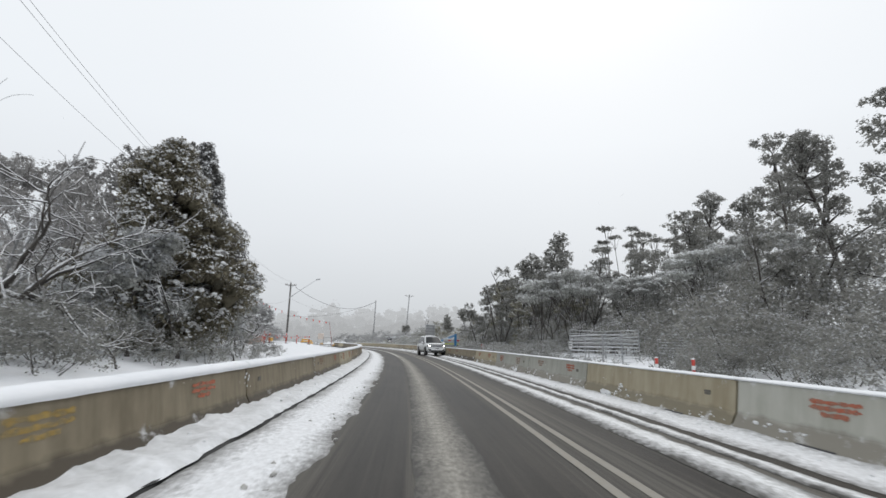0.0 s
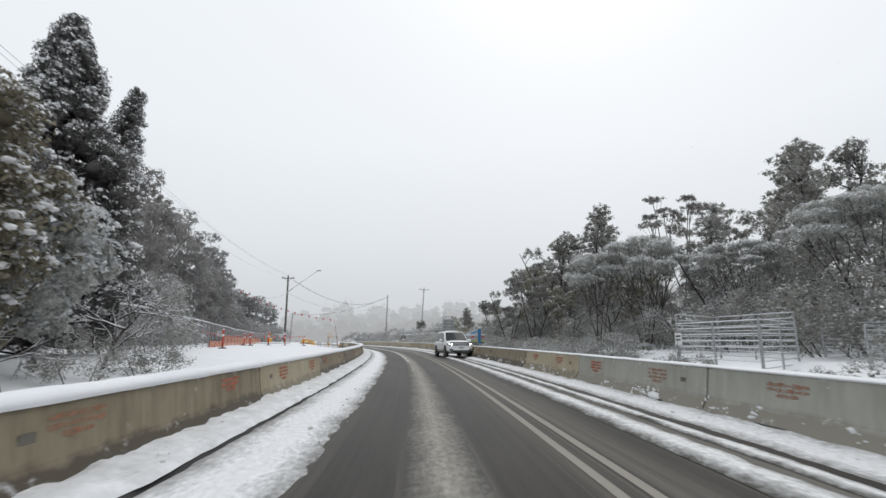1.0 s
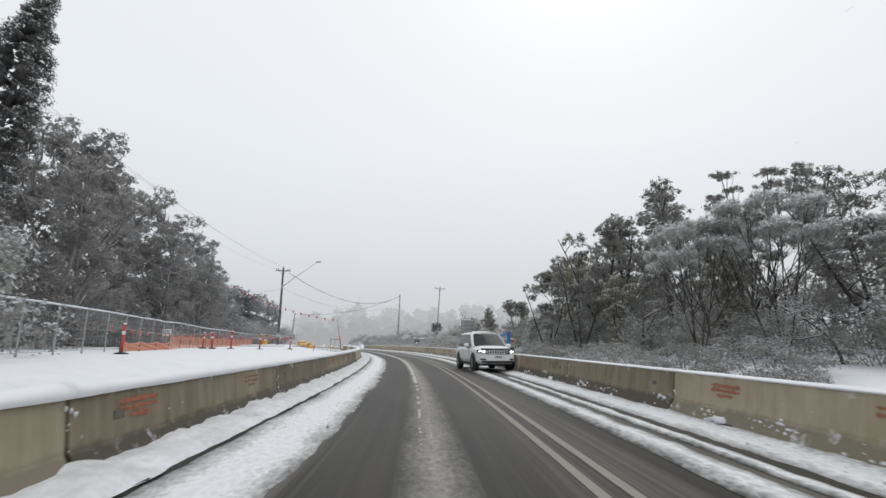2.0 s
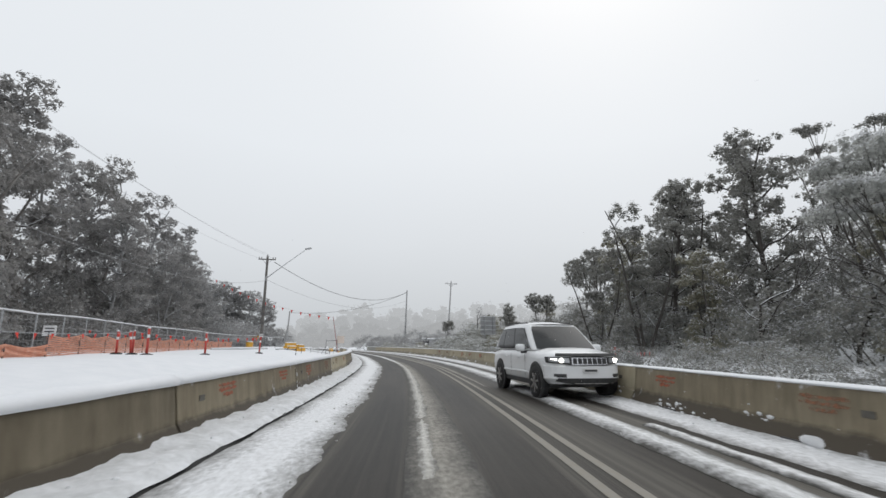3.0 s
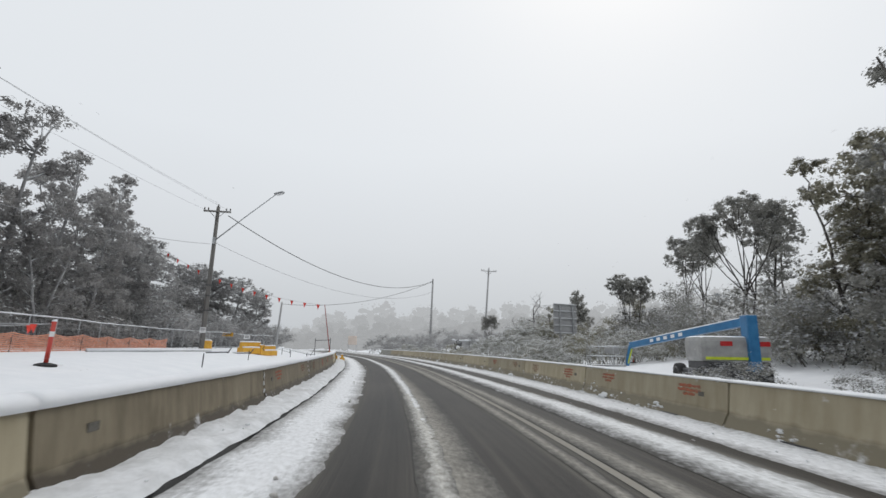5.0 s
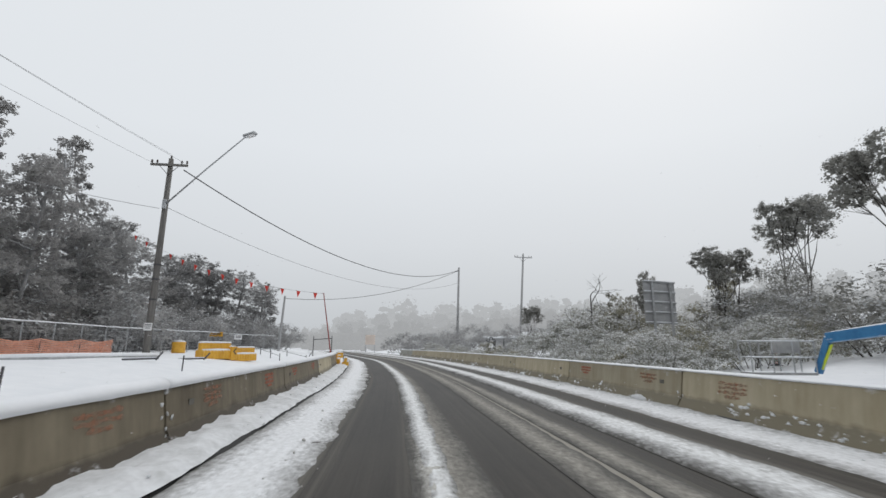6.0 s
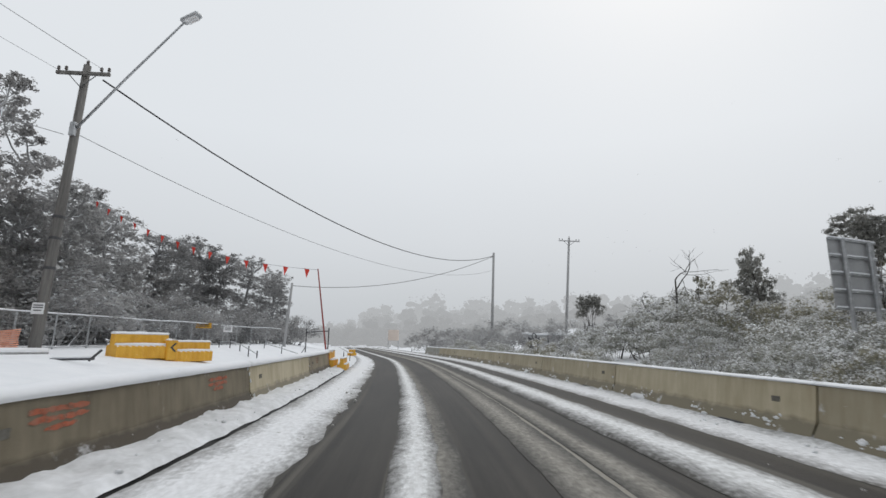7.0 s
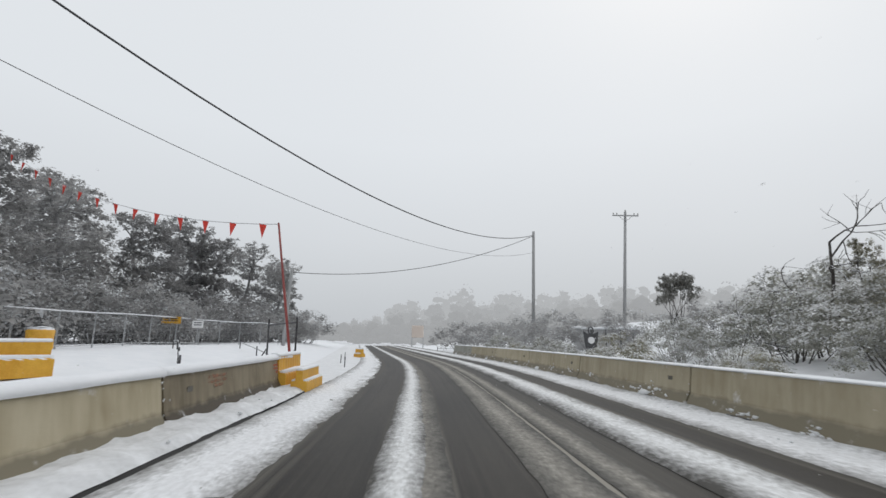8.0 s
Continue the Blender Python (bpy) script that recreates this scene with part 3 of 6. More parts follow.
band("far_gutter_snow", (4.3, 5.1, 0.1, 0.02), [(0, 0.004), (0.15, 0.02), (0.4, 0.04), (0.7, 0.055), (0.9, 0.09), (1, 0.15)], EDGE_SNOW, Y0, Y1, 0.15, "snow banked at the foot of the far barrier", "stuff", 9.0, 0.02, "snow", 0.0, 0.6)
band("verge_snow", (-4.6, -1.2, 0.0, 0.3), [(0, 0.03), (0.3, 0.05), (0.6, 0.045), (0.85, 0.03), (1, 0.012)], SNOW_ROAD, 101.0, Y1, 0.3, "untouched snow over the road edge past the barriers", "stuff", 24.0, 0.03)

# ---- precast concrete barriers ----
SEG = 6.6
HALF = [(0.30, 0.0), (0.30, 0.08), (0.18, 0.30), (0.115, 0.80), (0.095, 0.82)]


def barrier_shape(length, rough_seed):
    s = Shape()
    prof = [(-x, z) for x, z in HALF] + [(x, z) for x, z in HALF[::-1]]
    n = 13
    v, f = [], []
    for j in range(n):
        u = j / (n - 1)
        y = -length / 2 + 0.02 + u * (length - 0.04)
        pinch = 0.012 if j in (0, n - 1) else 0.0
        for i, (x, z) in enumerate(prof):
            k = noise.noise(Vector((y * 1.3, i * 0.9, rough_seed))) * 0.006
            v.append((x * (1 - pinch * 3) + k, y, max(0.0, z - pinch * (z > 0.5))))
    k = len(prof)
    for j in range(n - 1):
        for i in range(k):
            i2 = (i + 1) % k
            f.append((j * k + i, (j + 1) * k + i, (j + 1) * k + i2, j * k + i2))
    f.append(tuple(range(k)))
    f.append(tuple((n - 1) * k + i for i in range(k))[::-1])
    return s.add(v, f)


def snow_cap_shape(length, seed, w=0.15, h=0.10, z0=0.80):
    s = Shape()
    prof = [(-1.0, -0.25), (-1.12, 0.1), (-0.95, 0.55), (-0.5, 0.93), (0, 1.0), (0.5, 0.93), (0.95, 0.55), (1.12, 0.1), (1.0, -0.25)]
    n = 34
    v, f = [], []
    for j in range(n):
        y = -length / 2 - 0.01 + j / (n - 1) * (length + 0.02)
        a = 1 + 0.18 * noise.noise(Vector((y * 1.1, seed, 0.0))) + 0.12 * noise.noise(Vector((y * 4.0, seed, 4.0)))
        for x, z in prof:
            v.append((x * w * (0.5 + 0.5 * a), y, z0 + z * h * a))
    k = len(prof)
    for j in range(n - 1):
        for i in range(k - 1):
            f.append((j * k + i, (j + 1) * k + i, (j + 1) * k + i + 1, j * k + i + 1))
    f.append(tuple(range(k)))
    f.append(tuple((n - 1) * k + i for i in range(k))[::-1])
    return s.add(v, f)


CAPS = [snow_cap_shape(SEG, 11.0 * i + 3).mesh("snow_cap", SNOW, False) for i in range(4)]
CAPS_THIN = [snow_cap_shape(SEG, 7.0 * i + 1, 0.125, 0.04, 0.81).mesh("snow_cap", SNOW, False) for i in range(3)]
BARS = {}
for tone, mt in (("tan", CONC_TAN), ("grey", CONC_GREY), ("ochre", CONC_OCHRE)):
    BARS[tone] = [barrier_shape(SEG, 5.0 * i).mesh("wall", mt, True) for i in range(3)]


def face_at(z):
    """Half width of the barrier at height z."""
    for (x0, z0), (x1, z1) in zip(HALF, HALF[1:]):
        if z0 <= z <= z1 and z1 > z0:
            return x0 + (x1 - x0) * (z - z0) / (z1 - z0)
    return HALF[-1][0]


def spray_row(side, y, z, w, seed):
    """One stencilled line that cannot be read: a rough bar sprayed on the face."""
    s = Shape()
    r = random.Random(seed)
    n = max(3, int(w / 0.045))
    v = []
    for i in range(n + 1):
        yy = y - w / 2 + w * i / n
        h = r.uniform(0.017, 0.032) * min(1.0, 0.55 + 6 * min(i, n - i) / n)
        for q in (z - h + r.uniform(-0.012, 0.012), z + h + r.uniform(-0.012, 0.012)):
            v.append((side * (face_at(q) + 0.009), yy, q))
    return s.add(v, [(2 * i, 2 * i + 2, 2 * i + 3, 2 * i + 1) for i in range(n)])


def lump(s, c, r, seed, flat=0.6):
    """A rounded, uneven lump of snow."""
    bm = bmesh.new()
    bmesh.ops.create_icosphere(bm, subdivisions=2, radius=1.0)
    for v in bm.verts:
        k = 1 + 0.75 * noise.noise(v.co * 2.1 + Vector((seed, seed * 0.7, 0)))
        v.co = Vector((v.co.x * r[0] * k, v.co.y * r[1] * k, max(-0.3, v.co.z) * r[2] * k * flat)) + Vector(c)
    return s.take(bm)


def ball(sub):
    bm = bmesh.new()
    bmesh.ops.create_icosphere(bm, subdivisions=sub, radius=1.0)
    bm.verts.index_update()
    v = np.array([q.co for q in bm.verts])
    f = [tuple(q.index for q in g.verts) for g in bm.faces]
    bm.free()
    return v, f


BALL = {1: ball(1), 2: ball(2)}


def tuft(s, rng, c, r, sub=1, rough=0.22):
    """The dense heart of a leaf tuft, or a plump pad of snow: an uneven lump."""
    v, f = BALL[sub]
    k = 1 + rough * rng.normal(size=(len(v), 1)).clip(-1.6, 1.6)
    s.add(v * k * np.asarray(r) + np.asarray(c), f)


def make_barriers(off, side, ya, yb, tones, group, thick, phase):
    """A row of barrier units; off gives their offset along the road, side is the sign of the face that traffic sees."""
    y, i = ya, 0
    p0 = road_at(ya, off(ya))
    rr = random.Random(int(phase * 10) + 3)
    while y < yb:
        y1 = y
        while (road_at(y1, off(y1)) - p0).length < SEG + 0.015:
            y1 += 0.005
        p1 = road_at(y1, off(y1))
        c = (p0 + p1) / 2
        yaw = math.degrees(math.atan2(p0.x - p1.x, p1.y - p0.y))
        tone = tones[i % len(tones)]
        mark_rows = [4, 3, 0, 3][(i + int(phase)) % 4] if side > 0 or y < 84 else 0
        words = {"tan": "mud-stained tan", "grey": "pale grey", "ochre": "ochre-stained"}[tone]
        lab = words + " concrete barrier, " + ("thick" if thick else "thin") + " snow on top" + (", orange spray marks" if mark_rows else "")
        ob = thing("concrete_barrier", lab, "barrier", group, pose(c.x, c.y, 0.0, 0, 0, yaw))
        w = new("wall", BARS[tone][i % 3])
        w.parent = ob
        cap = new("snow_cap", CAPS[i % 4] if thick else CAPS_THIN[i % 3])
        cap.parent = ob
        for k, yy in enumerate((-SEG * 0.27, SEG * 0.27)):
            mt = SPRAY_YELLOW if side > 0 and k == 0 and y < 3 else SPRAY if (i + k) % 3 else SPRAY_FADED
            yc = yy + rr.uniform(-0.4, 0.4)
            for q in range(mark_rows):
                part("spray_bar", spray_row(side, yc, 0.66 - q * 0.076, 0.78 if q < mark_rows - 1 else 0.42, i * 17 + k * 5 + q), mt, ob)
            yq = -SEG * 0.25 if k == 0 else SEG * 0.25
            part("lifting_slot", Shape().box((0.05, 0.62, 0.10), (side * 0.288, yq, 0.052)), STEEL_DARK, ob)
            if side < 0 and (i * 2 + k) % 3 == 0:
                part("snow_clump", lump(Shape(), (side * 0.25, yq + rr.uniform(-0.2, 0.2), 0.10), (0.10, rr.uniform(0.2, 0.36), 0.16), i * 3.1 + k), SNOW_ROAD, ob, "", False)
        if side < 0:
            g = np.random.default_rng(i + 500)
            crust = Shape()
            for _ in range(5):
                yc, zc, wc = g.uniform(-SEG / 2 + 0.3, SEG / 2 - 0.3), g.uniform(0.08, 0.30), g.uniform(0.1, 0.4)
                for _ in range(9):
                    z = float(np.clip(zc + g.normal() * 0.05, 0.03, 0.6))
                    q = 0.012 + 0.035 * g.random() ** 2
                    tuft(crust, g, (side * (face_at(z) + 0.003), yc + g.normal() * wc, z), (q * 0.35, q * 1.7, q * 0.8), 1, 0.3)
            tagged(part("snow_crust", crust, SNOW_ROAD, ob, "wet snow thrown against the face", False), kind="stuff")
        pl = Shape().box((0.012, 0.17, 0.08), (side * (face_at(0.54) + 0.004), -SEG / 2 + 0.75, 0.54))
        part("cast_plate", pl, PLATE, ob, "small dark cast-in plate")
        if i % 3 != 1:
            g = np.random.default_rng(i + int(phase * 40))
            streak = Shape()
            for z in np.arange(0.16, 0.77 if thick else 0.45, 0.04):
                if g.random() < 0.5:
                    q = 0.01 + 0.03 * g.random() ** 2
                    tuft(streak, g, (side * (face_at(float(z)) + 0.004), -SEG / 2 + g.normal() * 0.07, float(z) + g.normal() * 0.02), (q * 0.4, q * 1.1, q * 1.3), 1, 0.35)
            tagged(part("joint_snow", streak, SNOW_ROAD, ob, "wet snow stuck in the joint", False), kind="stuff")
        y, p0 = y1, p1
        i += 1


make_barriers(lambda y: -3.14, 1, -20.6 - 3.4, 97.0, ["tan", "tan", "ochre", "tan", "tan"], "barriers along the near verge", True, 1.0)
make_barriers(far_line, -1, -18.6, 126.0, ["grey", "grey", "grey", "grey", "ochre", "grey", "grey", "ochre", "tan", "tan", "ochre", "ochre", "ochre", "ochre", "ochre", "ochre", "ochre", "ochre", "ochre", "ochre", "ochre", "ochre"], "barriers along the far verge", False, 2.0)

def slush_clods():
    """Dirty lumps thrown up along the gutter and the foot of the far barrier."""
    rng = np.random.default_rng(77)
    for nm, o0, o1, n, mt, lab in (("gutter_clod", -2.1, -1.0, 260, CLOD, "small lumps of dirty slush along the gutter"), ("verge_clod", 4.5, 5.0, 300, SNOW_ROAD, "small broken lumps of snow below the far barrier"), ("bank_clod", -2.8, -2.35, 200, SNOW_ROAD, "small snow lumps on the bank below the barrier")):
        s = Shape()
        for _ in range(n):
            y = rng.uniform(2, 125 if o0 > 0 else 99)
            p = road_at(float(y), float(rng.uniform(o0, o1)) + (far_line(float(y)) - 5.3 if o0 > 0 else 0.0))
            q = 0.007 + 0.022 * rng.random() ** 2.5
            z = {"gutter_clod": 0.035, "verge_clod": 0.05, "bank_clod": 0.15}[nm]
            tuft(s, rng, (p.x, p.y, z), (q * 1.3, q * 1.5, q), 1, 0.25)
        tagged(part(nm, s, mt, None, "", False), lab, "snow", "", "stuff")


slush_clods()

# ---- trees ----


def unit(v):
    return v / (np.linalg.norm(v, axis=-1, keepdims=True) + 1e-9)


def scatter(rng, c, r, n, flat, size, droop=0.0, shell=0.35, aspect=0.32, up_only=False, wild=0.6):
    """Centres and half-axes of n leaves lying over a flattened ball."""
    d = unit(rng.normal(size=(n, 3)))
    if up_only:
        d[:, 2] = np.abs(d[:, 2]) * 1.5 + 0.08
        d = unit(d)
    rad = shell + (1.0 - shell) * rng.random((n, 1)) ** 0.7
    pos = c + d * rad * r * np.array([1, 1, flat])
    if up_only:
        nrm = unit(d + np.array([0, 0, 0.45]) + rng.normal(size=(n, 3)) * 0.45)
    else:
        nrm = unit(d + np.array([0, 0, 0.4]) + rng.normal(size=(n, 3)) * wild)
    a = unit(np.cross(nrm, rng.normal(size=(n, 3)) + np.array([0.0, 0.0, 0.0])))
    if droop:
        a = unit(a + np.array([0, 0, -droop]))
    b = unit(np.cross(nrm, a))
    k = size * (0.6 + 0.8 * rng.random((n, 1)))
    return pos, a * k * 0.5, b * k * 0.5 * aspect


def bend(p0, d, length, n, rng, up=0.25, wob=0.18):
    pts, p, d = [np.array(p0, float)], np.array(p0, float), np.array(d, float)
    for _ in range(n):
        d = unit(d + np.array([0, 0, up]) / n + rng.normal(size=3) * wob)
        p = p + d * length / n
        pts.append(p.copy())
    return pts, d


def gum_tree(seed, height, first, spread, clumps_r, leaf, per, snow, mats, label, lean=0.06, droop=0.3, nl=8, flats=(0.72, 1.0)):
    """An Australian gum: bare forking limbs with rounded tufts of leaves at their ends."""
    rng = np.random.default_rng(seed)
    bark, leafm, snowm = mats
    wood, green, white = Shape(), Shape(), Shape()
    trunk, _ = bend((0, 0, -0.4), (rng.normal() * lean, rng.normal() * lean, 1), height * 0.8, 7, rng, 0.3, 0.05)
    r0 = height * 0.015
    wood.tube(trunk, [r0 * (1 - 0.75 * i / 7) * (1.35 if i == 0 else 1) for i in range(8)], 7)
    tips = [(trunk[-1], 1.0)]
    for i in range(nl):
        f = first + (0.97 - first) * (i + rng.random() * 0.6) / nl
        k = min(6, int(f * 7))
        u = f * 7 - k
        p = trunk[k] * (1 - u) + trunk[k + 1] * u
        az = i * 2.4 + rng.random() * 1.2
        ln = height * spread * (1.15 - 0.65 * f) * rng.uniform(0.75, 1.25)
        limb, d = bend(p, (math.cos(az), math.sin(az), 0.55), ln, 4, rng, 0.7)
        rr = r0 * (1 - 0.75 * f) * 0.5
        wood.tube(limb, [rr * (1 - 0.6 * j / 4) for j in range(5)], 5, False)
        for j in range(4):
            az2 = rng.random() * 6.28
            q = limb[2 + j % 3] if j < 3 else limb[4]
            tw, _ = bend(q, d * 0.6 + np.array([math.cos(az2), math.sin(az2), 0.35]), ln * rng.uniform(0.3, 0.55), 3, rng, 0.4)
            wood.tube(tw, [rr * 0.4, rr * 0.3, rr * 0.22, rr * 0.12], 4, False)
            tips.append((tw[-1], 1.0))
            if rng.random() < 0.5:
                tips.append((tw[1], 0.7))
        tips.append((limb[-1], 1.0))
    for c, k in tips:
        r = clumps_r * height * k * rng.uniform(0.6, 1.2)
        flat = rng.uniform(*flats)
        for _ in range(4):
            e = c + unit(rng.normal(size=3)) * np.array([1, 1, flat]) * r * rng.uniform(0.3, 0.68)
            q = r * rng.uniform(0.36, 0.56)
            green.leaves(*scatter(rng, e, q, int(per * k * 0.23), flat, leaf, droop, 0.15, 0.5))
            green.leaves(*scatter(rng, e, q * 0.7, 5, flat, min(0.3, q * 0.75), droop, 0.05, 0.8))
        if snow:
            white.leaves(*scatter(rng, c + np.array([0, 0, r * 0.04]), r, int(per * k * snow), flat, leaf * 0.9, 0, 0.86, 0.6, True))
    ob = thing("gum_tree", label, "tree", "trees beside the road")
    part("trunk", wood, bark, ob, "", False)
    tagged(part("crown", green, leafm, ob, "", False), kind="stuff")
    if snow:
        tagged(part("snow_load", white, snowm, ob), kind="stuff")
    return ob


def clump_tree(seed, height, first, reach, n, dome, squash, leaf, per, snow, mats, label, cap=False, stems=1, under=0.35, sub=19, lean=0.05):
    """A gum whose thin bare limbs carry dense, rounded heads of fine leaves, with open gaps between them."""
    rng = np.random.default_rng(seed)
    bark, leafm, snowm = mats
    wood, green, white = Shape(), Shape(), Shape()
    r0 = height * (0.014 if stems == 1 else 0.010)
    trunks = []
    for i in range(stems):
        az = i * 2.4 + rng.random()
        out = np.array([math.cos(az), math.sin(az), 0.0]) * (0.0 if stems == 1 else rng.uniform(0.12, 0.3))
        top = height * (0.45 if cap else 0.9) * rng.uniform(0.9, 1.0)
        pts, _ = bend(out * 0.8 - np.array([0, 0, 0.4]), out + np.array([rng.normal() * lean, rng.normal() * lean, 1.0]), top, 8, rng, 0.25, 0.06)
        wood.tube(pts, [r0 * (1 - 0.72 * j / 8) * (1.3 if j == 0 else 1) for j in range(9)], 7)
        trunks.append(pts)
    for i in range(n):
        az = i * 2.4 + rng.random() * 1.1
        u = (i + rng.random()) / n
        if cap:
            rad = reach * height * math.sqrt(u)
            z = height * (0.95 - 0.24 * u ** 1.3) * rng.uniform(0.96, 1.02) - dome * squash * 0.8
        else:
            f = first + (0.97 - first) * u
            rad = reach * height * (1.05 - 0.8 * u ** 1.6) * rng.uniform(0.35, 1.0)
            z = f * height - dome * squash * 0.8
        trunk = trunks[i % stems]
        k = next((j for j in range(1, 9) if trunk[j][2] > z - max(rad * 1.1, height * (0.22 if cap else 0.1))), 7)
        p = trunk[min(k, 7)]
        axis_xy = trunk[8] if cap else trunk[min(k + 1, 8)]
        c = np.array([axis_xy[0] * 0.6 + rad * math.cos(az), axis_xy[1] * 0.6 + rad * math.sin(az), z])
        mid = p * 0.55 + c * 0.45 + np.array([0, 0, (c[2] - p[2]) * 0.06]) + rng.normal(size=3) * dome * 0.16
        limb = [p * (1 - q) ** 2 + mid * 2 * q * (1 - q) + c * q * q + rng.normal(size=3) * dome * 0.05 * (0 < q < 1) for q in (0, 0.25, 0.5, 0.75, 1.0)]
        rr = r0 * 0.42
        wood.tube(limb, [rr * (1 - 0.62 * j / 4) for j in range(5)], 5, False)
        size = dome * rng.uniform(0.7, 1.2)
        for j in range(sub):
            d = unit(rng.normal(size=3))
            d[2] = abs(d[2]) if rng.random() > under else -abs(d[2]) * 0.7
            e = c + d * np.array([1, 1, squash]) * size * rng.uniform(0.45, 0.88)
            q = size * rng.uniform(0.20, 0.33)
            if j % 4 == 0:
                wood.tube([limb[3], limb[3] * 0.4 + e * 0.6 - np.array([0, 0, size * 0.12]), e], [rr * 0.3, rr * 0.22, rr * 0.1], 4, False)
            green.leaves(*scatter(rng, e, q, per, 0.9, leaf, 0.15, 0.3, 0.55, False, 0.4))
            green.leaves(*scatter(rng, e, q * 0.7, 7, 0.9, min(0.26, q * 0.62), 0.0, 0.1, 0.8))
            if snow and d[2] > -0.1:
                white.leaves(*scatter(rng, e + np.array([0, 0, q * 0.08]), q, int(per * snow), 0.75, leaf * 0.95, 0, 0.88, 0.62, True))
        green.leaves(*scatter(rng, c, size * 0.6, 36, squash, min(0.26, size * 0.22), 0.0, 0.1, 0.8))
    ob = thing("gum_tree", label, "tree", "trees beside the road")
    part("trunk", wood, bark, ob, "", False)
    tagged(part("crown", green, leafm, ob, "", False), kind="stuff")
    if snow:
        tagged(part("snow_load", white, snowm, ob, "", False), kind="stuff")
    return ob


def bush(seed, height, width, leaf, per, nclump, snow, mats, label, name="bush", size=(0.14, 0.24), pads=False, low=0.08, cat="bush", skin=0.6):
    rng = np.random.default_rng(seed)
    bark, leafm, snowm = mats
    wood, green, white = Shape(), Shape(), Shape()
    for i in range(nclump):
        az, rad = rng.random() * 6.28, math.sqrt(rng.random()) * width * 0.5
        top = height * (1 - 0.6 * (rad / (width * 0.5)) ** 2) * (low + (0.92 - low) * rng.random() ** skin)
        r = height * rng.uniform(*size)
        c = np.array([rad * math.cos(az), rad * math.sin(az), max(top, r * 0.5)])
        if i % 6 == 0:
            st, _ = bend((c[0] * 0.4, c[1] * 0.4, -0.2), (c[0] * 0.6, c[1] * 0.6, c[2] * 1.2), float(c[2]) * 0.85, 3, rng, 0.1, 0.1)
            wood.tube(st[::3], [0.03, 0.012], 4, False)
        green.leaves(*scatter(rng, c, r * 1.1, int(per * 0.88), 0.85, leaf, 0.1, 0.3, 0.5))
        green.leaves(*scatter(rng, c, r * 0.75, 10, 0.85, min(0.14, r * 0.42), 0, 0.1, 0.75))
        if snow:
            if pads:
                tuft(white, rng, c + np.array([0, 0, r * 0.42]), (r * 0.55, r * 0.55, r * 0.26), 1, 0.3)
            white.leaves(*scatter(rng, c, r * 1.02, int(per * snow), 0.8, leaf, 0, 0.85, 0.6, True))
    ob = thing(name, label, cat, "undergrowth beside the road")
    tagged(part("stem", wood, bark, ob, "", False), kind="stuff")
    tagged(part("foliage", green, leafm, ob, "", False), kind="stuff")
    if snow:
        tagged(part("snow_load", white, snowm, ob, "", False), kind="stuff")
    return ob


def conifer(seed, height, width, n, snow, leafm, label, sharp=0.75):
    """A cypress-like conifer: upswept dark sprays, each with a plump pad of snow."""
    rng = np.random.default_rng(seed)
    wood, green, white = Shape(), Shape(), Shape()
    wood.tube([(0, 0, -0.4), (0.1, 0, height * 0.5), (0, 0.1, height * 0.95)], [height * 0.022, height * 0.015, 0.03], 8)
    lobes = [(rng.uniform(0, 6.28), rng.uniform(0.08, 0.9), rng.uniform(0.3, 0.65)) for _ in range(22)]
    for i in range(n):
        f = 0.05 + 0.95 * (i + rng.random()) / n
        f = 1 - (1 - f) ** 0.80
        az = i * 2.399 + rng.normal() * 0.3
        lobe = sum(s * math.exp(-((f - q) / 0.07) ** 2) * max(0.0, math.cos(az - p)) ** 4 for p, q, s in lobes)
        full = width * 0.5 * (1.0 - f) ** sharp * (0.70 + min(lobe, 0.6) * 0.75) * (0.8 + 0.2 * smooth(0.0, 0.2, f)) + 0.12
        rad = full * (0.72 + 0.32 * rng.random())
        z = f * height * 0.985
        c = np.array([rad * math.cos(az), rad * math.sin(az), z])
        if i % 4 == 0:
            limb, _ = bend((0, 0, z - rad * 0.25), (math.cos(az), math.sin(az), 0.25), rad * 0.95, 3, rng, 0.1, 0.08)
            wood.tube(limb, [0.05, 0.04, 0.03, 0.012], 4, False)
        r = (0.30 + 0.22 * (1 - f)) * rng.uniform(0.7, 1.25)
        out = np.array([math.cos(az), math.sin(az), 0.0])
        tuft(green, rng, c - out * r * 1.3, (r * 0.7, r * 0.7, r * 0.6), 1, 0.3)
        green.leaves(*scatter(rng, c, r * 1.15, 72, 0.85, 0.165, -0.5, 0.2, 0.42))
        for q in range(5):
            if rng.random() < snow:
                d = unit(out * 0.7 + np.array([0, 0, 0.75]) + rng.normal(size=3) * 0.5)
                k = r * rng.uniform(0.08, 0.23)
                tuft(white, rng, c + d * r * 0.8, (k * 1.2, k * 1.2, k * 0.7), 1, 0.16)
        white.leaves(*scatter(rng, c + out * r * 0.15, r * 1.1, 22, 0.85, 0.10, 0, 0.8, 0.7, True))
    ob = thing("conifer", label, "tree", "trees beside the road")
    part("trunk", wood, BARK, ob, "", False)
    tagged(part("crown", green, leafm, ob, "", False), kind="stuff")
    tagged(part("snow_load", white, SNOW_LOAD, ob, "", False), kind="stuff")
    return ob


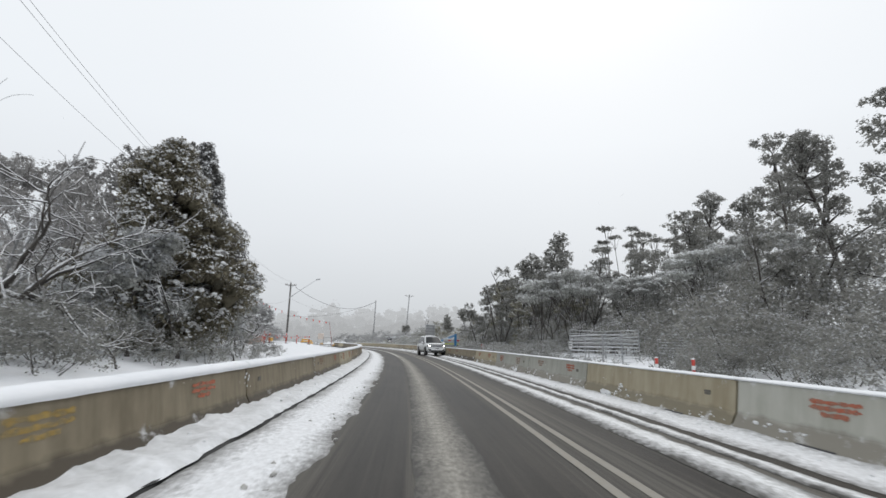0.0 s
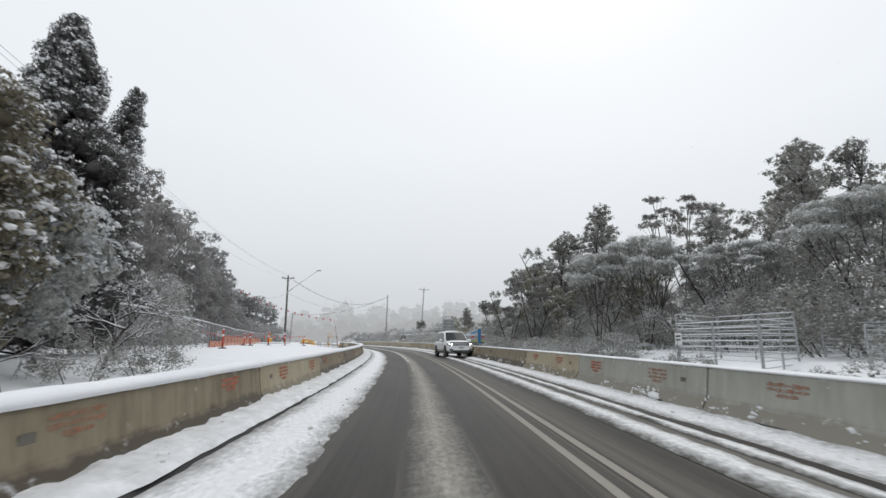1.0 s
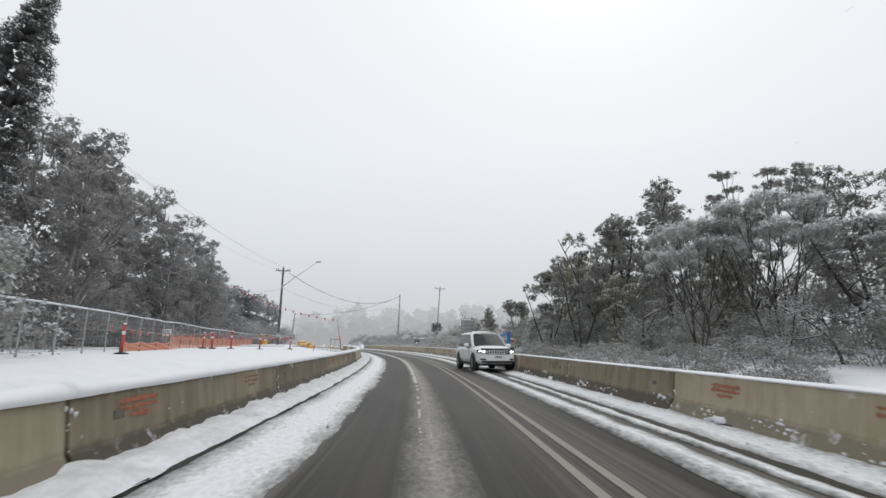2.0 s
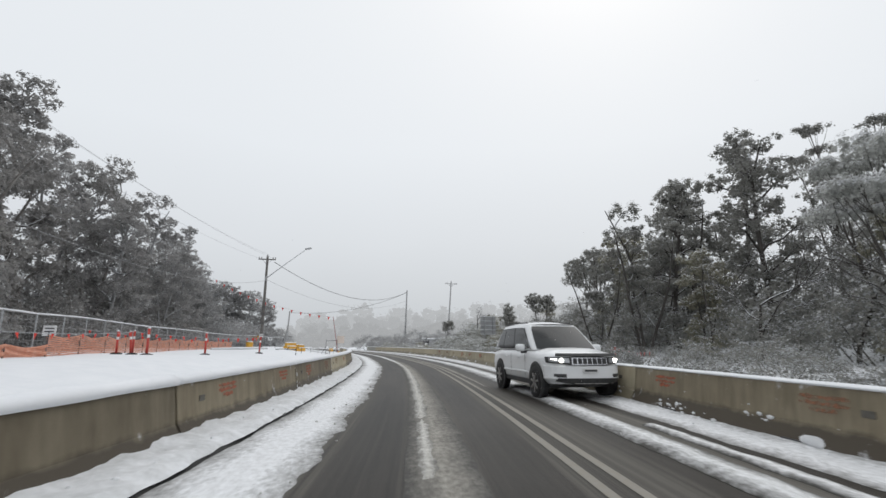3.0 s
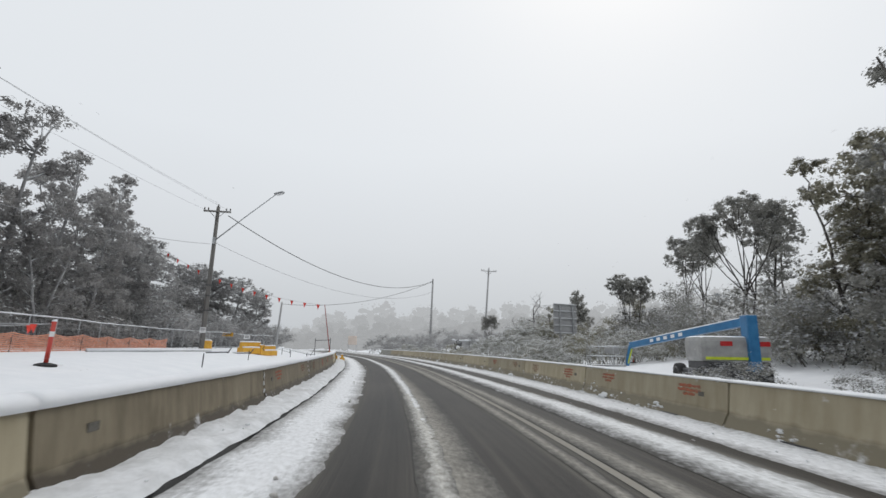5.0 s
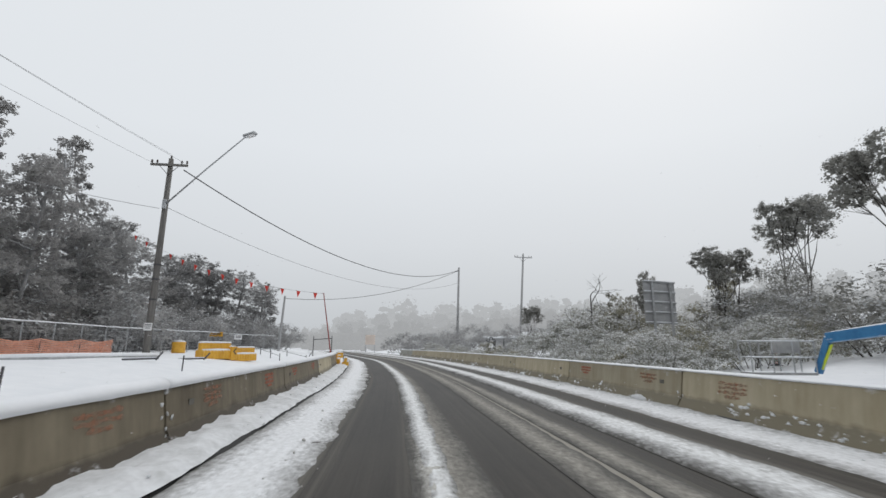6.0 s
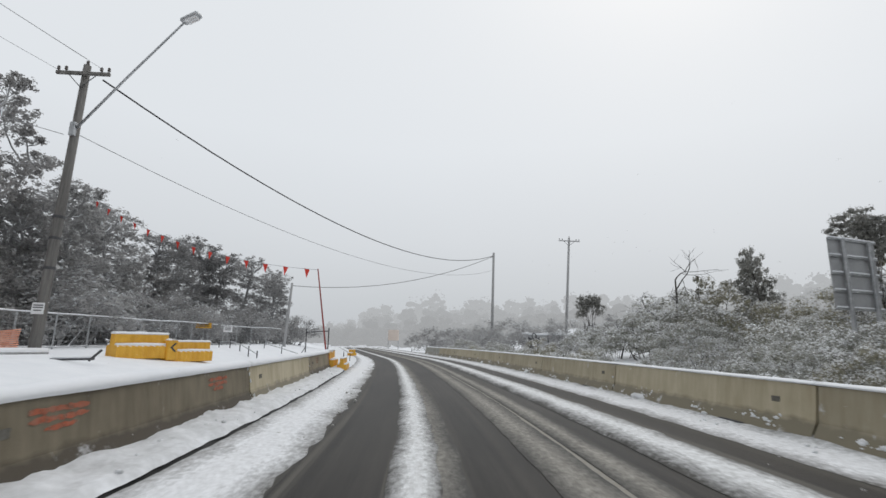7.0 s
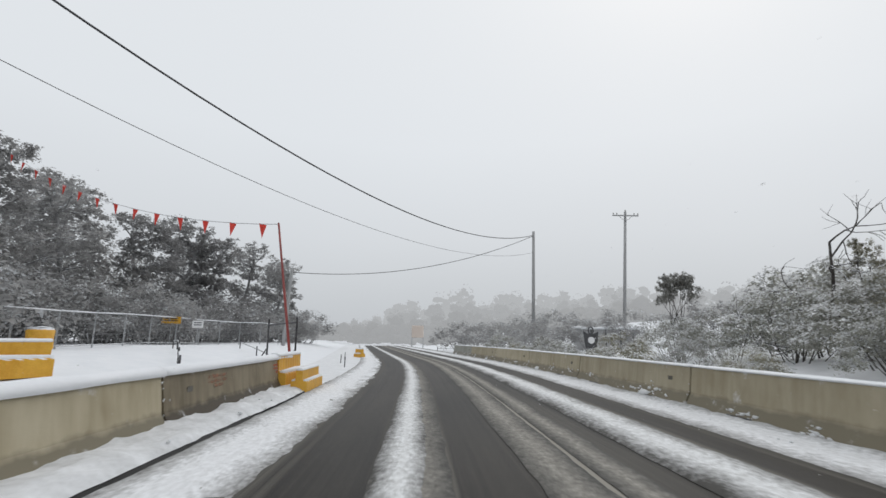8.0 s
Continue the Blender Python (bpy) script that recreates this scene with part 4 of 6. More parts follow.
def bare_tree(seed, height, mat, label, depth=4, lean=(0.1, 0.0), fan=0.75, name="bare_tree", thick=0.014, snow=True):
    """Leafless limbs, forking again and again, with a line of snow along their upper side."""
    rng = np.random.default_rng(seed)
    wood, stem, white = Shape(), Shape(), Shape()

    def grow(p, d, ln, r, lv):
        pts, d2 = bend(p, d, ln, 4, rng, 0.12, 0.16)
        rad = [r * (1 - 0.4 * j / 4) for j in range(5)]
        (stem if lv == depth else wood).tube(pts, rad, 6 if lv > 2 else 4, False)
        if snow and lv < depth and abs(d2[2]) < 0.85:
            white.tube([q + np.array([0, 0, k * 0.8 + 0.006]) for q, k in zip(pts, rad)], [k * 0.55 + 0.006 for k in rad], 4, False)
        if lv == 0:
            return
        for j in range(3 if lv > 1 else 4):
            dd = unit(d2 + rng.normal(size=3) * fan)
            grow(pts[2 + (j % 3)], dd, ln * rng.uniform(0.55, 0.8), r * 0.55, lv - 1)
    grow(np.array([0, 0, -0.3]), np.array([lean[0], lean[1], 1.0]), height * 0.36, height * thick, depth)
    ob = thing(name, label, "tree", "trees beside the road")
    part("trunk", stem, mat, ob, "", False)
    tagged(part("branch_spray", wood, mat, ob, "", False), kind="stuff")
    if snow:
        tagged(part("snow_line", white, SNOW_LOAD, ob, "", False), kind="stuff")
    return ob


GUM = (BARK, LEAF_GUM, TWIG_SNOW)
HAZE = (BARK_GUM, LEAF_HAZE, TWIG_SNOW_FAR)
HAZE_B = (BARK_HAZE, LEAF_HAZE_FAR, TWIG_SNOW_FAR)
HAZE_C = (BARK_HAZE, LEAF_HAZE_LAST, TWIG_SNOW_FAR)
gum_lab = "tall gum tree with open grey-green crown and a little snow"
haze_lab = "grey gum tree, leaves paled to stand in for haze"
KIND = {
    "k2": (clump_tree(17, 9, 0.5, 0.24, 12, 1.15, 0.72, 0.10, 30, 0.10, GUM, "round-headed gum on bare forking stems", True, 3, 0.25, 24), 9),
    "m1": (clump_tree(16, 16, 0.8, 0.12, 4, 1.35, 0.38, 0.14, 26, 0.04, GUM, "thin bare-stemmed gum with small flat-topped crown", True, 3, 0.05, 20, 0.12), 16),
    "g1": (clump_tree(11, 16, 0.34, 0.17, 19, 1.35, 0.8, 0.145, 21, 0.05, GUM, gum_lab), 16),
    "g2": (clump_tree(12, 16, 0.18, 0.20, 22, 1.45, 0.75, 0.145, 21, 0.12, GUM, gum_lab, under=0.4), 16),
    "g3": (clump_tree(13, 14, 0.12, 0.24, 21, 1.5, 0.7, 0.145, 21, 0.3, GUM, "dense gum tree with snow on its leaf tufts", stems=3, under=0.25), 14),
    "g4": (clump_tree(14, 16, 0.62, 0.11, 9, 1.25, 0.6, 0.14, 26, 0.05, GUM, "slender gum tree with bare pale limbs and flat leaf heads", stems=2, under=0.2, lean=0.10), 16),
    "w1": (clump_tree(15, 10, 0.4, 0.36, 18, 1.4, 0.45, 0.125, 16, 1.5, (BARK, LEAF_FLOCK, SNOW_FLOCK), "low spreading tree with snow-whitened domed crown", True, 5, 0.08, 26), 10),
    "r1": (clump_tree(21, 16, 0.15, 0.20, 24, 1.5, 0.75, 0.16, 19, 0.0, HAZE, haze_lab), 16),
    "r2": (clump_tree(22, 16, 0.06, 0.22, 25, 1.5, 0.75, 0.16, 19, 0.0, HAZE, haze_lab, stems=2), 16),
    "r3": (clump_tree(23, 16, 0.30, 0.18, 20, 1.4, 0.75, 0.16, 19, 0.0, HAZE, haze_lab), 16),
    "q1": (clump_tree(24, 16, 0.10, 0.21, 25, 1.5, 0.75, 0.175, 18, 0.0, HAZE_B, haze_lab, stems=2), 16),
    "q2": (clump_tree(25, 16, 0.25, 0.19, 21, 1.45, 0.75, 0.175, 18, 0.0, HAZE_B, haze_lab), 16),
    "f1": (clump_tree(31, 16, 0.06, 0.24, 26, 1.6, 0.8, 0.17, 20, 0.0, HAZE_C, "gum tree, leaves paled to stand in for mist", sub=18), 16),
    "f2": (clump_tree(32, 16, 0.05, 0.24, 26, 1.6, 0.8, 0.17, 20, 0.0, HAZE_C, "gum tree, leaves paled to stand in for mist", sub=18), 16),
    "b1": (bush(41, 3.0, 4.2, 0.105, 46, 54, 0.60, (BARK, LEAF_GUM, TWIG_SNOW), "snow-flecked grey-green bush by the road", size=(0.12, 0.20)), 3),
    "b2": (bush(42, 3.0, 3.6, 0.105, 50, 52, 0.22, (BARK, LEAF_GUM, TWIG_SNOW), "dark leafy undergrowth with a little snow", size=(0.12, 0.20)), 3),
    "b3": (bush(43, 3.0, 4.0, 0.125, 58, 44, 0.08, (BARK_HAZE, LEAF_HAZE, TWIG_SNOW_FAR), "grey undergrowth below the trees, paled for haze"), 3),
    "b4": (bush(44, 3.0, 4.4, 0.09, 58, 90, 0.8, (BARK, LEAF_SCRUB, SNOW_FLOCK), "olive bush heavily flocked with snow", size=(0.095, 0.155), skin=0.5), 3),
    "b6": (bush(55, 3.0, 4.2, 0.09, 58, 86, 0.55, (BARK, LEAF_OLIVE, SNOW_FLOCK), "olive-yellow bush lightly flocked with snow", size=(0.095, 0.155), skin=0.5), 3),
    "u1": (bush(56, 1.5, 3.4, 0.13, 40, 26, 0.45, (BARK, LEAF_GUM, TWIG_SNOW), "low dark scrub poking through the snow", size=(0.2, 0.32)), 3),
    "b5": (bush(45, 3.0, 4.0, 0.105, 52, 64, 0.2, (BARK_HAZE, LEAF_HAZE_LAST, TWIG_SNOW_FAR), "scrub with leaves paled to stand in for mist", size=(0.10, 0.17)), 3),
    "o1": (clump_tree(46, 10, 0.10, 0.24, 23, 1.15, 0.8, 0.12, 25, 0.55, (BARK, LEAF_OLIVE, SNOW_FLOCK), "dense olive-green wattle with snow in its foliage", stems=3), 10),
    "k1": (clump_tree(49, 6, 0.42, 0.20, 15, 0.95, 0.9, 0.085, 30, 0.08, GUM, "small dense round-headed grey-green tree", stems=2), 6),
    "i1": (conifer(53, 20, 4.6, 430, 0.12, LEAF_DARK, "slender dark leaning tree clad to its tip", 0.42), 20),
    "d1": (gum_tree(50, 5, 0.16, 0.36, 0.11, 0.13, 150, 0.7, (BARK, LEAF_FLOCK, TWIG_SNOW), "drooping grey-green tree thick with frost", droop=1.1, nl=10), 5),
    "t2": (bush(47, 8.0, 5.5, 0.19, 46, 76, 0.14, (BARK, LEAF_GUM, TWIG_SNOW), "tall dark thicket with a little snow", size=(0.07, 0.12)), 8),
    "t3": (bush(48, 8.0, 5.5, 0.17, 60, 70, 0.03, (BARK_GUM, LEAF_HAZE, TWIG_SNOW_FAR), "tall thicket below the gum trees, leaves paled for haze", size=(0.07, 0.12)), 8),
    "c1": (conifer(51, 9.6, 8.2, 640, 0.85, LEAF_NEAR, "broad olive-brown conifer loaded with pads of snow", 0.62), 10),
    "c2": (conifer(52, 12.6, 8.6, 640, 0.75, LEAF_DARK, "pointed dark conifer dusted with snow", 0.68), 12),
    "s1": (bare_tree(61, 8, BARK, "leafless tree with snow along its branches"), 8),
    "s2": (bare_tree(62, 6, BARK, "leafless sapling rimmed with snow", 4, (0.4, 0.2)), 6),
    "s3": (bare_tree(63, 12, BARK_HAZE, "bare grey tree with thin upright limbs", 4, (0.05, 0.05), 0.5, thick=0.009, snow=False), 12),
    "s5": (bare_tree(65, 8, BARK, "leafless dark tree with upright limbs", 4, (0.08, 0.05), 0.5, thick=0.010, snow=False), 8),
    "s4": (bare_tree(64, 5, BARK, "dead tree with crooked dark limbs", 4, (-0.6, 0.1), 0.85, thick=0.013, snow=False), 5),
}
USED = set()


def crown_top(ob):
    return max(v.co.z for c in ob.children for v in c.data.vertices)


KIND = {k: (ob, crown_top(ob)) for k, (ob, _) in KIND.items()}


def plant(kind, x, y, height, rz=None, wide=1.0, top=None):
    ob, h0 = KIND[kind]
    g = ground_z(x, y)
    if top is not None:
        height = top - g
    s = height / h0
    if rz is None:
        rz = (x * 37.7 + y * 91.3) % 360
    m = pose(x, y, g, 0, 0, rz) @ Matrix.Diagonal((s * wide, s * wide, s, 1))
    if kind not in USED:
        USED.add(kind)
        ob.matrix_world = m
        ob["base"] = 1
        return ob
    made = copy_thing(ob, Matrix.Identity(4))
    made.matrix_basis = m
    return made


# the near left-hand stand
plant("c1", -10.6, 20.6, 0, 20, 1.0, 9.9)
plant("c2", -13.0, 28.6, 0, 150, 0.85, 13.0)
plant("d1", -9.0, 22.4, 0, 60, 1.1, 4.9)
plant("d1", -9.6, 17.2, 0, 200, 1.1, 5.0)
plant("d1", -10.2, 25.5, 0, 300, 0.9, 5.2)
plant("s1", -11.5, 14.5, 5.6, 30)
plant("s1", -10.2, 12.2, 5.0, 140)
plant("s1", -14.5, 12.0, 6.5, 240)
plant("s2", -9.0, 26.2, 2.6, 60)
plant("s2", -10.0, 28.5, 3.0, 200)
plant("s2", -8.8, 19.0, 4.0, 310)
plant("s3", -15.0, 17.0, 8.5, 10)
plant("s3", -19.0, 18.5, 9.5, 95)
plant("s3", -21.5, 22.0, 10.0, 200)
plant("b2", -9.8, 15.5, 2.4)
plant("b2", -11.0, 21.5, 3.0)
plant("b2", -14.0, 17.5, 3.6)
plant("b3", -17.0, 20.0, 5.0)
plant("b3", -21.0, 24.0, 6.0)
plant("b1", -12.8, 33.0, 3.2)
plant("b1", -15.5, 38.0, 4.2)
plant("r2", -35.5, 81.5, 0, 40, 1.0, 20.8)
plant("r2", -25.0, 34.0, 0, None, 1.0, 13.0)
plant("g3", -21.5, 36.0, 0, None, 0.8, 8.0)
plant("r1", -24.0, 45.5, 0, None, 1.1, 11.0)
plant("r1", -27.5, 39.0, 0, None, 1.0, 16.0)
# the ivy-clad slender trunk behind the pole
ivy = plant("i1", -27.2, 49.0, 0, 0, 1.0, 21.5)
ivy.matrix_basis = ivy.matrix_basis @ Matrix.Rotation(radians(10), 4, "Y")
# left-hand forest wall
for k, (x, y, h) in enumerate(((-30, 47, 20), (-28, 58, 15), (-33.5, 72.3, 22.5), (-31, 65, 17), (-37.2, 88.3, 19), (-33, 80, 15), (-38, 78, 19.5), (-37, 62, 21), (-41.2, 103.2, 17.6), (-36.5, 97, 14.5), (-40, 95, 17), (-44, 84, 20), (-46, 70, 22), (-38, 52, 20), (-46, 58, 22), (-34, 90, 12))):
    # past y 76 the leaves take the paler haze tone
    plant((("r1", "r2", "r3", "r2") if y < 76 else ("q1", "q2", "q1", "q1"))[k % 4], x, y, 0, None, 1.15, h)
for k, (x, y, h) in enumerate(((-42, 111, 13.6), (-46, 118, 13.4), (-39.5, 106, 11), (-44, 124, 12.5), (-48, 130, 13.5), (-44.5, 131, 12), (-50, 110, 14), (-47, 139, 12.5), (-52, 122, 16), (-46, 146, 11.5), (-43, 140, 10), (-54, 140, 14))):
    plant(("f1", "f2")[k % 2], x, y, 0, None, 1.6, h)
rr = random.Random(5)
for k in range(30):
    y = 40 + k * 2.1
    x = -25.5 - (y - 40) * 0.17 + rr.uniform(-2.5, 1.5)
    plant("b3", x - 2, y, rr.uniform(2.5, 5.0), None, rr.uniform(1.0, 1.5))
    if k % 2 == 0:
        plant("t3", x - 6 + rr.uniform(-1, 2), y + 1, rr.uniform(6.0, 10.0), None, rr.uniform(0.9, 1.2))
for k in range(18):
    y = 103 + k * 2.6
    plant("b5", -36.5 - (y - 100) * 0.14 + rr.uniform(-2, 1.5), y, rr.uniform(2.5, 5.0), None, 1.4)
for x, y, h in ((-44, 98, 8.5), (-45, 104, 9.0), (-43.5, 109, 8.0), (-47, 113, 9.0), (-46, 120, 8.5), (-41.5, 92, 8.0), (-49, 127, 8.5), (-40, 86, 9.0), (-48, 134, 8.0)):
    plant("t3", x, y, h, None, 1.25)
# right-hand forest
for kd, x, y, h in (("g4", 31.6, 39.6, 20.6), ("g1", 35.8, 57, 21.5), ("g1", 40.5, 57.5, 20.5), ("m1", 33.5, 78.5, 21.4), ("m1", 37.0, 79.5, 21.2), ("m1", 39.8, 80.5, 20.6), ("g2", 20.3, 69, 15.6), ("g1", 16.4, 75.5, 14.6), ("g3", 12.5, 71.5, 10.5), ("g3", 9.6, 72.5, 7.8), ("k2", 16.2, 96.5, 13.6), ("k2", 11, 107.5, 9.0), ("k2", 22, 117, 15.5), ("g2", 26, 45, 15), ("g3", 24, 52, 12.5), ("g2", 29, 62, 15.5), ("g2", 27, 72, 14.5), ("g3", 22, 62, 11.5), ("g3", 32, 49, 15), ("g2", 38, 46, 20), ("g1", 28, 30, 16.5), ("g2", 42, 68, 18.3), ("g2", 25, 82, 13), ("g3", 19, 84, 10), ("g1", 23.2, 76.2, 19.2), ("g1", 23, 90, 15), ("g2", 21, 101, 12), ("g4", 26.5, 108, 15), ("g3", 30, 96, 13), ("o1", 15.6, 83.6, 12.6), ("o1", 17.6, 84.6, 10.0), ("g3", 17.2, 77.0, 14.8), ("g2", 20.5, 80.0, 16.5), ("o1", 19.5, 78.0, 9.0), ("o1", 14.2, 66.0, 7.2), ("o1", 18, 56, 7.4), ("g2", 26, 24, 16), ("g3", 21, 27, 9)):
    plant(kd, x, y, 0, None, 1.1, h)
plant("w1", 13.2, 51.0, 0, 20, 0.85, 8.2)
plant("w1", 15.8, 48.4, 0, 75, 0.85, 9.0)
plant("w1", 20.0, 56.0, 0, 140, 1.15, 9.6)
plant("w1", 20.5, 44.0, 0, 200, 1.0, 7.8)
plant("w1", 24.0, 38.0, 0, 100, 1.0, 9.4)
plant("w1", 27.0, 36.5, 0, 220, 1.0, 10.4)
for k in range(38):
    y = 16 + k * 2.66
    plant(("b2", "b1" if y > 42 else "b2", "b2")[k % 3], 17.0 - max(0, y - 60) * 0.09 + rr.uniform(-1.5, 3.5), y, rr.uniform(2.2, 4.8), None, rr.uniform(1.0, 1.4))
for k in range(22):
    y = 20 + k * 3.6
    plant("t2", 22.5 - max(0, y - 60) * 0.06 + rr.uniform(-2.0, 4.0), y, rr.uniform(5.0, 9.0), None, rr.uniform(0.9, 1.2))
for kd, x, y, h in (("s1", 17.2, 46.5, 4.2), ("s5", 15.2, 53.5, 6.0), ("s5", 18.5, 45.5, 6.2), ("s5", 13.6, 60.0, 6.4), ("s5", 16.5, 58.0, 7.0)):
    plant(kd, x, y, h)
# low undergrowth close behind the far barrier
for k in range(26):
    y = 17 + k * 2.35
    if 26 < y < 39:
        continue
    plant(("b2", "b1" if y > 42 else "b2")[k % 2], road_x(y) + 12.6 + rr.uniform(-1.2, 1.6), y, rr.uniform(1.0, 1.9), None, rr.uniform(1.2, 1.7))
for k in range(52):
    y = 7 + k * 2.35
    if 72 < y < 90:
        continue
    q = road_at(y, 8.3 + 1.7 * (k % 3) + rr.uniform(-0.6, 0.6))
    plant("u1", q.x, q.y, rr.uniform(0.6, 1.05), None, rr.uniform(1.1, 1.6))
for k in range(8):
    y = 9 + k * 2.5
    plant(("b2", "b2", "s2")[k % 3], -7.8 + rr.uniform(-0.6, 0.6), y, rr.uniform(1.1, 1.8) * (1.3 if k % 3 == 2 else 1.0), None, rr.uniform(1.1, 1.4))
for k in range(15):
    y = 88 + k * 2.7
    plant(("b4", "b6", "b4", "b1")[k % 4], road_at(y, 9.6 + rr.uniform(-0.9, 1.8)).x, y, rr.uniform(1.1, 1.9), None, rr.uniform(1.0, 1.35))
# dark undergrowth at the foot of the nearest trees
for x, y, h in ((-9.2, 10.0, 1.9), (-10.4, 11.6, 2.4), (-9.0, 13.0, 1.8), (-11.8, 9.4, 2.6), (-12.6, 13.0, 2.8), (-10.2, 7.6, 2.0), (-13.6, 10.6, 3.0), (13.4, 15.0, 2.0), (14.2, 18.0, 2.4), (12.6, 20.6, 1.7), (14.6, 22.6, 2.6), (13.0, 25.0, 1.9), (16.0, 20.0, 3.0), (16.4, 15.6, 2.8)):
    plant("b2", x, y, h, None, 1.3)
# scrub behind the road sign
for x, y, h, kd in ((1.6, 92.6, 2.1, "b4"), (3.6, 93.4, 2.3, "b6"), (5.4, 92.2, 2.0, "b4"), (0.9, 95.4, 2.2, "b4"), (7.2, 94.0, 2.4, "b4"), (2.0, 108, 3.4, "b4"), (4.2, 111, 4.6, "b6"), (0.5, 112.5, 3.2, "b4"), (6.5, 107, 3.4, "b6"), (3.2, 116, 4.8, "b4"), (-1.2, 115, 2.8, "b4"), (8.5, 103, 2.6, "b4"), (5.0, 103.5, 2.3, "b4"), (-2.8, 119, 2.4, "b4"), (11, 100, 2.8, "b1"), (9.5, 96, 2.2, "b6"), (13, 104, 3.6, "b1"), (12.5, 91, 2.6, "b1"), (7.5, 98.5, 1.8, "b4"), (10.5, 110, 4.0, "b6"), (1.0, 105.5, 2.4, "b4"), (16, 108, 6, "t2"), (18, 113, 7, "t2")):
    plant(kd, x, y, h, None, 1.15)
plant("k2", -2.4, 119.7, 0, 30, 0.95, 5.5)
plant("k1", 7.8, 113.5, 0, 130, 0.8, 8.0)
plant("o1", 13.5, 113.0, 0, 130, 0.9, 8.0)
plant("o1", 5.0, 114.5, 0, 30, 0.8, 6.2)
plant("s4", 4.7, 111.6, 6.7, 0, 1.15)
for x, y, h in ((-11.5, 129, 1.8), (-12, 132, 3.4), (-6, 134, 3.0), (-16, 138, 3.2), (-3, 138, 3.6), (-10, 142, 4.0), (2, 128, 3.4), (-20, 146, 3.6), (7, 127, 4.0)):
    plant("b5", x, y, h, None, 1.5)


CREST = [(-190, 5), (-120, 6), (-98, 7), (-85, 9), (-74, 14), (-64, 17), (-57, 11), (-52, 18), (-43, 20.5), (-35, 15), (-30, 18.5), (-12, 18.5), (4, 20), (14, 21.5), (28, 20), (45, 21), (70, 25), (110, 30), (180, 32), (260, 30)]


def far_woods():
    """Round-headed trees beyond the bend, rank behind rank, each with more painted haze glow."""
    rng = np.random.default_rng(91)
    cx, ch = zip(*CREST)
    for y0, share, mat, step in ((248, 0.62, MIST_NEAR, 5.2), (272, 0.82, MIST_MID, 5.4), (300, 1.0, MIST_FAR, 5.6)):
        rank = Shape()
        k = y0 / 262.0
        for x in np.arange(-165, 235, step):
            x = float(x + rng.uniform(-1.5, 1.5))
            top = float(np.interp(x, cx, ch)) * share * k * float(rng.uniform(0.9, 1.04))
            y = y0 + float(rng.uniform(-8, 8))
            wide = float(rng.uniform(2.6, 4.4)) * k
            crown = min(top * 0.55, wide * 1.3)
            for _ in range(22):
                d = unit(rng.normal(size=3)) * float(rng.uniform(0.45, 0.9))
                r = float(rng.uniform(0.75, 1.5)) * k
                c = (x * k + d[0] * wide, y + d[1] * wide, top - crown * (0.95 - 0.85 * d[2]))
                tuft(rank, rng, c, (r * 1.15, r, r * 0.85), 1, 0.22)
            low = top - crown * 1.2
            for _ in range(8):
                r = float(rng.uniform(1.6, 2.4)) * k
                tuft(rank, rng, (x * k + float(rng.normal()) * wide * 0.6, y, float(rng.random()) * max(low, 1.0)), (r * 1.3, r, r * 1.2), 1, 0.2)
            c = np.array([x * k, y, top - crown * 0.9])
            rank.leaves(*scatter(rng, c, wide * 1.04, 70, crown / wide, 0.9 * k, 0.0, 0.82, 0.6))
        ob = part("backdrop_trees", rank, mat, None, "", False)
        tagged(ob, "round-headed trees beyond the bend, pale painted haze glow", "woods", "", "stuff")
    low_s = Shape()
    for _ in range(800):
        y = float(rng.uniform(185, 240))
        x = float(rng.uniform(-105, 130)) - 0.25 * (y - 205)
        top = 3.0 + 4.0 * abs(noise.noise(Vector((x * 0.03, y * 0.01, 4.0)))) + 5.0 * smooth(20, 100, x)
        r = float(rng.uniform(0.8, 1.7))
        tuft(low_s, rng, (x, y, ground_z(x, y) + float(rng.random()) ** 0.7 * top), (r * 1.2, r, r * 0.85), 1, 0.25)
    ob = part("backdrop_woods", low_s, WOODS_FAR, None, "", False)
    tagged(ob, "low woods beyond the bend, pale painted haze glow", "woods", "", "stuff")


far_woods()

# ---- power poles and wires ----


def insulator(m):
    return Shape().lathe([(0.02, 0.0), (0.02, 0.06), (0.055, 0.08), (0.06, 0.12), (0.04, 0.14), (0.055, 0.17), (0.05, 0.21), (0.02, 0.24)], 10, m)


def power_pole(base, top, r, mat, label, arms=(), yaw=0.0, ins=True):
    """arms: (height below the top, full width)."""
    b, t = Vector(base), Vector(top)
    h = (t - b).length
    dz = (t - b).normalized()
    dy = dz.cross(Vector((1, 0, 0))).normalized()
    dx = dy.cross(dz)
    q = Matrix((dx, dy, dz)).transposed().to_4x4()
    ob = thing("power_pole", label, "pole", "power poles", Matrix.Translation(b) @ q @ pose(0, 0, 0, 0, 0, yaw))
    part("post", Shape().tube([(0, 0, -0.4), (0, 0, h * 0.5), (0, 0, h)], [r, r * 0.85, r * 0.68], 12), mat, ob, "", False)
    for d, w in arms:
        z = h - d
        arm = part("crossarm", Shape().box((w, 0.11, 0.13), (0, -r * 0.8, z), None, 0.015), mat, ob)
        for sx in (-1, 1):
            part("brace", Shape().tube([(sx * w * 0.27, -r * 0.9, z - 0.05), (0, -r * 0.9, z - 0.6)], 0.018, 6), STEEL_DARK, ob)
            if ins:
                for k in (0.47, 0.33):
                    part("insulator", insulator(pose(sx * w * k, -r * 0.8, z + 0.05)), CERAMIC, arm, "", False)
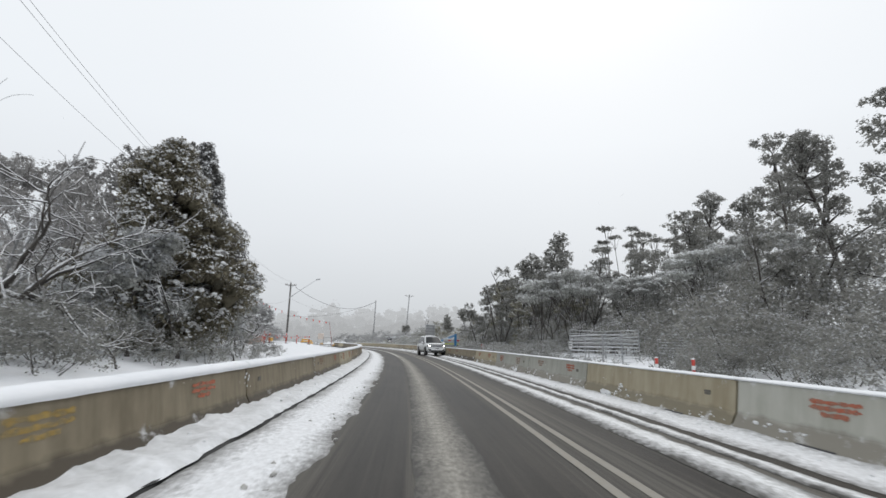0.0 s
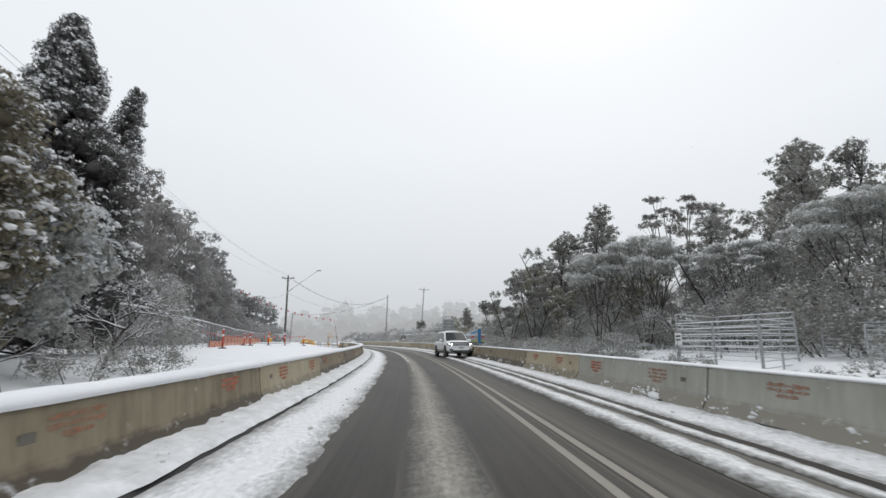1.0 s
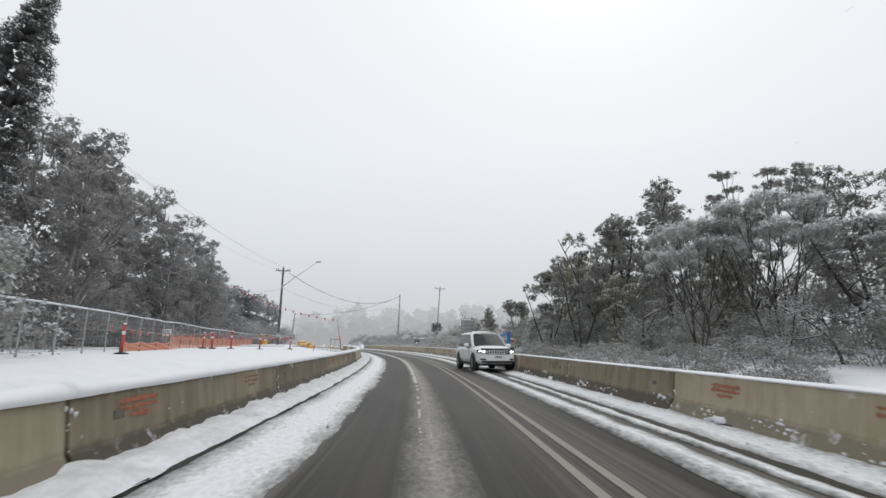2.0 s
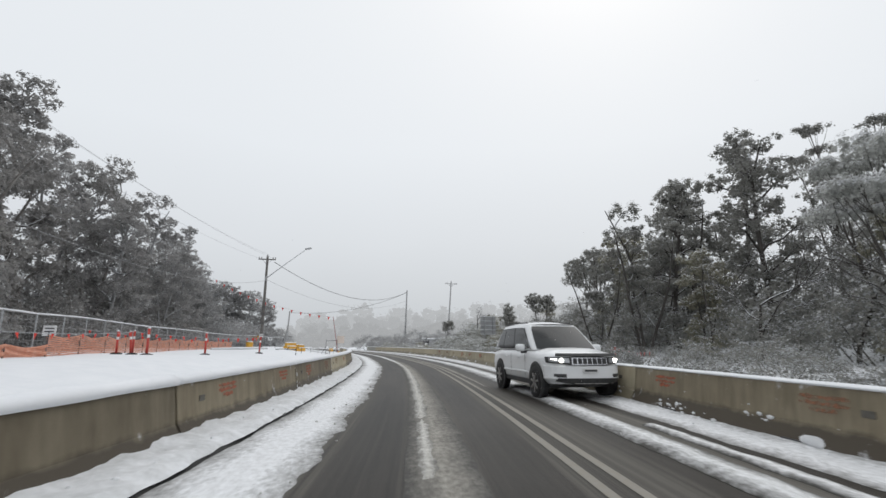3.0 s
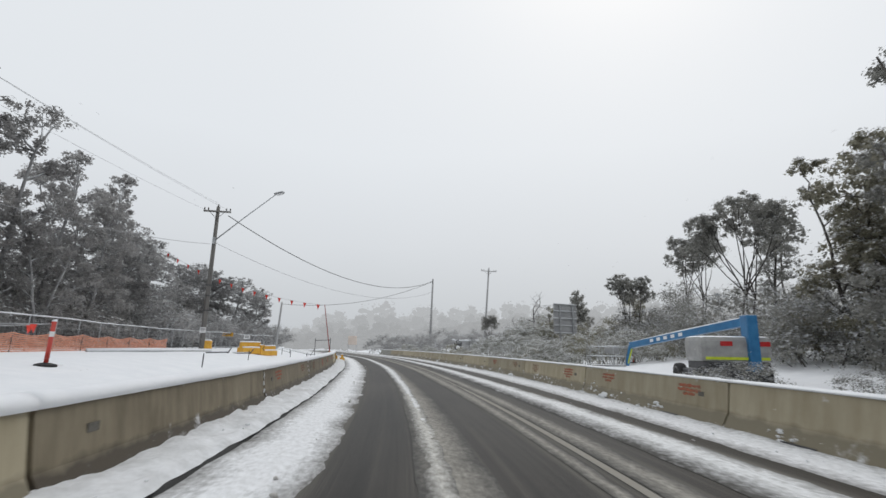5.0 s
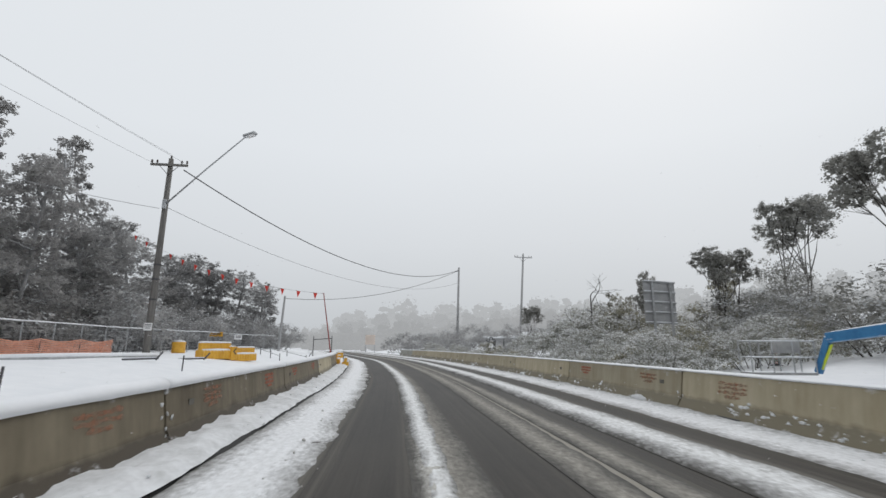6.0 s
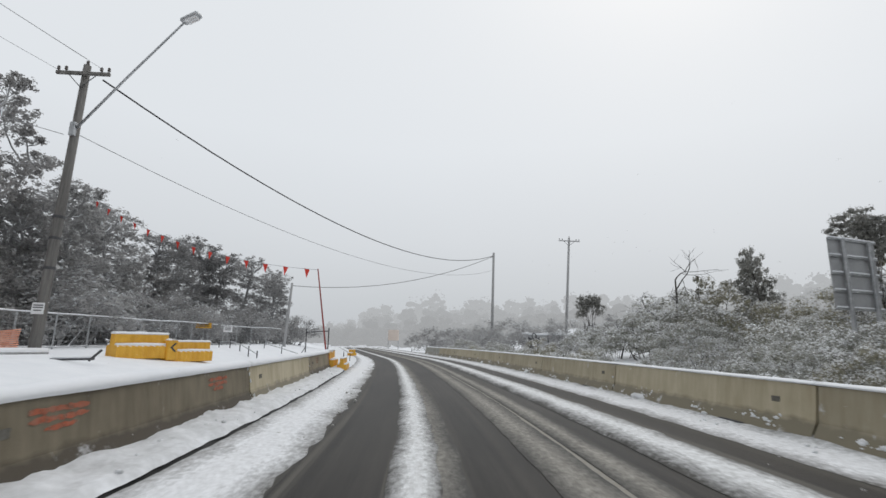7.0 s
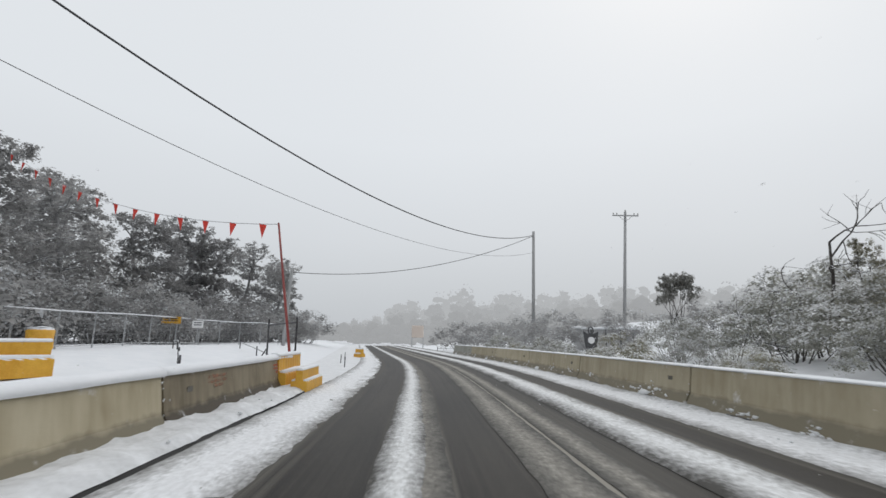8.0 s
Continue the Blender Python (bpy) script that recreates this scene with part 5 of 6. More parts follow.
    if ins and arms:
        part("insulator", insulator(pose(0, 0, h - 0.02)), CERAMIC, ob, "", False)
    return ob, h


POLE_A = ((-23.9, 93.2, ground_z(-23.9, 93.2)), (-23.93, 93.41, 11.75))
pa, _ = power_pole(*POLE_A, 0.19, POLE_WOOD, "tall weathered timber power pole with crossarm and street lamp", ((0.42, 2.0),), 14)
# street lamp arm, reaching over the road
inv = pa.matrix_world.inverted()
l0, l1 = inv @ Vector((-23.9, 93.3, 9.0)), inv @ Vector((-18.9, 92.4, 12.42))
lam = part("lamp_arm", Shape().tube([l0, l0.lerp(l1, 0.5) + Vector((0, 0, 0.05)), l1], [0.05, 0.042, 0.035], 8), STEEL, pa, "long galvanised outreach arm", False)
part("lamp_bracket", Shape().box((0.2, 0.34, 0.55), l0, None, 0.03), STEEL, pa)
dirn = (l1 - l0).normalized()
flat_d = Vector((dirn.x, dirn.y, 0.12)).normalized()
hm = Matrix.Translation(l1 + flat_d * 0.26) @ flat_d.to_track_quat("X", "Z").to_matrix().to_4x4()
part("lamp_head", Shape().box((0.78, 0.30, 0.15), (0, 0, 0.03), hm, 0.06), STEEL, lam, "grey lantern with snow on it")
part("lens", Shape().box((0.52, 0.24, 0.09), (0.06, 0, -0.07), hm, 0.04), WHITE_BAND, lam, "pale unlit lens")
part("notice", Shape().box((0.42, 0.012, 0.40), (0.02, -0.215, 1.55), None, 0.004), WHITE_BAND, pa, "white notice plate")
for zz, ww in ((1.66, 0.32), (1.58, 0.34), (1.48, 0.26)):
    part("text_bar", Shape().box((ww, 0.006, 0.035), (0.02, -0.225, zz)), STEEL_DARK, pa)
for zz in (3.0, 4.1, 4.9):
    part("strap", Shape().lathe([(0.185, zz - 0.05), (0.193, zz - 0.04), (0.193, zz + 0.04), (0.185, zz + 0.05)], 14), STEEL_DARK, pa)
POLE_Z = ((-19.2, 41.0, ground_z(-19.2, 41.0)), (-19.1, 41.2, 12.6))
power_pole(*POLE_Z, 0.2, POLE_WOOD, "old timber power pole with two crossarms among the trees", ((0.7, 2.4), (4.1, 2.2)), 10)
power_pole((-11.9, 140.1, ground_z(-11.9, 140.1)), (-11.6, 140.1, 12.7), 0.2, POLE_HAZE, "plain timber pole carrying a heavy cable")
power_pole((-2.9, 141.4, ground_z(-2.9, 141.4)), (-2.1, 141.3, 14.7), 0.19, POLE_HAZE, "timber power pole with a single crossarm", ((0.45, 2.6),), 4)
power_pole((-32.9, 127.6, ground_z(-32.9, 127.6)), (-32.5, 127.6, 7.4), 0.17, POLE_HAZE, "plain timber pole paled to stand in for haze")


def wire(a, b, sag, r, mat, label, n=28):
    a, b = Vector(a), Vector(b)
    pts = [a.lerp(b, i / n) - Vector((0, 0, 4 * sag * (i / n) * (1 - i / n))) for i in range(n + 1)]
    ob = part("overhead_wire", Shape().tube(pts, r, 6), mat, None, "", False)
    tagged(ob, label, "wire", "overhead wires")


wire((-23.0, 93.3, 11.0), (-11.65, 140.1, 12.3), 2.95, 0.034, WIRE, "heavy black bundled cable slung between timber poles")
wire((-23.9, 93.3, 8.9), (-11.8, 140.1, 10.4), 2.4, 0.012, WIRE, "thin dark service wire slung between timber poles")
wire((-11.7, 140.1, 12.2), (-32.5, 127.6, 7.1), 1.5, 0.03, WIRE, "black cable dropping to a lower pole")
wire((-24.0, 93.0, 8.7), (-19.2, 41.2, 8.4), 2.3, 0.014, WIRE_GREY, "pale telephone wire below the power lines")
for dx, dz in ((-0.9, 0.0), (0.85, 0.0), (0.0, 0.55)):
    wire((-23.92 + dx, 93.3, 11.45 + dz), (-19.1 + dx * 1.2, 41.2, 11.95 + dz), 0.95, 0.008, WIRE_GREY, "thin bare power line between crossarms")
wire((-19.1, 41.0, 11.9), (-10.8, -12.0, 14.6), 1.4, 0.009, WIRE_GREY, "thin bare power line running back along the verge")
wire((-18.0, 41.0, 11.9), (-9.0, -12.0, 15.6), 1.4, 0.009, WIRE_GREY, "thin bare power line running back along the verge")
wire((-17.7, 41.0, 11.95), (-8.7, -12.0, 15.6), 1.4, 0.009, WIRE_GREY, "thin bare power line running back along the verge")
power_pole((-9.6, -12.0, ground_z(-9.6, -12)), (-9.6, -12.0, 15.8), 0.2, POLE_WOOD, "timber power pole behind the bend", ((0.6, 2.6),), 5)

# ---- fences and site markers on the near verge ----


def fence_panel(a, b, h=1.75, rails=6, name="fence_panel", label="temporary steel mesh fence panel with snow on its rail", group="temporary fence", bars=7, rail_r=0.021, wire_r=0.004, snow=True, foot=True, grp_cat="fence"):
    za, zb = ground_z(a[0], a[1]), ground_z(b[0], b[1])
    d = math.hypot(b[0] - a[0], b[1] - a[1])
    yaw = math.degrees(math.atan2(b[1] - a[1], b[0] - a[0]))
    ob = thing(name, label, grp_cat, group, pose(a[0], a[1], za, 0, 0, yaw))
    dz = zb - za
    for x, z in ((0.03, 0.0), (d - 0.03, dz)):
        part("upright", Shape().tube([(x, 0, z - 0.05), (x, 0, z + h)], rail_r, 8), STEEL, ob)
    part("top_rail", Shape().tube([(0, 0, h), (d, 0, h + dz)], rail_r, 8), STEEL, ob)
    part("bottom_rail", Shape().tube([(0, 0, 0.14), (d, 0, 0.14 + dz)], rail_r, 8), STEEL, ob)
    mesh = Shape()
    for i in range(1, rails):
        z = 0.14 + (h - 0.14) * i / rails
        mesh.tube([(0, 0, z), (d, 0, z + dz)], wire_r, 4, False)
    for i in range(1, bars):
        x = d * i / bars
        mesh.tube([(x, 0.006, 0.14 + dz * i / bars), (x, 0.006, h + dz * i / bars)], wire_r * 0.8, 4, False)
    tagged(part("wire_infill", mesh, WIRE_PALE, ob), kind="stuff")
    if snow:
        part("rail_snow", Shape().tube([(0, 0, h + 0.028), (d * 0.5, 0, h + 0.034 + dz / 2), (d, 0, h + 0.028 + dz)], [0.026, 0.03, 0.026], 6), SNOW, ob, "", False)
    if foot:
        part("foot_block", Shape().box((0.22, 0.6, 0.12), (0, 0, 0.04), None, 0.03), STEEL_DARK, ob)
    return ob


def along(pts, step):
    """Points every step metres along a polyline."""
    out, carry = [Vector(pts[0])], 0.0
    for p, q in zip(pts, pts[1:]):
        p, q = Vector(p), Vector(q)
        d = (q - p).length
        s = step - carry
        while s <= d:
            out.append(p.lerp(q, s / d))
            s += step
        carry = d - (s - step)
    return out


FENCE = along([(-9.8, 28.0), (-13.6, 40.0), (-17.2, 52.0), (-20.4, 62.5), (-24.0, 75.0), (-27.0, 85.5), (-29.6, 96.0), (-31.6, 106.0), (-33.5, 114.0), (-34.2, 122.0), (-33.4, 129.0)], 2.4)
for p, q in zip(FENCE, FENCE[1:]):
    fence_panel(p, q, foot=False)


def net_span(a, b, h=0.95):
    """Orange barrier mesh on stakes."""
    za, zb = ground_z(a[0], a[1]), ground_z(b[0], b[1])
    d = math.hypot(b[0] - a[0], b[1] - a[1])
    yaw = math.degrees(math.atan2(b[1] - a[1], b[0] - a[0]))
    ob = thing("safety_net", "sagging orange plastic safety mesh strung on stakes", "safety mesh", "orange safety mesh", pose(a[0], a[1], za, 0, 0, yaw))
    part("stake", Shape().tube([(0, 0, -0.1), (0.02, 0, h + 0.12)], 0.022, 6), STEEL_DARK, ob)
    s = Shape()
    dz = zb - za
    rows, n = 9, 16
    for i in range(rows + 1):
        pts = []
        for k in range(n + 1):
            u = k / n
            z = 0.05 + (h - 0.05) * i / rows - 0.14 * math.sin(math.pi * u) * i / rows + dz * u
            pts.append((d * u, 0.05 * math.sin(u * 9 + i), z))
        v = [p for q in pts for p in ((q[0], q[1], q[2] - 0.025), (q[0], q[1], q[2] + 0.025))]
        s.add(v, [(2 * k, 2 * k + 2, 2 * k + 3, 2 * k + 1) for k in range(n)])
    for k in range(2 * n):
        u = (k + 0.5) / (2 * n)
        sag = 0.14 * math.sin(math.pi * u)
        x = d * u
        s.add([(x - 0.014, 0.05 * math.sin(u * 9), dz * u), (x + 0.014, 0.05 * math.sin(u * 9), dz * u), (x + 0.014, 0.05 * math.sin(u * 9 + rows), h - sag + dz * u), (x - 0.014, 0.05 * math.sin(u * 9 + rows), h - sag + dz * u)], [(0, 1, 2, 3)])
    tagged(part("netting", s, ORANGE_NET, ob), kind="stuff")


NET = along([(-15.6, 47.5), (-18.6, 57.5), (-21.6, 68.0), (-25.0, 80.0), (-27.6, 90.0), (-29.4, 99.0)], 3.0)
for p, q in zip(NET, NET[1:]):
    net_span(p, q, 0.5 if p.y < 54 else 0.9)


def bollard(x, y, h=1.15, tilt=0.0, label="red site bollard with a white band standing in snow"):
    ob = thing("bollard", label, "bollard", "site bollards", pose(x, y, ground_z(x, y), tilt, tilt * 0.6, (x * 50) % 90))
    part("base", Shape().lathe([(0.26, -0.03), (0.26, 0.03), (0.12, 0.07), (0.05, 0.08)], 14), RUBBER, ob)
    part("tube", Shape().lathe([(0.055, 0.0), (0.055, h - 0.05), (0.062, h - 0.04), (0.062, h), (0.03, h + 0.03)], 12), RED, ob, "", False)
    for z in (h * 0.72,):
        part("band", Shape().lathe([(0.058, z - 0.07), (0.0595, z - 0.065), (0.0595, z + 0.065), (0.058, z + 0.07)], 12), WHITE_BAND, ob, "", False)
    part("snow_tuft", lump(Shape(), (0, 0, h + 0.03), (0.06, 0.06, 0.06), x), SNOW, ob, "", False)
    return ob


for x, y, t in ((-14.8, 62.7, 0), (-15.0, 70.7, 2), (-17.6, 60.8, 0), (-17.95, 60.1, 14), (-17.4, 60.4, -10), (-13.2, 44.0, 0), (-14.76, 57.5, 0)):
    bollard(x, y, 1.15, t)
for x, y in ((8.9, 17.9), (9.6, 16.7), (5.0 + 2.0, 93.4), (9.2, 68.0)):
    bollard(x, y, 0.95)


def bunting(a, b, sag, gap, label="rope of small red warning flags", w=0.09, h=0.25):
    a, b = Vector(a), Vector(b)
    n = max(2, int((b - a).length / gap))
    ob = thing("bunting", label, "bunting", "warning bunting", Matrix.Translation(a))

    def at(u):
        return (b - a) * u - Vector((0, 0, 4 * sag * u * (1 - u)))
    part("rope", Shape().tube([at(i / 20) for i in range(21)], 0.012, 5), WIRE_PALE, ob)
    along_d = (b - a).normalized()
    for i in range(n):
        c = at((i + 0.5) / n)
        sw = Vector((-along_d.y, along_d.x, 0)) * 0.07 * math.sin(i * 1.7)
        v = [c - along_d * w, c + along_d * w, c + sw + Vector((0, 0, -h)), c - along_d * w + Vector((0, 0, -0.012)) + sw * 0.05, c + along_d * w + Vector((0, 0, -0.012)), c + sw * 0.6 + Vector((0, 0, -h / 2))]
        part("flag", Shape().add(v[:3] + [v[5]], [(0, 1, 3), (1, 2, 3), (2, 0, 3)]), FLAG, ob)
    return ob


def gtop(x, y, h):
    return (x, y, ground_z(x, y) + h)


bunting(gtop(-17.6, 60.8, 1.12), gtop(-15.0, 70.7, 1.1), 0.15, 0.9)
bunting(gtop(-24.5, 66.0, 1.5), gtop(-15.0, 70.7, 1.1), 0.35, 0.9)
bunting(gtop(-17.6, 60.8, 1.12), gtop(-16.0, 47.0, 1.2), 0.25, 0.9)
bunting(gtop(8.6, 60.5, 1.0), gtop(9.2, 68.0, 0.9), 0.1, 0.7)
bunting(gtop(9.2, 68.0, 0.9), gtop(8.4, 74.0, 0.8), 0.35, 0.7)
MAST_RED = surface("dull_red_paint", (0.22, 0.05, 0.045), (0.40, 0.09, 0.08), 4.0, 0.6, 0, 0.05, stretch=(1, 1, 0.4))
# the flag mast and the long bunting to the trees
fm = thing("flag_mast", "leaning thin dull red mast", "mast", "", Matrix.Translation((-16.87, 102.1, ground_z(-16.87, 102.1))))
f0, f1 = Vector((0, 0, -0.1)), Vector((-0.9, 0.05, 5.0))
part("pole", Shape().tube([f0, f0.lerp(f1, 0.5), f1], [0.045, 0.04, 0.032], 8), MAST_RED, fm, "", False)
bunting((-17.76, 102.15, ground_z(-16.87, 102.1) + 4.95), (-37.3, 106.8, 10.9), 1.0, 1.45, "long rope of red flags strung from mast to trees", 0.19, 0.48)


def gate_frame():
    a, b = Vector((-19.05, 104.0, ground_z(-19, 104))), Vector((-17.2, 102.7, ground_z(-17.2, 102.7)))
    d = (b - a).length
    yaw = math.degrees(math.atan2(b.y - a.y, b.x - a.x))
    ob = thing("height_gauge_frame", "open steel tube frame with braces, standing in snow", "frame", "", pose(a.x, a.y, a.z, 0, 0, yaw))
    for x in (0, d):
        part("upright", Shape().tube([(x, 0, -0.05), (x, 0, 2.0)], 0.03, 8), STEEL_DARK, ob)
        part("brace", Shape().tube([(x, 0, 1.0), (x - 0.35, -0.5, -0.02)], 0.022, 8), STEEL_DARK, ob)
    part("crossbar", Shape().tube([(0, 0, 1.78), (d, 0, 1.84)], 0.03, 8), STEEL_DARK, ob)


gate_frame()


def low_rail(pts, h, label):
    ob = thing("pipe_rail", label, "rail", "low pipe rails")
    v = [Vector(gtop(x, y, 0)) for x, y in pts]
    for p in v:
        part("post", Shape().tube([p - Vector((0, 0, 0.1)), p + Vector((0, 0, h))], 0.03, 7), STEEL_DARK, ob)
    for p, q in zip(v, v[1:]):
        part("rail", Shape().tube([p + Vector((0, 0, h * 0.72)), q + Vector((0, 0, h * 0.72))], 0.028, 7), STEEL, ob)


low_rail([(-20.4, 101.5), (-21.8, 103.0), (-23.6, 105.0), (-25.9, 107.5), (-28.4, 110.0)], 0.55, "low steel pipe rail on short posts in snow")
low_rail([(-19.2, 106.5), (-21.4, 108.5), (-24.2, 111.0), (-27.0, 113.5)], 0.5, "low steel pipe rail on short posts in snow")
low_rail([(-12.5, 131.0), (-15.5, 133.5), (-18.5, 136.0), (-21.5, 138.0)], 0.6, "low rail along the far side of the bend")
for x, y in ((-14.6, 77.5), (-16.8, 86.0), (-17.2, 99.0), (-20.0, 112.0), (-21.4, 115.5), (-18.4, 109.0)):
    mk = thing("marker_stake", "short dark survey stake standing in snow", "stake", "survey stakes", Matrix.Translation(gtop(x, y, 0)))
    part("stake", Shape().tube([(0, 0, -0.1), (0.02, 0.01, 0.55)], 0.025, 6), STEEL_DARK, mk)


def sign_on_post(x, y, zc, w, h, mat, label, yaw=0.0, bars=2, post_h=None):
    g = ground_z(x, y)
    ob = thing("site_sign", label, "sign", "site signs", pose(x, y, g, 0, 0, yaw))
    part("post", Shape().tube([(0, 0.03, -0.1), (0, 0.03, zc + h / 2)], 0.025, 7), STEEL, ob)
    part("panel", Shape().box((w, 0.014, h), (0, 0, zc), None, 0.004), mat, ob)
    for i in range(bars):
        part("text_bar", Shape().box((w * 0.7, 0.006, h * 0.12), (0, -0.011, zc + h * (0.22 - 0.3 * i))), STEEL_DARK, ob)


sign_on_post(-31.0, 114.7, 1.25, 0.7, 0.45, WHITE_BAND, "small white notice on a thin post", 12)
sign_on_post(-34.0, 115.8, 1.6, 1.3, 0.45, YELLOW, "wide yellow site sign on a thin post", 12)
sign_on_post(-18.9, 57.0, 1.1, 0.55, 0.45, WHITE_BAND, "small white notice hung by the fence", 10)
sign_on_post(10.62, 33.4, 1.35, 0.38, 0.5, WHITE_BAND, "small white notice on the pen corner", -75)

# ---- yellow plastic barrier units ----


def plastic_barrier(m, length=1.75, label="yellow plastic water-filled barrier unit with snow on its ledges"):
    ob = thing("plastic_barrier", label, "barrier", "yellow plastic barriers", m)
    s = Shape()
    n = 9
    v, f = [], []
    for j in range(n * 2 + 1):
        y = -length / 2 + length * j / (n * 2)
        rib = 0.025 if j % 2 else 0.0
        prof = [(0.30 - rib, 0.0), (0.30 - rib, 0.42), (0.27, 0.46), (0.15, 0.47), (0.13 - rib * 0.5, 0.52), (0.12 - rib * 0.5, 0.84), (0.08, 0.87)]
        for x, z in [(-x, z) for x, z in prof] + [(x, z) for x, z in prof[::-1]]:
            v.append((x, y, z))
    k = 14
    for j in range(n * 2):
        for i in range(k):
            i2 = (i + 1) % k
            f.append((j * k + i, (j + 1) * k + i, (j + 1) * k + i2, j * k + i2))
    f.append(tuple(range(k)))
    f.append(tuple(n * 2 * k + i for i in range(k))[::-1])
    part("shell", s.add(v, f), YELLOW, ob, "ribbed yellow plastic shell")
    part("top_snow", snow_cap_shape(length, m.translation.x, 0.12, 0.07, 0.86), SNOW, ob, "", False)
    for sx in (-1, 1):
        part("ledge_snow", Shape().tube([(sx * 0.21, -length / 2, 0.475), (sx * 0.21, 0, 0.48), (sx * 0.21, length / 2, 0.475)], [0.06, 0.075, 0.06], 7), SNOW, ob, "", False)
    return ob


for x, y, rz, sz in ((-20.75, 94.35, -16, 1.0), (-20.28, 96.25, -11, 0.88)):
    plastic_barrier(pose(x, y, ground_z(x, y) - 0.02, 0, 0, rz) @ Matrix.Diagonal((1.0, 1.0, sz, 1.0)), 1.95, "ribbed yellow plastic barrier unit, snow on its ledges")
cp = thing("barrier_link", "yellow plastic link post with dark chevron", "barrier", "", pose(-20.42, 95.3, ground_z(-20.4, 95.3), 0, 0, -14))
part("post", Shape().box((0.66, 0.42, 0.74), (0, 0, 0.36), None, 0.05), YELLOW, cp)
for sz in (1, -1):
    part("chevron", Shape().add([(0.335, -0.12, 0.46), (0.335, 0.05, 0.46 + sz * 0.16), (0.335, 0.15, 0.46 + sz * 0.16), (0.335, -0.02, 0.46)], [(0, 1, 2, 3)]), STEEL_DARK, cp)
part("post_snow", lump(Shape(), (0, 0, 0.73), (0.3, 0.2, 0.09), 5.1), SNOW, cp, "", False)
ec = road_at(101.2, -3.1)
plastic_barrier(pose(ec.x, ec.y, 0, 0, 0, road_yaw(101.2)), 2.2, "yellow plastic end unit closing the concrete barrier row")
ec = road_at(100.8, -2.42)
plastic_barrier(pose(ec.x, ec.y, 0.0, 0, 0, road_yaw(101.0)) @ Matrix.Scale(0.64, 4), 3.0, "low yellow plastic unit at the barrier end")
plastic_barrier(pose(-22.4, 120.0, ground_z(-22.4, 120), 0, 0, 60) @ Matrix.Scale(0.75, 4), 0.9, "lone short yellow barrier unit beside the road")
hb = thing("site_bin", "squat yellow plastic drum with snowy lid", "drum", "", pose(-30.0, 104.5, ground_z(-30, 104.5)))
part("drum", Shape().lathe([(0.45, 0), (0.5, 0.1), (0.47, 0.5), (0.5, 0.8), (0.42, 0.9)], 16), YELLOW, hb, "", False)
part("lid_snow", lump(Shape(), (0, 0, 0.9), (0.45, 0.45, 0.12), 3.3), SNOW, hb, "", False)


def fallen_stand(x, y, rz):
    ob = thing("sign_stand", "fallen steel sign stand lying in snow", "stand", "fallen sign stands", pose(x, y, ground_z(x, y), 0, 0, rz))
    part("leg", Shape().tube([(-0.75, 0, 0.06), (0.55, 0, 0.10)], 0.035, 7), STEEL_DARK, ob)
    part("crossbar", Shape().tube([(0.5, -0.12, 0.05), (0.62, 0.15, 0.34)], 0.035, 7), STEEL_DARK, ob)
    part("snow_strip", Shape().tube([(-0.7, 0, 0.10), (0.45, 0, 0.14)], 0.03, 6), SNOW, ob, "", False)


fallen_stand(-19.0, 86.8, 15)
fallen_stand(-19.4, 90.6, 5)
pp = thing("pipe", "long snow-covered pipe lying on the verge", "pipe", "", pose(-24.0, 88.5, ground_z(-24, 88.5) + 0.02, 0, 0, -10))
part("tube", Shape().tube([(-0.4, -4.5, 0), (0, 0, 0.03), (0.2, 4.5, 0)], 0.13, 10), STEEL, pp, "", False)
part("snow_strip", Shape().tube([(-0.4, -4.5, 0.08), (0, 0, 0.12), (0.2, 4.5, 0.08)], 0.12, 8), SNOW, pp, "", False)

# ---- the far verge: pens, road sign, boom lift ----


def pen_panel(a, b, h, z0=0.1):
    za = ground_z(*a)
    d = math.hypot(b[0] - a[0], b[1] - a[1])
    yaw = math.degrees(math.atan2(b[1] - a[1], b[0] - a[0]))
    ob = thing("pen_panel", "galvanised steel pen panel with snow along its rails", "fence", "steel pen panels", pose(a[0], a[1], za, 0, 0, yaw))
    for x in (0.03, d / 2, d - 0.03):
        part("upright", Shape().box((0.06, 0.06, h), (x, 0, h / 2)), STEEL, ob)
    for i in range(9):
        z = z0 + (h - z0) * i / 8
        part("rail", Shape().tube([(0, 0, z), (d, 0, z)], 0.015, 6), STEEL, ob)
        part("rail_snow", Shape().tube([(0.05, 0, z + 0.02), (d / 2, 0, z + 0.024), (d - 0.05, 0, z + 0.02)], 0.010, 5), SNOW, ob, "", False)


PEN = [(10.62, 33.5), (11.1, 28.8), (14.9, 32.2), (14.4, 36.8)]
for i in range(4):
    pen_panel(PEN[i], PEN[(i + 1) % 4], 1.98)
pen_panel((14.1, 28.1), (17.6, 30.8), 1.4)
pen_panel((17.6, 30.8), (17.0, 33.5), 1.4)


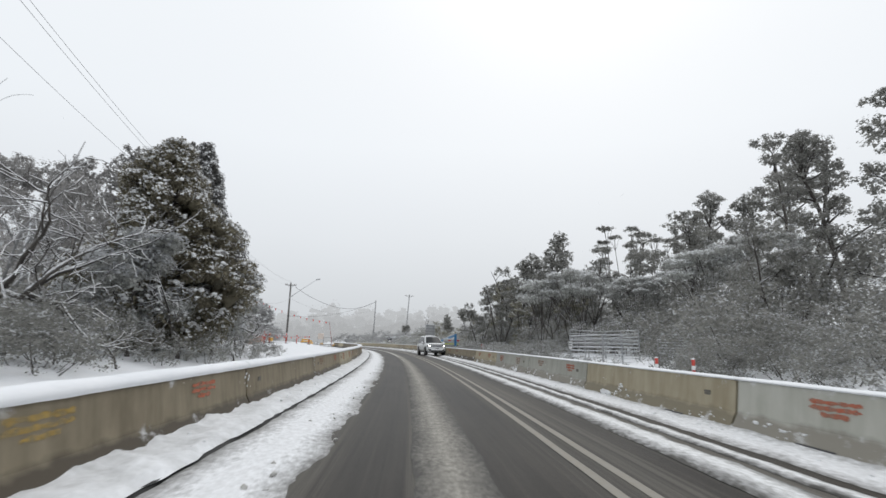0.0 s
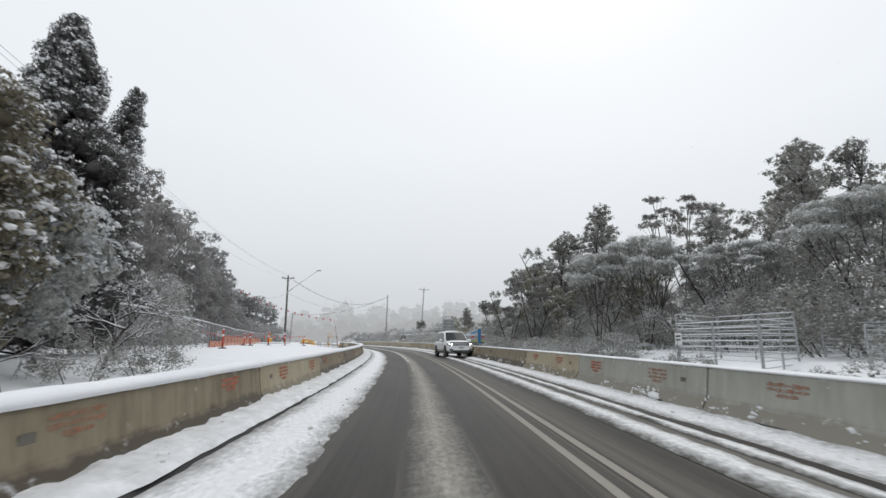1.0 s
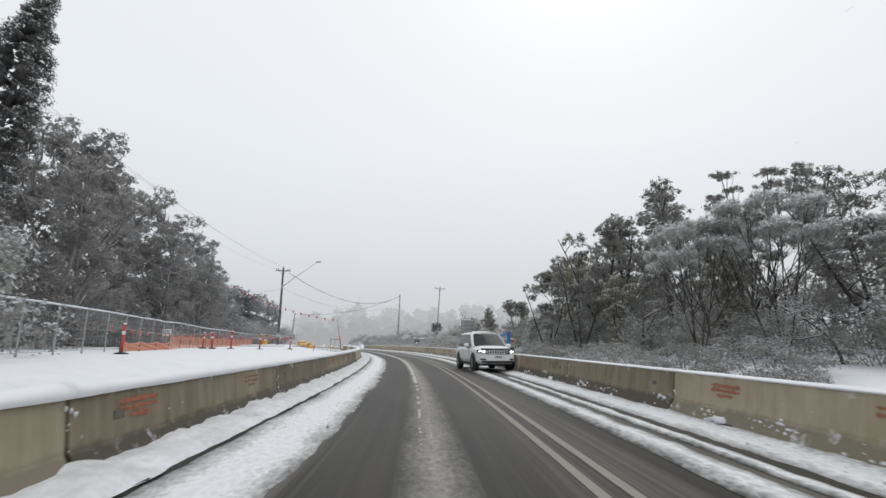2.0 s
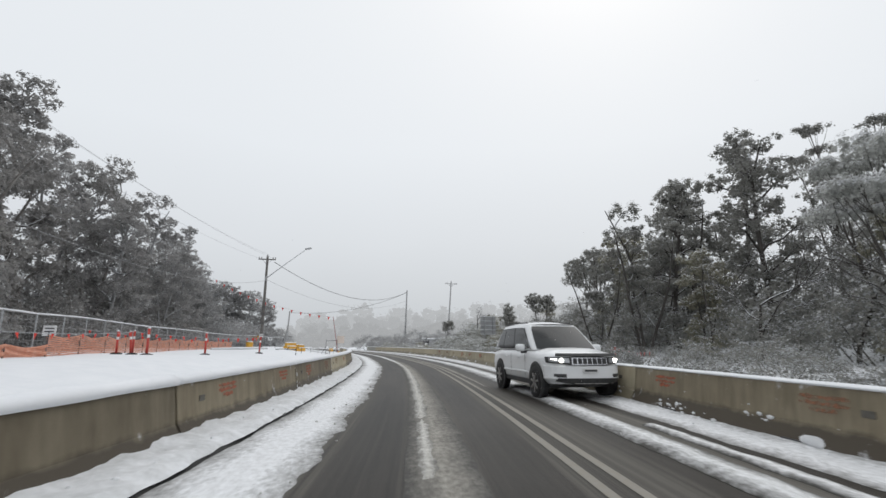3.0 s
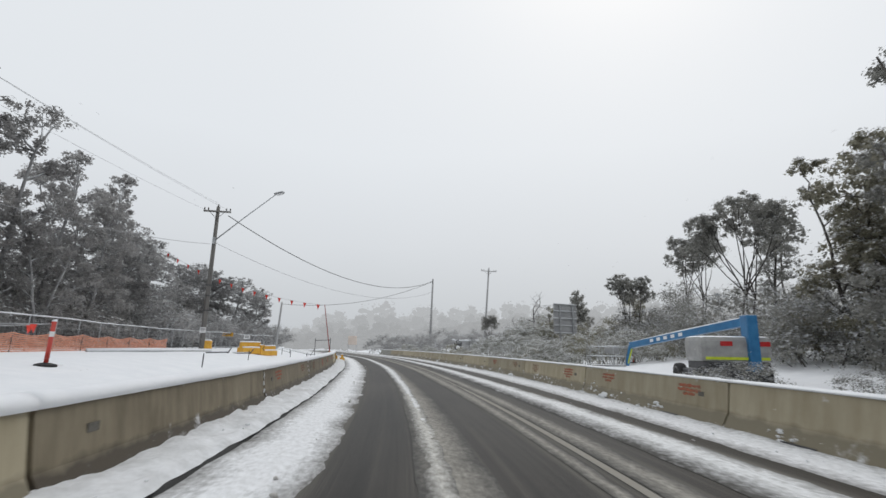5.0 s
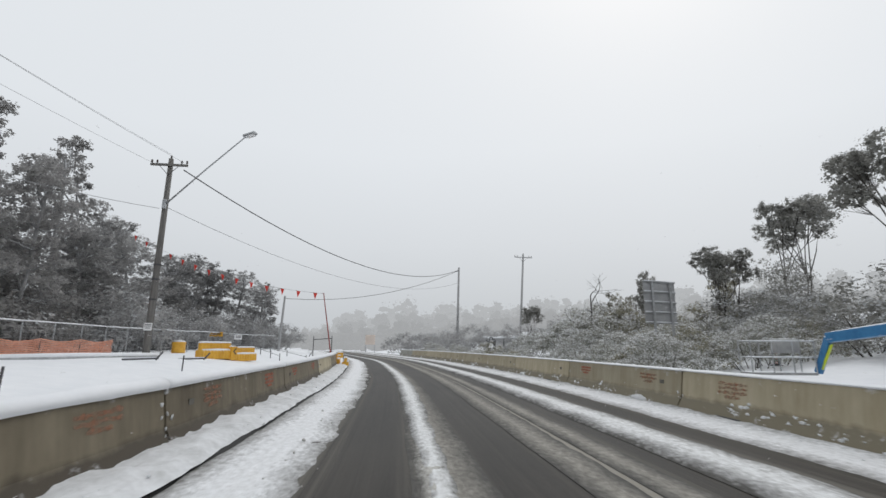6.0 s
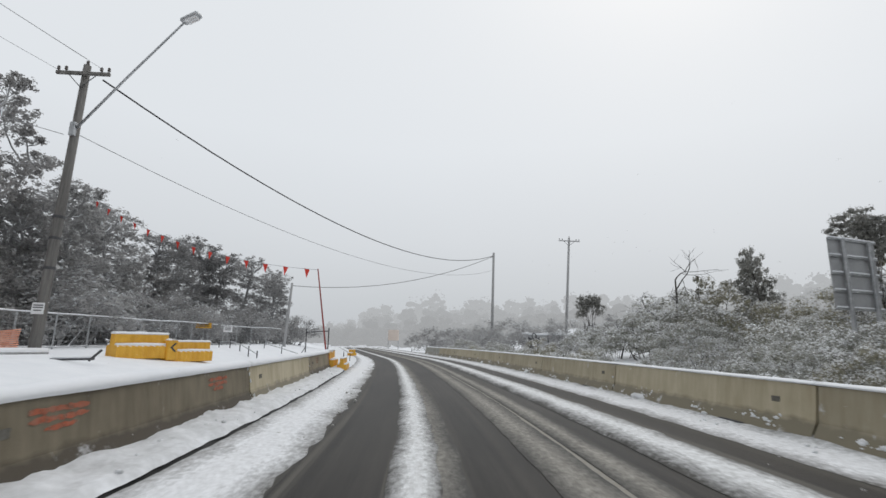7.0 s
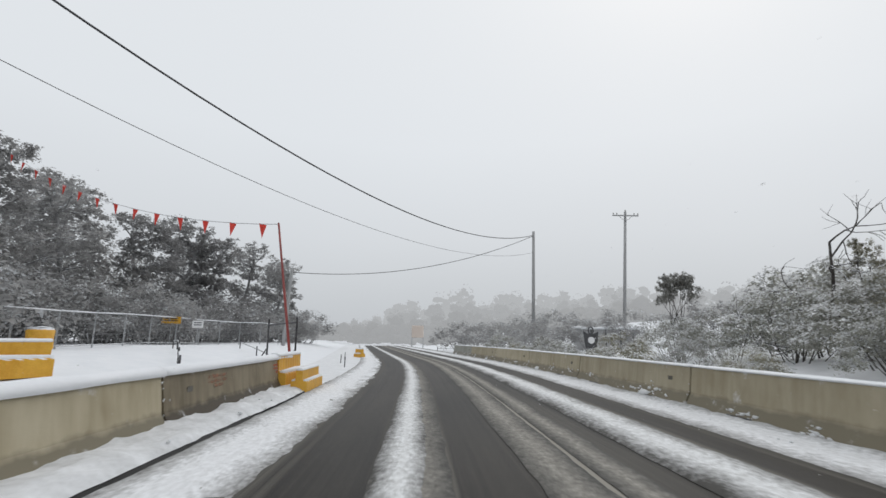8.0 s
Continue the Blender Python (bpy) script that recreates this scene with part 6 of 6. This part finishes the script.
def road_sign_back():
    a, b = Vector((1.96, 94.9, 0)), Vector((3.85, 96.0, 0))
    d = (b - a).length
    yaw = math.degrees(math.atan2(b.y - a.y, b.x - a.x))
    g = ground_z(2.9, 95.5)
    ob = thing("road_sign", "back of a tall grey aluminium road sign", "sign", "", pose(a.x, a.y, g, 0, 0, yaw))
    z0, z1 = 2.45 - g, 4.62 - g
    part("panel", Shape().box((d, 0.012, z1 - z0), (d / 2, 0.12, (z0 + z1) / 2), None, 0.005), SIGN_GREY, ob, "grey sign back")
    for x in (0.24 * d, 0.8 * d):
        part("post", Shape().tube([(x, 0, -0.3), (x, 0, z1 - 0.02)], 0.065, 10), STEEL, ob)
    for i in range(5):
        z = z0 + 0.04 + (z1 - z0 - 0.06) * i / 4
        part("stiffener", Shape().box((d, 0.06, 0.06), (d / 2, 0.085, z)), STEEL, ob)
        part("rail_snow", Shape().tube([(0.02, 0.07, z + 0.045), (d / 2, 0.07, z + 0.05), (d - 0.02, 0.07, z + 0.045)], 0.028, 6), SNOW, ob, "", False)


road_sign_back()
BLUE = snowed(surface("blue_lift_paint", (0.02, 0.13, 0.30), (0.045, 0.22, 0.44), 3, 0.4, 0, 0.04), 0.6)
GREY_PANEL = snowed(surface("grey_machine_panel", (0.26, 0.26, 0.26), (0.42, 0.42, 0.41), 3, 0.5, 0, 0.05), 0.6)
HIVIS = surface("yellow_green_strip", (0.5, 0.6, 0.03), (0.65, 0.75, 0.06), 6, 0.4, 0, 0)
RED_LENS = surface("red_lamp_lens", (0.4, 0.02, 0.02), (0.55, 0.05, 0.05), 9, 0.2, 0, 0)


def boom_lift():
    ob = thing("boom_lift", "blue and grey boom lift parked behind the barrier", "boom lift", "", pose(5.68, 77.6, ground_z(5.68, 77.6), 0, 0, 0))
    part("chassis", Shape().box((2.1, 3.0, 0.35), (0, 0.6, 0.5), None, 0.08), STEEL_DARK, ob)
    for sx in (-1, 1):
        for yy in (-0.5, 1.8):
            w = part("wheel", Shape().lathe([(0.30, -0.17), (0.42, -0.14), (0.44, 0), (0.42, 0.14), (0.30, 0.17)], 18, pose(sx * 1.0, yy, 0.43, 0, 90, 0)), RUBBER, ob)
            part("rim", Shape().lathe([(0.1, 0.10), (0.28, 0.175), (0.29, 0.16)], 14, pose(sx * 1.0, yy, 0.43, 0, 90 * sx, 0)), GREY_PANEL, w)
    part("turret", Shape().box((2.5, 1.5, 0.95), (0, -0.1, 1.42), None, 0.2), GREY_PANEL, ob, "rounded grey counterweight housing")
    part("reflective_strip", Shape().box((2.2, 0.02, 0.10), (0, -0.856, 1.1)), HIVIS, ob)
    part("lower_skirt", Shape().box((2.3, 1.4, 0.26), (0, -0.1, 0.85), None, 0.05), STEEL_DARK, ob)
    for x in (-0.35, 0.95):
        part("marker", Shape().box((0.42, 0.03, 0.17), (x, -0.862, 1.62), None, 0.01), RED_LENS, ob, "red warning marking")
    part("mast", Shape().box((0.38, 0.5, 2.0), (0.55, -0.75, 1.65), None, 0.04), BLUE, ob, "blue boom end behind the housing")
    a, b = Vector((0.52, -0.6, 2.42)), Vector((-1.1, 7.9, 1.6))
    q = (b - a).to_track_quat("Y", "Z").to_matrix().to_4x4()
    ln = (b - a).length
    part("boom", Shape().box((0.24, ln, 0.30), (0, ln / 2, 0), Matrix.Translation(a) @ q, 0.03), BLUE, ob, "long blue telescopic boom")
    part("boom_snow", Shape().tube([a + Vector((0, 0.2, 0.12)), a.lerp(b, 0.5) + Vector((0, 0, 0.15)), b + Vector((0, -0.2, 0.12))], 0.07, 7), SNOW, ob, "", False)
    for i in range(5):
        c = a.lerp(b, 0.45 + i * 0.07)
        part("logo_shape", Shape().box((0.01, 0.3, 0.15), (0, 0, 0), Matrix.Translation(c + Vector((-0.125, 0, 0))) @ q, 0.003), WHITE_BAND, ob)
    part("jib", Shape().tube([b, b + Vector((-0.12, 0.5, -1.05))], 0.12, 8), BLUE, ob)
    part("jib_strip", Shape().tube([b + Vector((0.0, -0.1, -0.2)), b + Vector((-0.1, 0.35, -0.95))], 0.04, 6), HIVIS, ob)
    c = b + Vector((-1.15, 0.8, -1.15))
    bk = part("basket", Shape().box((1.9, 0.85, 0.08), (c.x, c.y, c.z + 0.05), None, 0.02), GREY_PANEL, ob)
    for x in (-0.93, -0.3, 0.3, 0.93):
        for y in (-0.4, 0.4):
            part("stanchion", Shape().tube([(c.x + x, c.y + y, c.z + 0.05), (c.x + x, c.y + y, c.z + 1.05)], 0.022, 6), STEEL, bk)
    for z in (0.55, 1.05):
        part("guard_rail", Shape().tube([(c.x - 0.93, c.y - 0.4, c.z + z), (c.x + 0.93, c.y - 0.4, c.z + z), (c.x + 0.93, c.y + 0.4, c.z + z), (c.x - 0.93, c.y + 0.4, c.z + z), (c.x - 0.93, c.y - 0.4, c.z + z)], 0.024, 6), STEEL, bk)
    part("control_box", Shape().box((0.75, 0.35, 0.45), (c.x + 0.35, c.y + 0.1, c.z + 0.9), None, 0.05), GREY_PANEL, bk, "snow-topped control console")


boom_lift()


def gate_sculpture():
    """A dark tapered board with a pale disc and a ring on top."""
    ob = thing("welcome_board", "dark tapered board with pale disc and ring", "sign", "", pose(-6.75, 129.8, ground_z(-6.75, 129.8), 0, 0, 12))
    out = [(-0.42, 0.0), (-0.6, 1.65), (-0.3, 1.5), (0.0, 1.42), (0.3, 1.5), (0.6, 1.65), (0.42, 0.0)]
    v = [(x, -0.05, z) for x, z in out] + [(x, 0.05, z) for x, z in out]
    n = len(out)
    f = [tuple(range(n)), tuple(range(n, 2 * n))[::-1]] + [(i, i + n, (i + 1) % n + n, (i + 1) % n) for i in range(n)]
    part("board", Shape().add(v, f), STEEL_DARK, ob, "dark board")
    part("disc", Shape().lathe([(0.05, 0.0), (0.27, 0.0), (0.27, 0.02)], 20, pose(0, -0.075, 0.95, 90, 0, 0)), WHITE_BAND, ob, "pale disc")
    ring = [(0.2 * math.cos(i * math.pi / 8), 0, 1.72 + 0.27 * math.sin(i * math.pi / 8)) for i in range(17)]
    part("ring", Shape().tube(ring, 0.05, 7, False), STEEL_DARK, ob)


gate_sculpture()
SHED_WALL = surface("pale_shed_cladding", (0.42, 0.42, 0.42), (0.55, 0.55, 0.55), 2, 0.8, 0, 0.1)
sh = thing("shed", "low pale shed with snow-covered roof", "shed", "", pose(-5.2, 136.0, ground_z(-5.2, 136), 0, 0, 14))
part("wall", Shape().box((5.0, 3.0, 1.9), (0, 0, 0.9), None, 0.02), SHED_WALL, sh)
part("roof", Shape().box((5.4, 3.4, 0.16), (0, 0, 1.95), pose(0, 0, 0, 4, 0, 0), 0.04), SNOW, sh)
for x in (-1.7, -0.4, 0.9, 2.0):
    part("batten", Shape().box((0.08, 0.05, 1.8), (x, -1.53, 0.9)), STEEL_DARK, sh)
# orange washed out towards the sky tone, as haze would
PALE_ORANGE = surface("hazed_orange_board", (0.68, 0.58, 0.51), (0.74, 0.64, 0.57), 3, 0.7, 0, 0)
vm = thing("warning_board", "tall orange roadwork warning board, paled for haze", "sign", "", pose(-30.3, 160.4, ground_z(-30.3, 160.4), 0, 0, 15) @ Matrix.Scale(1.4, 4))
part("panel", Shape().box((1.3, 0.12, 1.3), (0, 0, 1.75), None, 0.05), PALE_ORANGE, vm)
for x in (-0.6, 0.6):
    part("leg", Shape().tube([(x, 0, -0.1), (x, 0, 1.6)], 0.05, 8), STEEL, vm)

# ---- the oncoming car ----
CAR_WHITE = surface("white_car_paint", (0.78, 0.79, 0.80), (0.84, 0.85, 0.86), 2.0, 0.22, 0, 0.0, 60, (0.3, 0.7), 0.05)
CAR_GLASS = surface("dark_car_glass", (0.012, 0.014, 0.015), (0.02, 0.023, 0.025), 2, 0.08, 0, 0.0, 30, (0.3, 0.7), 0.04, None, 0.28)
LAMP_CLEAR = surface("clear_lamp_lens", (0.3, 0.31, 0.32), (0.55, 0.56, 0.57), 14, 0.12, 0.3, 0.0)
CAR_BLACK = surface("black_car_plastic", (0.02, 0.02, 0.021), (0.05, 0.05, 0.05), 8, 0.6, 0, 0.05)
CHROME = surface("bright_chrome", (0.6, 0.6, 0.62), (0.75, 0.75, 0.77), 8, 0.15, 1.0, 0.0)
ALLOY = surface("dirty_alloy", (0.22, 0.21, 0.2), (0.45, 0.44, 0.43), 12, 0.4, 0.8, 0.0)
LAMP_ON = bpy.data.materials.new("headlamp_glow")
LAMP_ON.use_nodes = True
lp = LAMP_ON.node_tree.nodes["Principled BSDF"]
lp.inputs["Base Color"].default_value = (0.9, 0.9, 0.88, 1)
lp.inputs["Emission Color"].default_value = (1.0, 0.98, 0.92, 1)
lp.inputs["Emission Strength"].default_value = 6.0


def lerp_table(tab, y):
    for (y0, *a), (y1, *b) in zip(tab, tab[1:]):
        if y <= y1:
            u = max(0.0, (y - y0) / (y1 - y0))
            u = u * u * (3 - 2 * u)
            return [p + (q - p) * u for p, q in zip(a, b)]
    return list(tab[-1][1:])


def nose_y(x, front=2.42):
    """How far forward the rounded nose reaches, x metres off the middle."""
    return front + 0.01 - 0.50 * (abs(x) / 0.95) ** 4.8


def nose_bar(x0, x1, z0, z1, proud, depth, n=10, lean=0.0, taper=0.0):
    """A strip of the front end that follows the rounded nose."""
    s = Shape()
    v, f = [], []
    for i in range(n + 1):
        x = x0 + (x1 - x0) * i / n
        c = taper * (i / n) * (z1 - z0)
        y = nose_y(x) + proud
        for yy, zz in ((y - 0.012, z0 + c), (y, z0 + 0.012 + c), (y - lean, z1 - 0.012), (y - lean - 0.012, z1), (y - depth, z1), (y - depth, z0 + c)):
            v.append((x, yy, zz))
    for i in range(n):
        for k in range(6):
            k2 = (k + 1) % 6
            f.append((i * 6 + k, i * 6 + k2, (i + 1) * 6 + k2, (i + 1) * 6 + k))
    f.append(tuple(range(6))[::-1])
    f.append(tuple(n * 6 + k for k in range(6)))
    return s.add(v, f)


def oncoming_car():
    ob = thing("car", "white four-wheel-drive car with lit headlamps and muddy wheels", "car", "", pose(0, 0, 0))
    # y, half width at waist, top z at centre, shoulder z, sill z
    tab = [(-2.42, 0.74, 0.98, 0.90, 0.50), (-2.30, 0.90, 1.12, 1.04, 0.40), (-1.4, 0.955, 1.20, 1.13, 0.36), (0.9, 0.955, 1.20, 1.12, 0.36), (1.25, 0.95, 1.21, 1.09, 0.36), (1.7, 0.94, 1.185, 1.06, 0.37), (2.05, 0.88, 1.13, 1.02, 0.38), (2.25, 0.76, 1.09, 0.99, 0.40), (2.36, 0.60, 1.04, 0.95, 0.44), (2.41, 0.42, 1.00, 0.92, 0.48)]
    v, f = [], []
    ys = [-2.42 + 4.83 * i / 56 for i in range(57)]
    for y in ys:
        w, top, sh_, sill = lerp_table(tab, y)
        half = [(0.0, sill - 0.02), (w * 0.86, sill), (w * 0.97, sill + 0.10), (w * 0.985, sill + 0.22), (w * 1.0, sill + 0.36), (w * 0.985, sh_ - 0.14), (w * 0.96, sh_ - 0.04), (w * 0.87, sh_ + 0.035), (w * 0.55, top - 0.014), (0.0, top)]
        v += [(x, y, z) for x, z in half] + [(-x, y, z) for x, z in half[-2:0:-1]]
    k = 18
    for j in range(56):
        for i in range(k):
            i2 = (i + 1) % k
            f.append((j * k + i, j * k + i2, (j + 1) * k + i2, (j + 1) * k + i))
    f.append(tuple(range(k)))
    f.append(tuple(56 * k + i for i in range(k))[::-1])
    part("body", Shape().add(v, f), CAR_WHITE, ob, "", False)
    # greenhouse

    def cab(u, vv, side, out=0.0):
        """u from rear to front, vv from waist to roof."""
        z = 1.15 + 0.655 * vv
        w = 0.89 - 0.17 * vv ** 1.25 - 0.05 * smooth(0.85, 1.0, vv) - 0.05 * smooth(0.9, 1.0, u) - 0.07 * smooth(0.12, 0.0, u)
        y0, y1 = -2.26 + 0.34 * vv ** 1.2, 1.20 - 0.86 * vv
        return Vector((side * (w + out), y0 + (y1 - y0) * u, z + 0.03 * math.sin(math.pi * u) * vv))
    v, f = [], []
    nu, nv = 24, 8
    for j in range(nv + 1):
        vv = j / nv
        v += [cab(i / nu, vv, 1) for i in range(nu + 1)] + [cab(i / nu, vv, -1) for i in range(nu, -1, -1)]
    k = 2 * (nu + 1)
    for j in range(nv):
        for i in range(k):
            i2 = (i + 1) % k
            f.append((j * k + i, j * k + i2, (j + 1) * k + i2, (j + 1) * k + i))
    part("cabin", Shape().add(v, f), CAR_WHITE, ob, "", False)
    v, f = [], []
    m_ = 10
    for i in range(nu + 1):
        for j in range(m_ + 1):
            t = -1 + 2 * j / m_
            e = cab(i / nu, 1.0, 1)
            v.append((e.x * t, e.y, e.z + 0.085 * (1 - abs(t) ** 2.4) * min(1.0, 0.35 + 3.0 * min(i / nu, 1 - i / nu))))
    for i in range(nu):
        for j in range(m_):
            f.append((i * (m_ + 1) + j, i * (m_ + 1) + j + 1, (i + 1) * (m_ + 1) + j + 1, (i + 1) * (m_ + 1) + j))
    part("roof", Shape().add(v, f), CAR_WHITE, ob, "", False)

    def side_pane(side, u0, u1, v0, v1, t0, t1, out):
        """A pane that follows the curved cabin side."""
        q, g = [], []
        a_, b_ = 6, 6
        for j in range(b_ + 1):
            vv = v0 + (v1 - v0) * j / b_
            lo, hi = u0 + (t0 - u0) * j / b_, u1 + (t1 - u1) * j / b_
            for i in range(a_ + 1):
                q.append(cab(lo + (hi - lo) * i / a_, vv, side, out))
        for j in range(b_):
            for i in range(a_):
                g.append((j * (a_ + 1) + i, j * (a_ + 1) + i + 1, (j + 1) * (a_ + 1) + i + 1, (j + 1) * (a_ + 1) + i))
        return Shape().add(q, g)
    for side in (1, -1):
        for u0, u1, t0, t1 in ((0.06, 0.285, 0.11, 0.28), (0.295, 0.585, 0.29, 0.59), (0.597, 0.93, 0.602, 0.90)):
            part("window", side_pane(side, u0, u1, 0.06, 0.84, t0, t1, 0.012), CAR_GLASS, ob, "dark side glass", False)
        part("window_surround", side_pane(side, 0.05, 0.945, 0.03, 0.87, 0.10, 0.915, 0.006), CAR_BLACK, ob, "black window surround", False)
        part("mirror", Shape().box((0.25, 0.16, 0.19), (side * 1.07, 0.72, 1.20), pose(0, 0, 0), 0.07), CAR_WHITE, ob, "white door mirror", False)
        part("mirror_foot", Shape().box((0.18, 0.09, 0.06), (side * 0.96, 0.72, 1.09), None, 0.02), CAR_BLACK, ob)
        for yy in (-0.85, 0.25):
            part("door_handle", Shape().box((0.03, 0.20, 0.03), (side * 0.955, yy, 0.96), None, 0.012), CAR_WHITE, ob)
        part("side_moulding", Shape().box((0.03, 2.0, 0.05), (side * 0.952, -0.05, 0.60), None, 0.012), CAR_WHITE, ob)
        part("side_sill", Shape().box((0.06, 2.1, 0.12), (side * 0.885, 0.02, 0.37), None, 0.03), CAR_BLACK, ob)
        for yy in (-0.40, 0.74):
            part("door_seam", Shape().box((0.006, 0.008, 0.52), (side * 0.953, yy, 0.78)), STEEL_DARK, ob)
        part("roof_rail", Shape().tube([(side * 0.60, -1.75, 1.84), (side * 0.62, -0.8, 1.895), (side * 0.62, 0.1, 1.87)], 0.018, 6), CAR_BLACK, ob)
        for yy in (-1.42, 1.47):
            part("wheel_arch", Shape().lathe([(0.30, -0.06), (0.455, -0.05), (0.46, 0.0), (0.40, 0.012)], 26, pose(side * 0.956, yy, 0.42, 0, 90 * side, 0)), CAR_BLACK, ob, "black wheel arch")
            wh = part("wheel", Shape().lathe([(0.25, -0.13), (0.36, -0.12), (0.385, -0.07), (0.388, 0.07), (0.36, 0.115), (0.26, 0.12)], 28, pose(side * 0.862, yy, 0.388, 0, 90 * side, 0)), RUBBER, ob, "muddy tyre", False)
            part("rim", Shape().lathe([(0.05, 0.10), (0.20, 0.085), (0.255, 0.122), (0.262, 0.10)], 24, pose(side * 0.865, yy, 0.388, 0, 90 * side, 0)), STEEL_DARK, wh)
            for q in range(7):
                part("spoke", Shape().box((0.2, 0.05, 0.03), (0.13, 0, 0.122), pose(side * 0.865, yy, 0.388, 0, 90 * side, 0) @ pose(0, 0, 0, 0, 0, q * 360 / 7), 0.01), ALLOY, wh)
        # front lights
        part("headlamp_bezel", nose_bar(side * 0.45, side * 0.88, 0.84, 1.00, 0.012, 0.2, 10, 0.03, 0.15), CAR_BLACK, ob)
        part("headlamp_lens", nose_bar(side * 0.49, side * 0.87, 0.862, 0.985, 0.018, 0.1, 8, 0.02, 0.15), LAMP_CLEAR, ob, "clear headlamp lens")
        part("headlamp", Shape().lathe([(0.01, 0.0), (0.045, 0.004), (0.052, -0.02), (0.04, -0.06)], 16, pose(side * 0.66, nose_y(0.66) + 0.032, 0.925, -90, 0, 0)), LAMP_ON, ob, "bright lit headlamp", False)
        part("daylight_strip", nose_bar(side * 0.74, side * 0.84, 0.935, 0.958, 0.024, 0.05, 4, 0.01, 0.1), LAMP_ON, ob, "lit side lamp strip")
        part("fog_recess", nose_bar(side * 0.57, side * 0.80, 0.535, 0.625, 0.031, 0.1, 6, 0.0, 0.3), STEEL_DARK, ob, "dark fog lamp recess")
        part("fog_lamp", nose_bar(side * 0.62, side * 0.76, 0.545, 0.60, 0.034, 0.1, 6), CAR_BLACK, ob)
    e = Vector((0, 0.014, 0.010))
    v, f = [], []
    for j in range(13):
        t = -1 + 2 * j / 12
        for r_ in range(7):
            q = cab(1, 0.03 + 0.90 * r_ / 6, 1)
            v.append(Vector((q.x * t * 0.94, q.y + 0.10 * (1 - t * t), q.z)) + e)
    part("windscreen", Shape().add(v, [(7 * j + r_, 7 * j + 7 + r_, 7 * j + 8 + r_, 7 * j + 1 + r_) for j in range(12) for r_ in range(6)]), CAR_GLASS, ob, "dark wet windscreen", False)
    part("wiper", Shape().tube([(-0.5, 1.27, 1.16), (0.1, 1.25, 1.22)], 0.012, 5), CAR_BLACK, ob)
    part("bonnet_guard", nose_bar(-0.74, 0.74, 1.015, 1.085, 0.02, 0.10, 16, 0.05), CAR_BLACK, ob, "black bonnet stone guard")
    gr = part("grille", nose_bar(-0.43, 0.43, 0.82, 1.00, 0.02, 0.08, 12, 0.03), CHROME, ob)
    for i in range(7):
        x = -0.36 + i * 0.12
        part("grille_slot", nose_bar(x - 0.042, x + 0.042, 0.845, 0.975, 0.032, 0.03, 2, 0.02), CAR_BLACK, gr)
    part("bumper", nose_bar(-0.93, 0.93, 0.50, 0.80, 0.03, 0.24, 20, 0.03), CAR_WHITE, ob)
    for side in (1, -1):
        part("lower_bumper", nose_bar(side * 0.001, side * 0.74, 0.34, 0.53, 0.036, 0.22, 10, -0.02, 0.55), CAR_BLACK, ob, "black lower bumper")
    part("skid_strip", nose_bar(-0.40, 0.40, 0.405, 0.422, 0.06, 0.04, 8), ALLOY, ob)
    pl = part("number_plate", Shape().box((0.38, 0.02, 0.10), (0, 2.462, 0.70), None, 0.004), WHITE_BAND, ob, "plain number plate")
    part("text_bar", Shape().box((0.30, 0.006, 0.045), (0, 2.474, 0.70)), STEEL_DARK, pl)
    part("underbody", Shape().box((1.5, 4.0, 0.16), (0, -0.15, 0.36), None, 0.04), CAR_BLACK, ob)
    return ob


car = oncoming_car()
car.matrix_world = pose(1.6, 50.0, 0.0, 0, 0, 180 + 12) @ Matrix.Scale(1.02, 4)

# ---- falling snow over the road ----


def snowfall():
    rng = np.random.default_rng(17)
    pos, sz = [], []
    # fine flakes in the air over the road
    n = 7000
    y, o = rng.uniform(4, 125, n), rng.uniform(2.2, 9, n) * rng.choice((-1, 1), n)
    pos.append(np.array([road_at(a, b, c) for a, b, c in zip(y, o, rng.uniform(0.15, 3.4, n))]))
    sz.append(rng.uniform(0.010, 0.021, n))
    pos, sz = np.concatenate(pos), np.concatenate(sz)[:, None]
    a = unit(rng.normal(size=(len(pos), 3)))
    b = unit(np.cross(a, rng.normal(size=(len(pos), 3))))
    v = np.stack([pos + a * sz * 0.577, pos - a * sz * 0.289 + b * sz * 0.5, pos - a * sz * 0.289 - b * sz * 0.5], 1).reshape(-1, 3)
    me = bpy.data.meshes.new("snowfall")
    me.vertices.add(len(v))
    me.vertices.foreach_set("co", v.ravel())
    me.loops.add(len(v))
    me.loops.foreach_set("vertex_index", np.arange(len(v)))
    me.polygons.add(len(pos))
    me.polygons.foreach_set("loop_start", np.arange(0, len(v), 3))
    me.update(calc_edges=True)
    me.materials.append(FLAKE)
    tagged(new("snowfall", me), "falling snow thick in the air", "snowfall", "", "stuff")


snowfall()
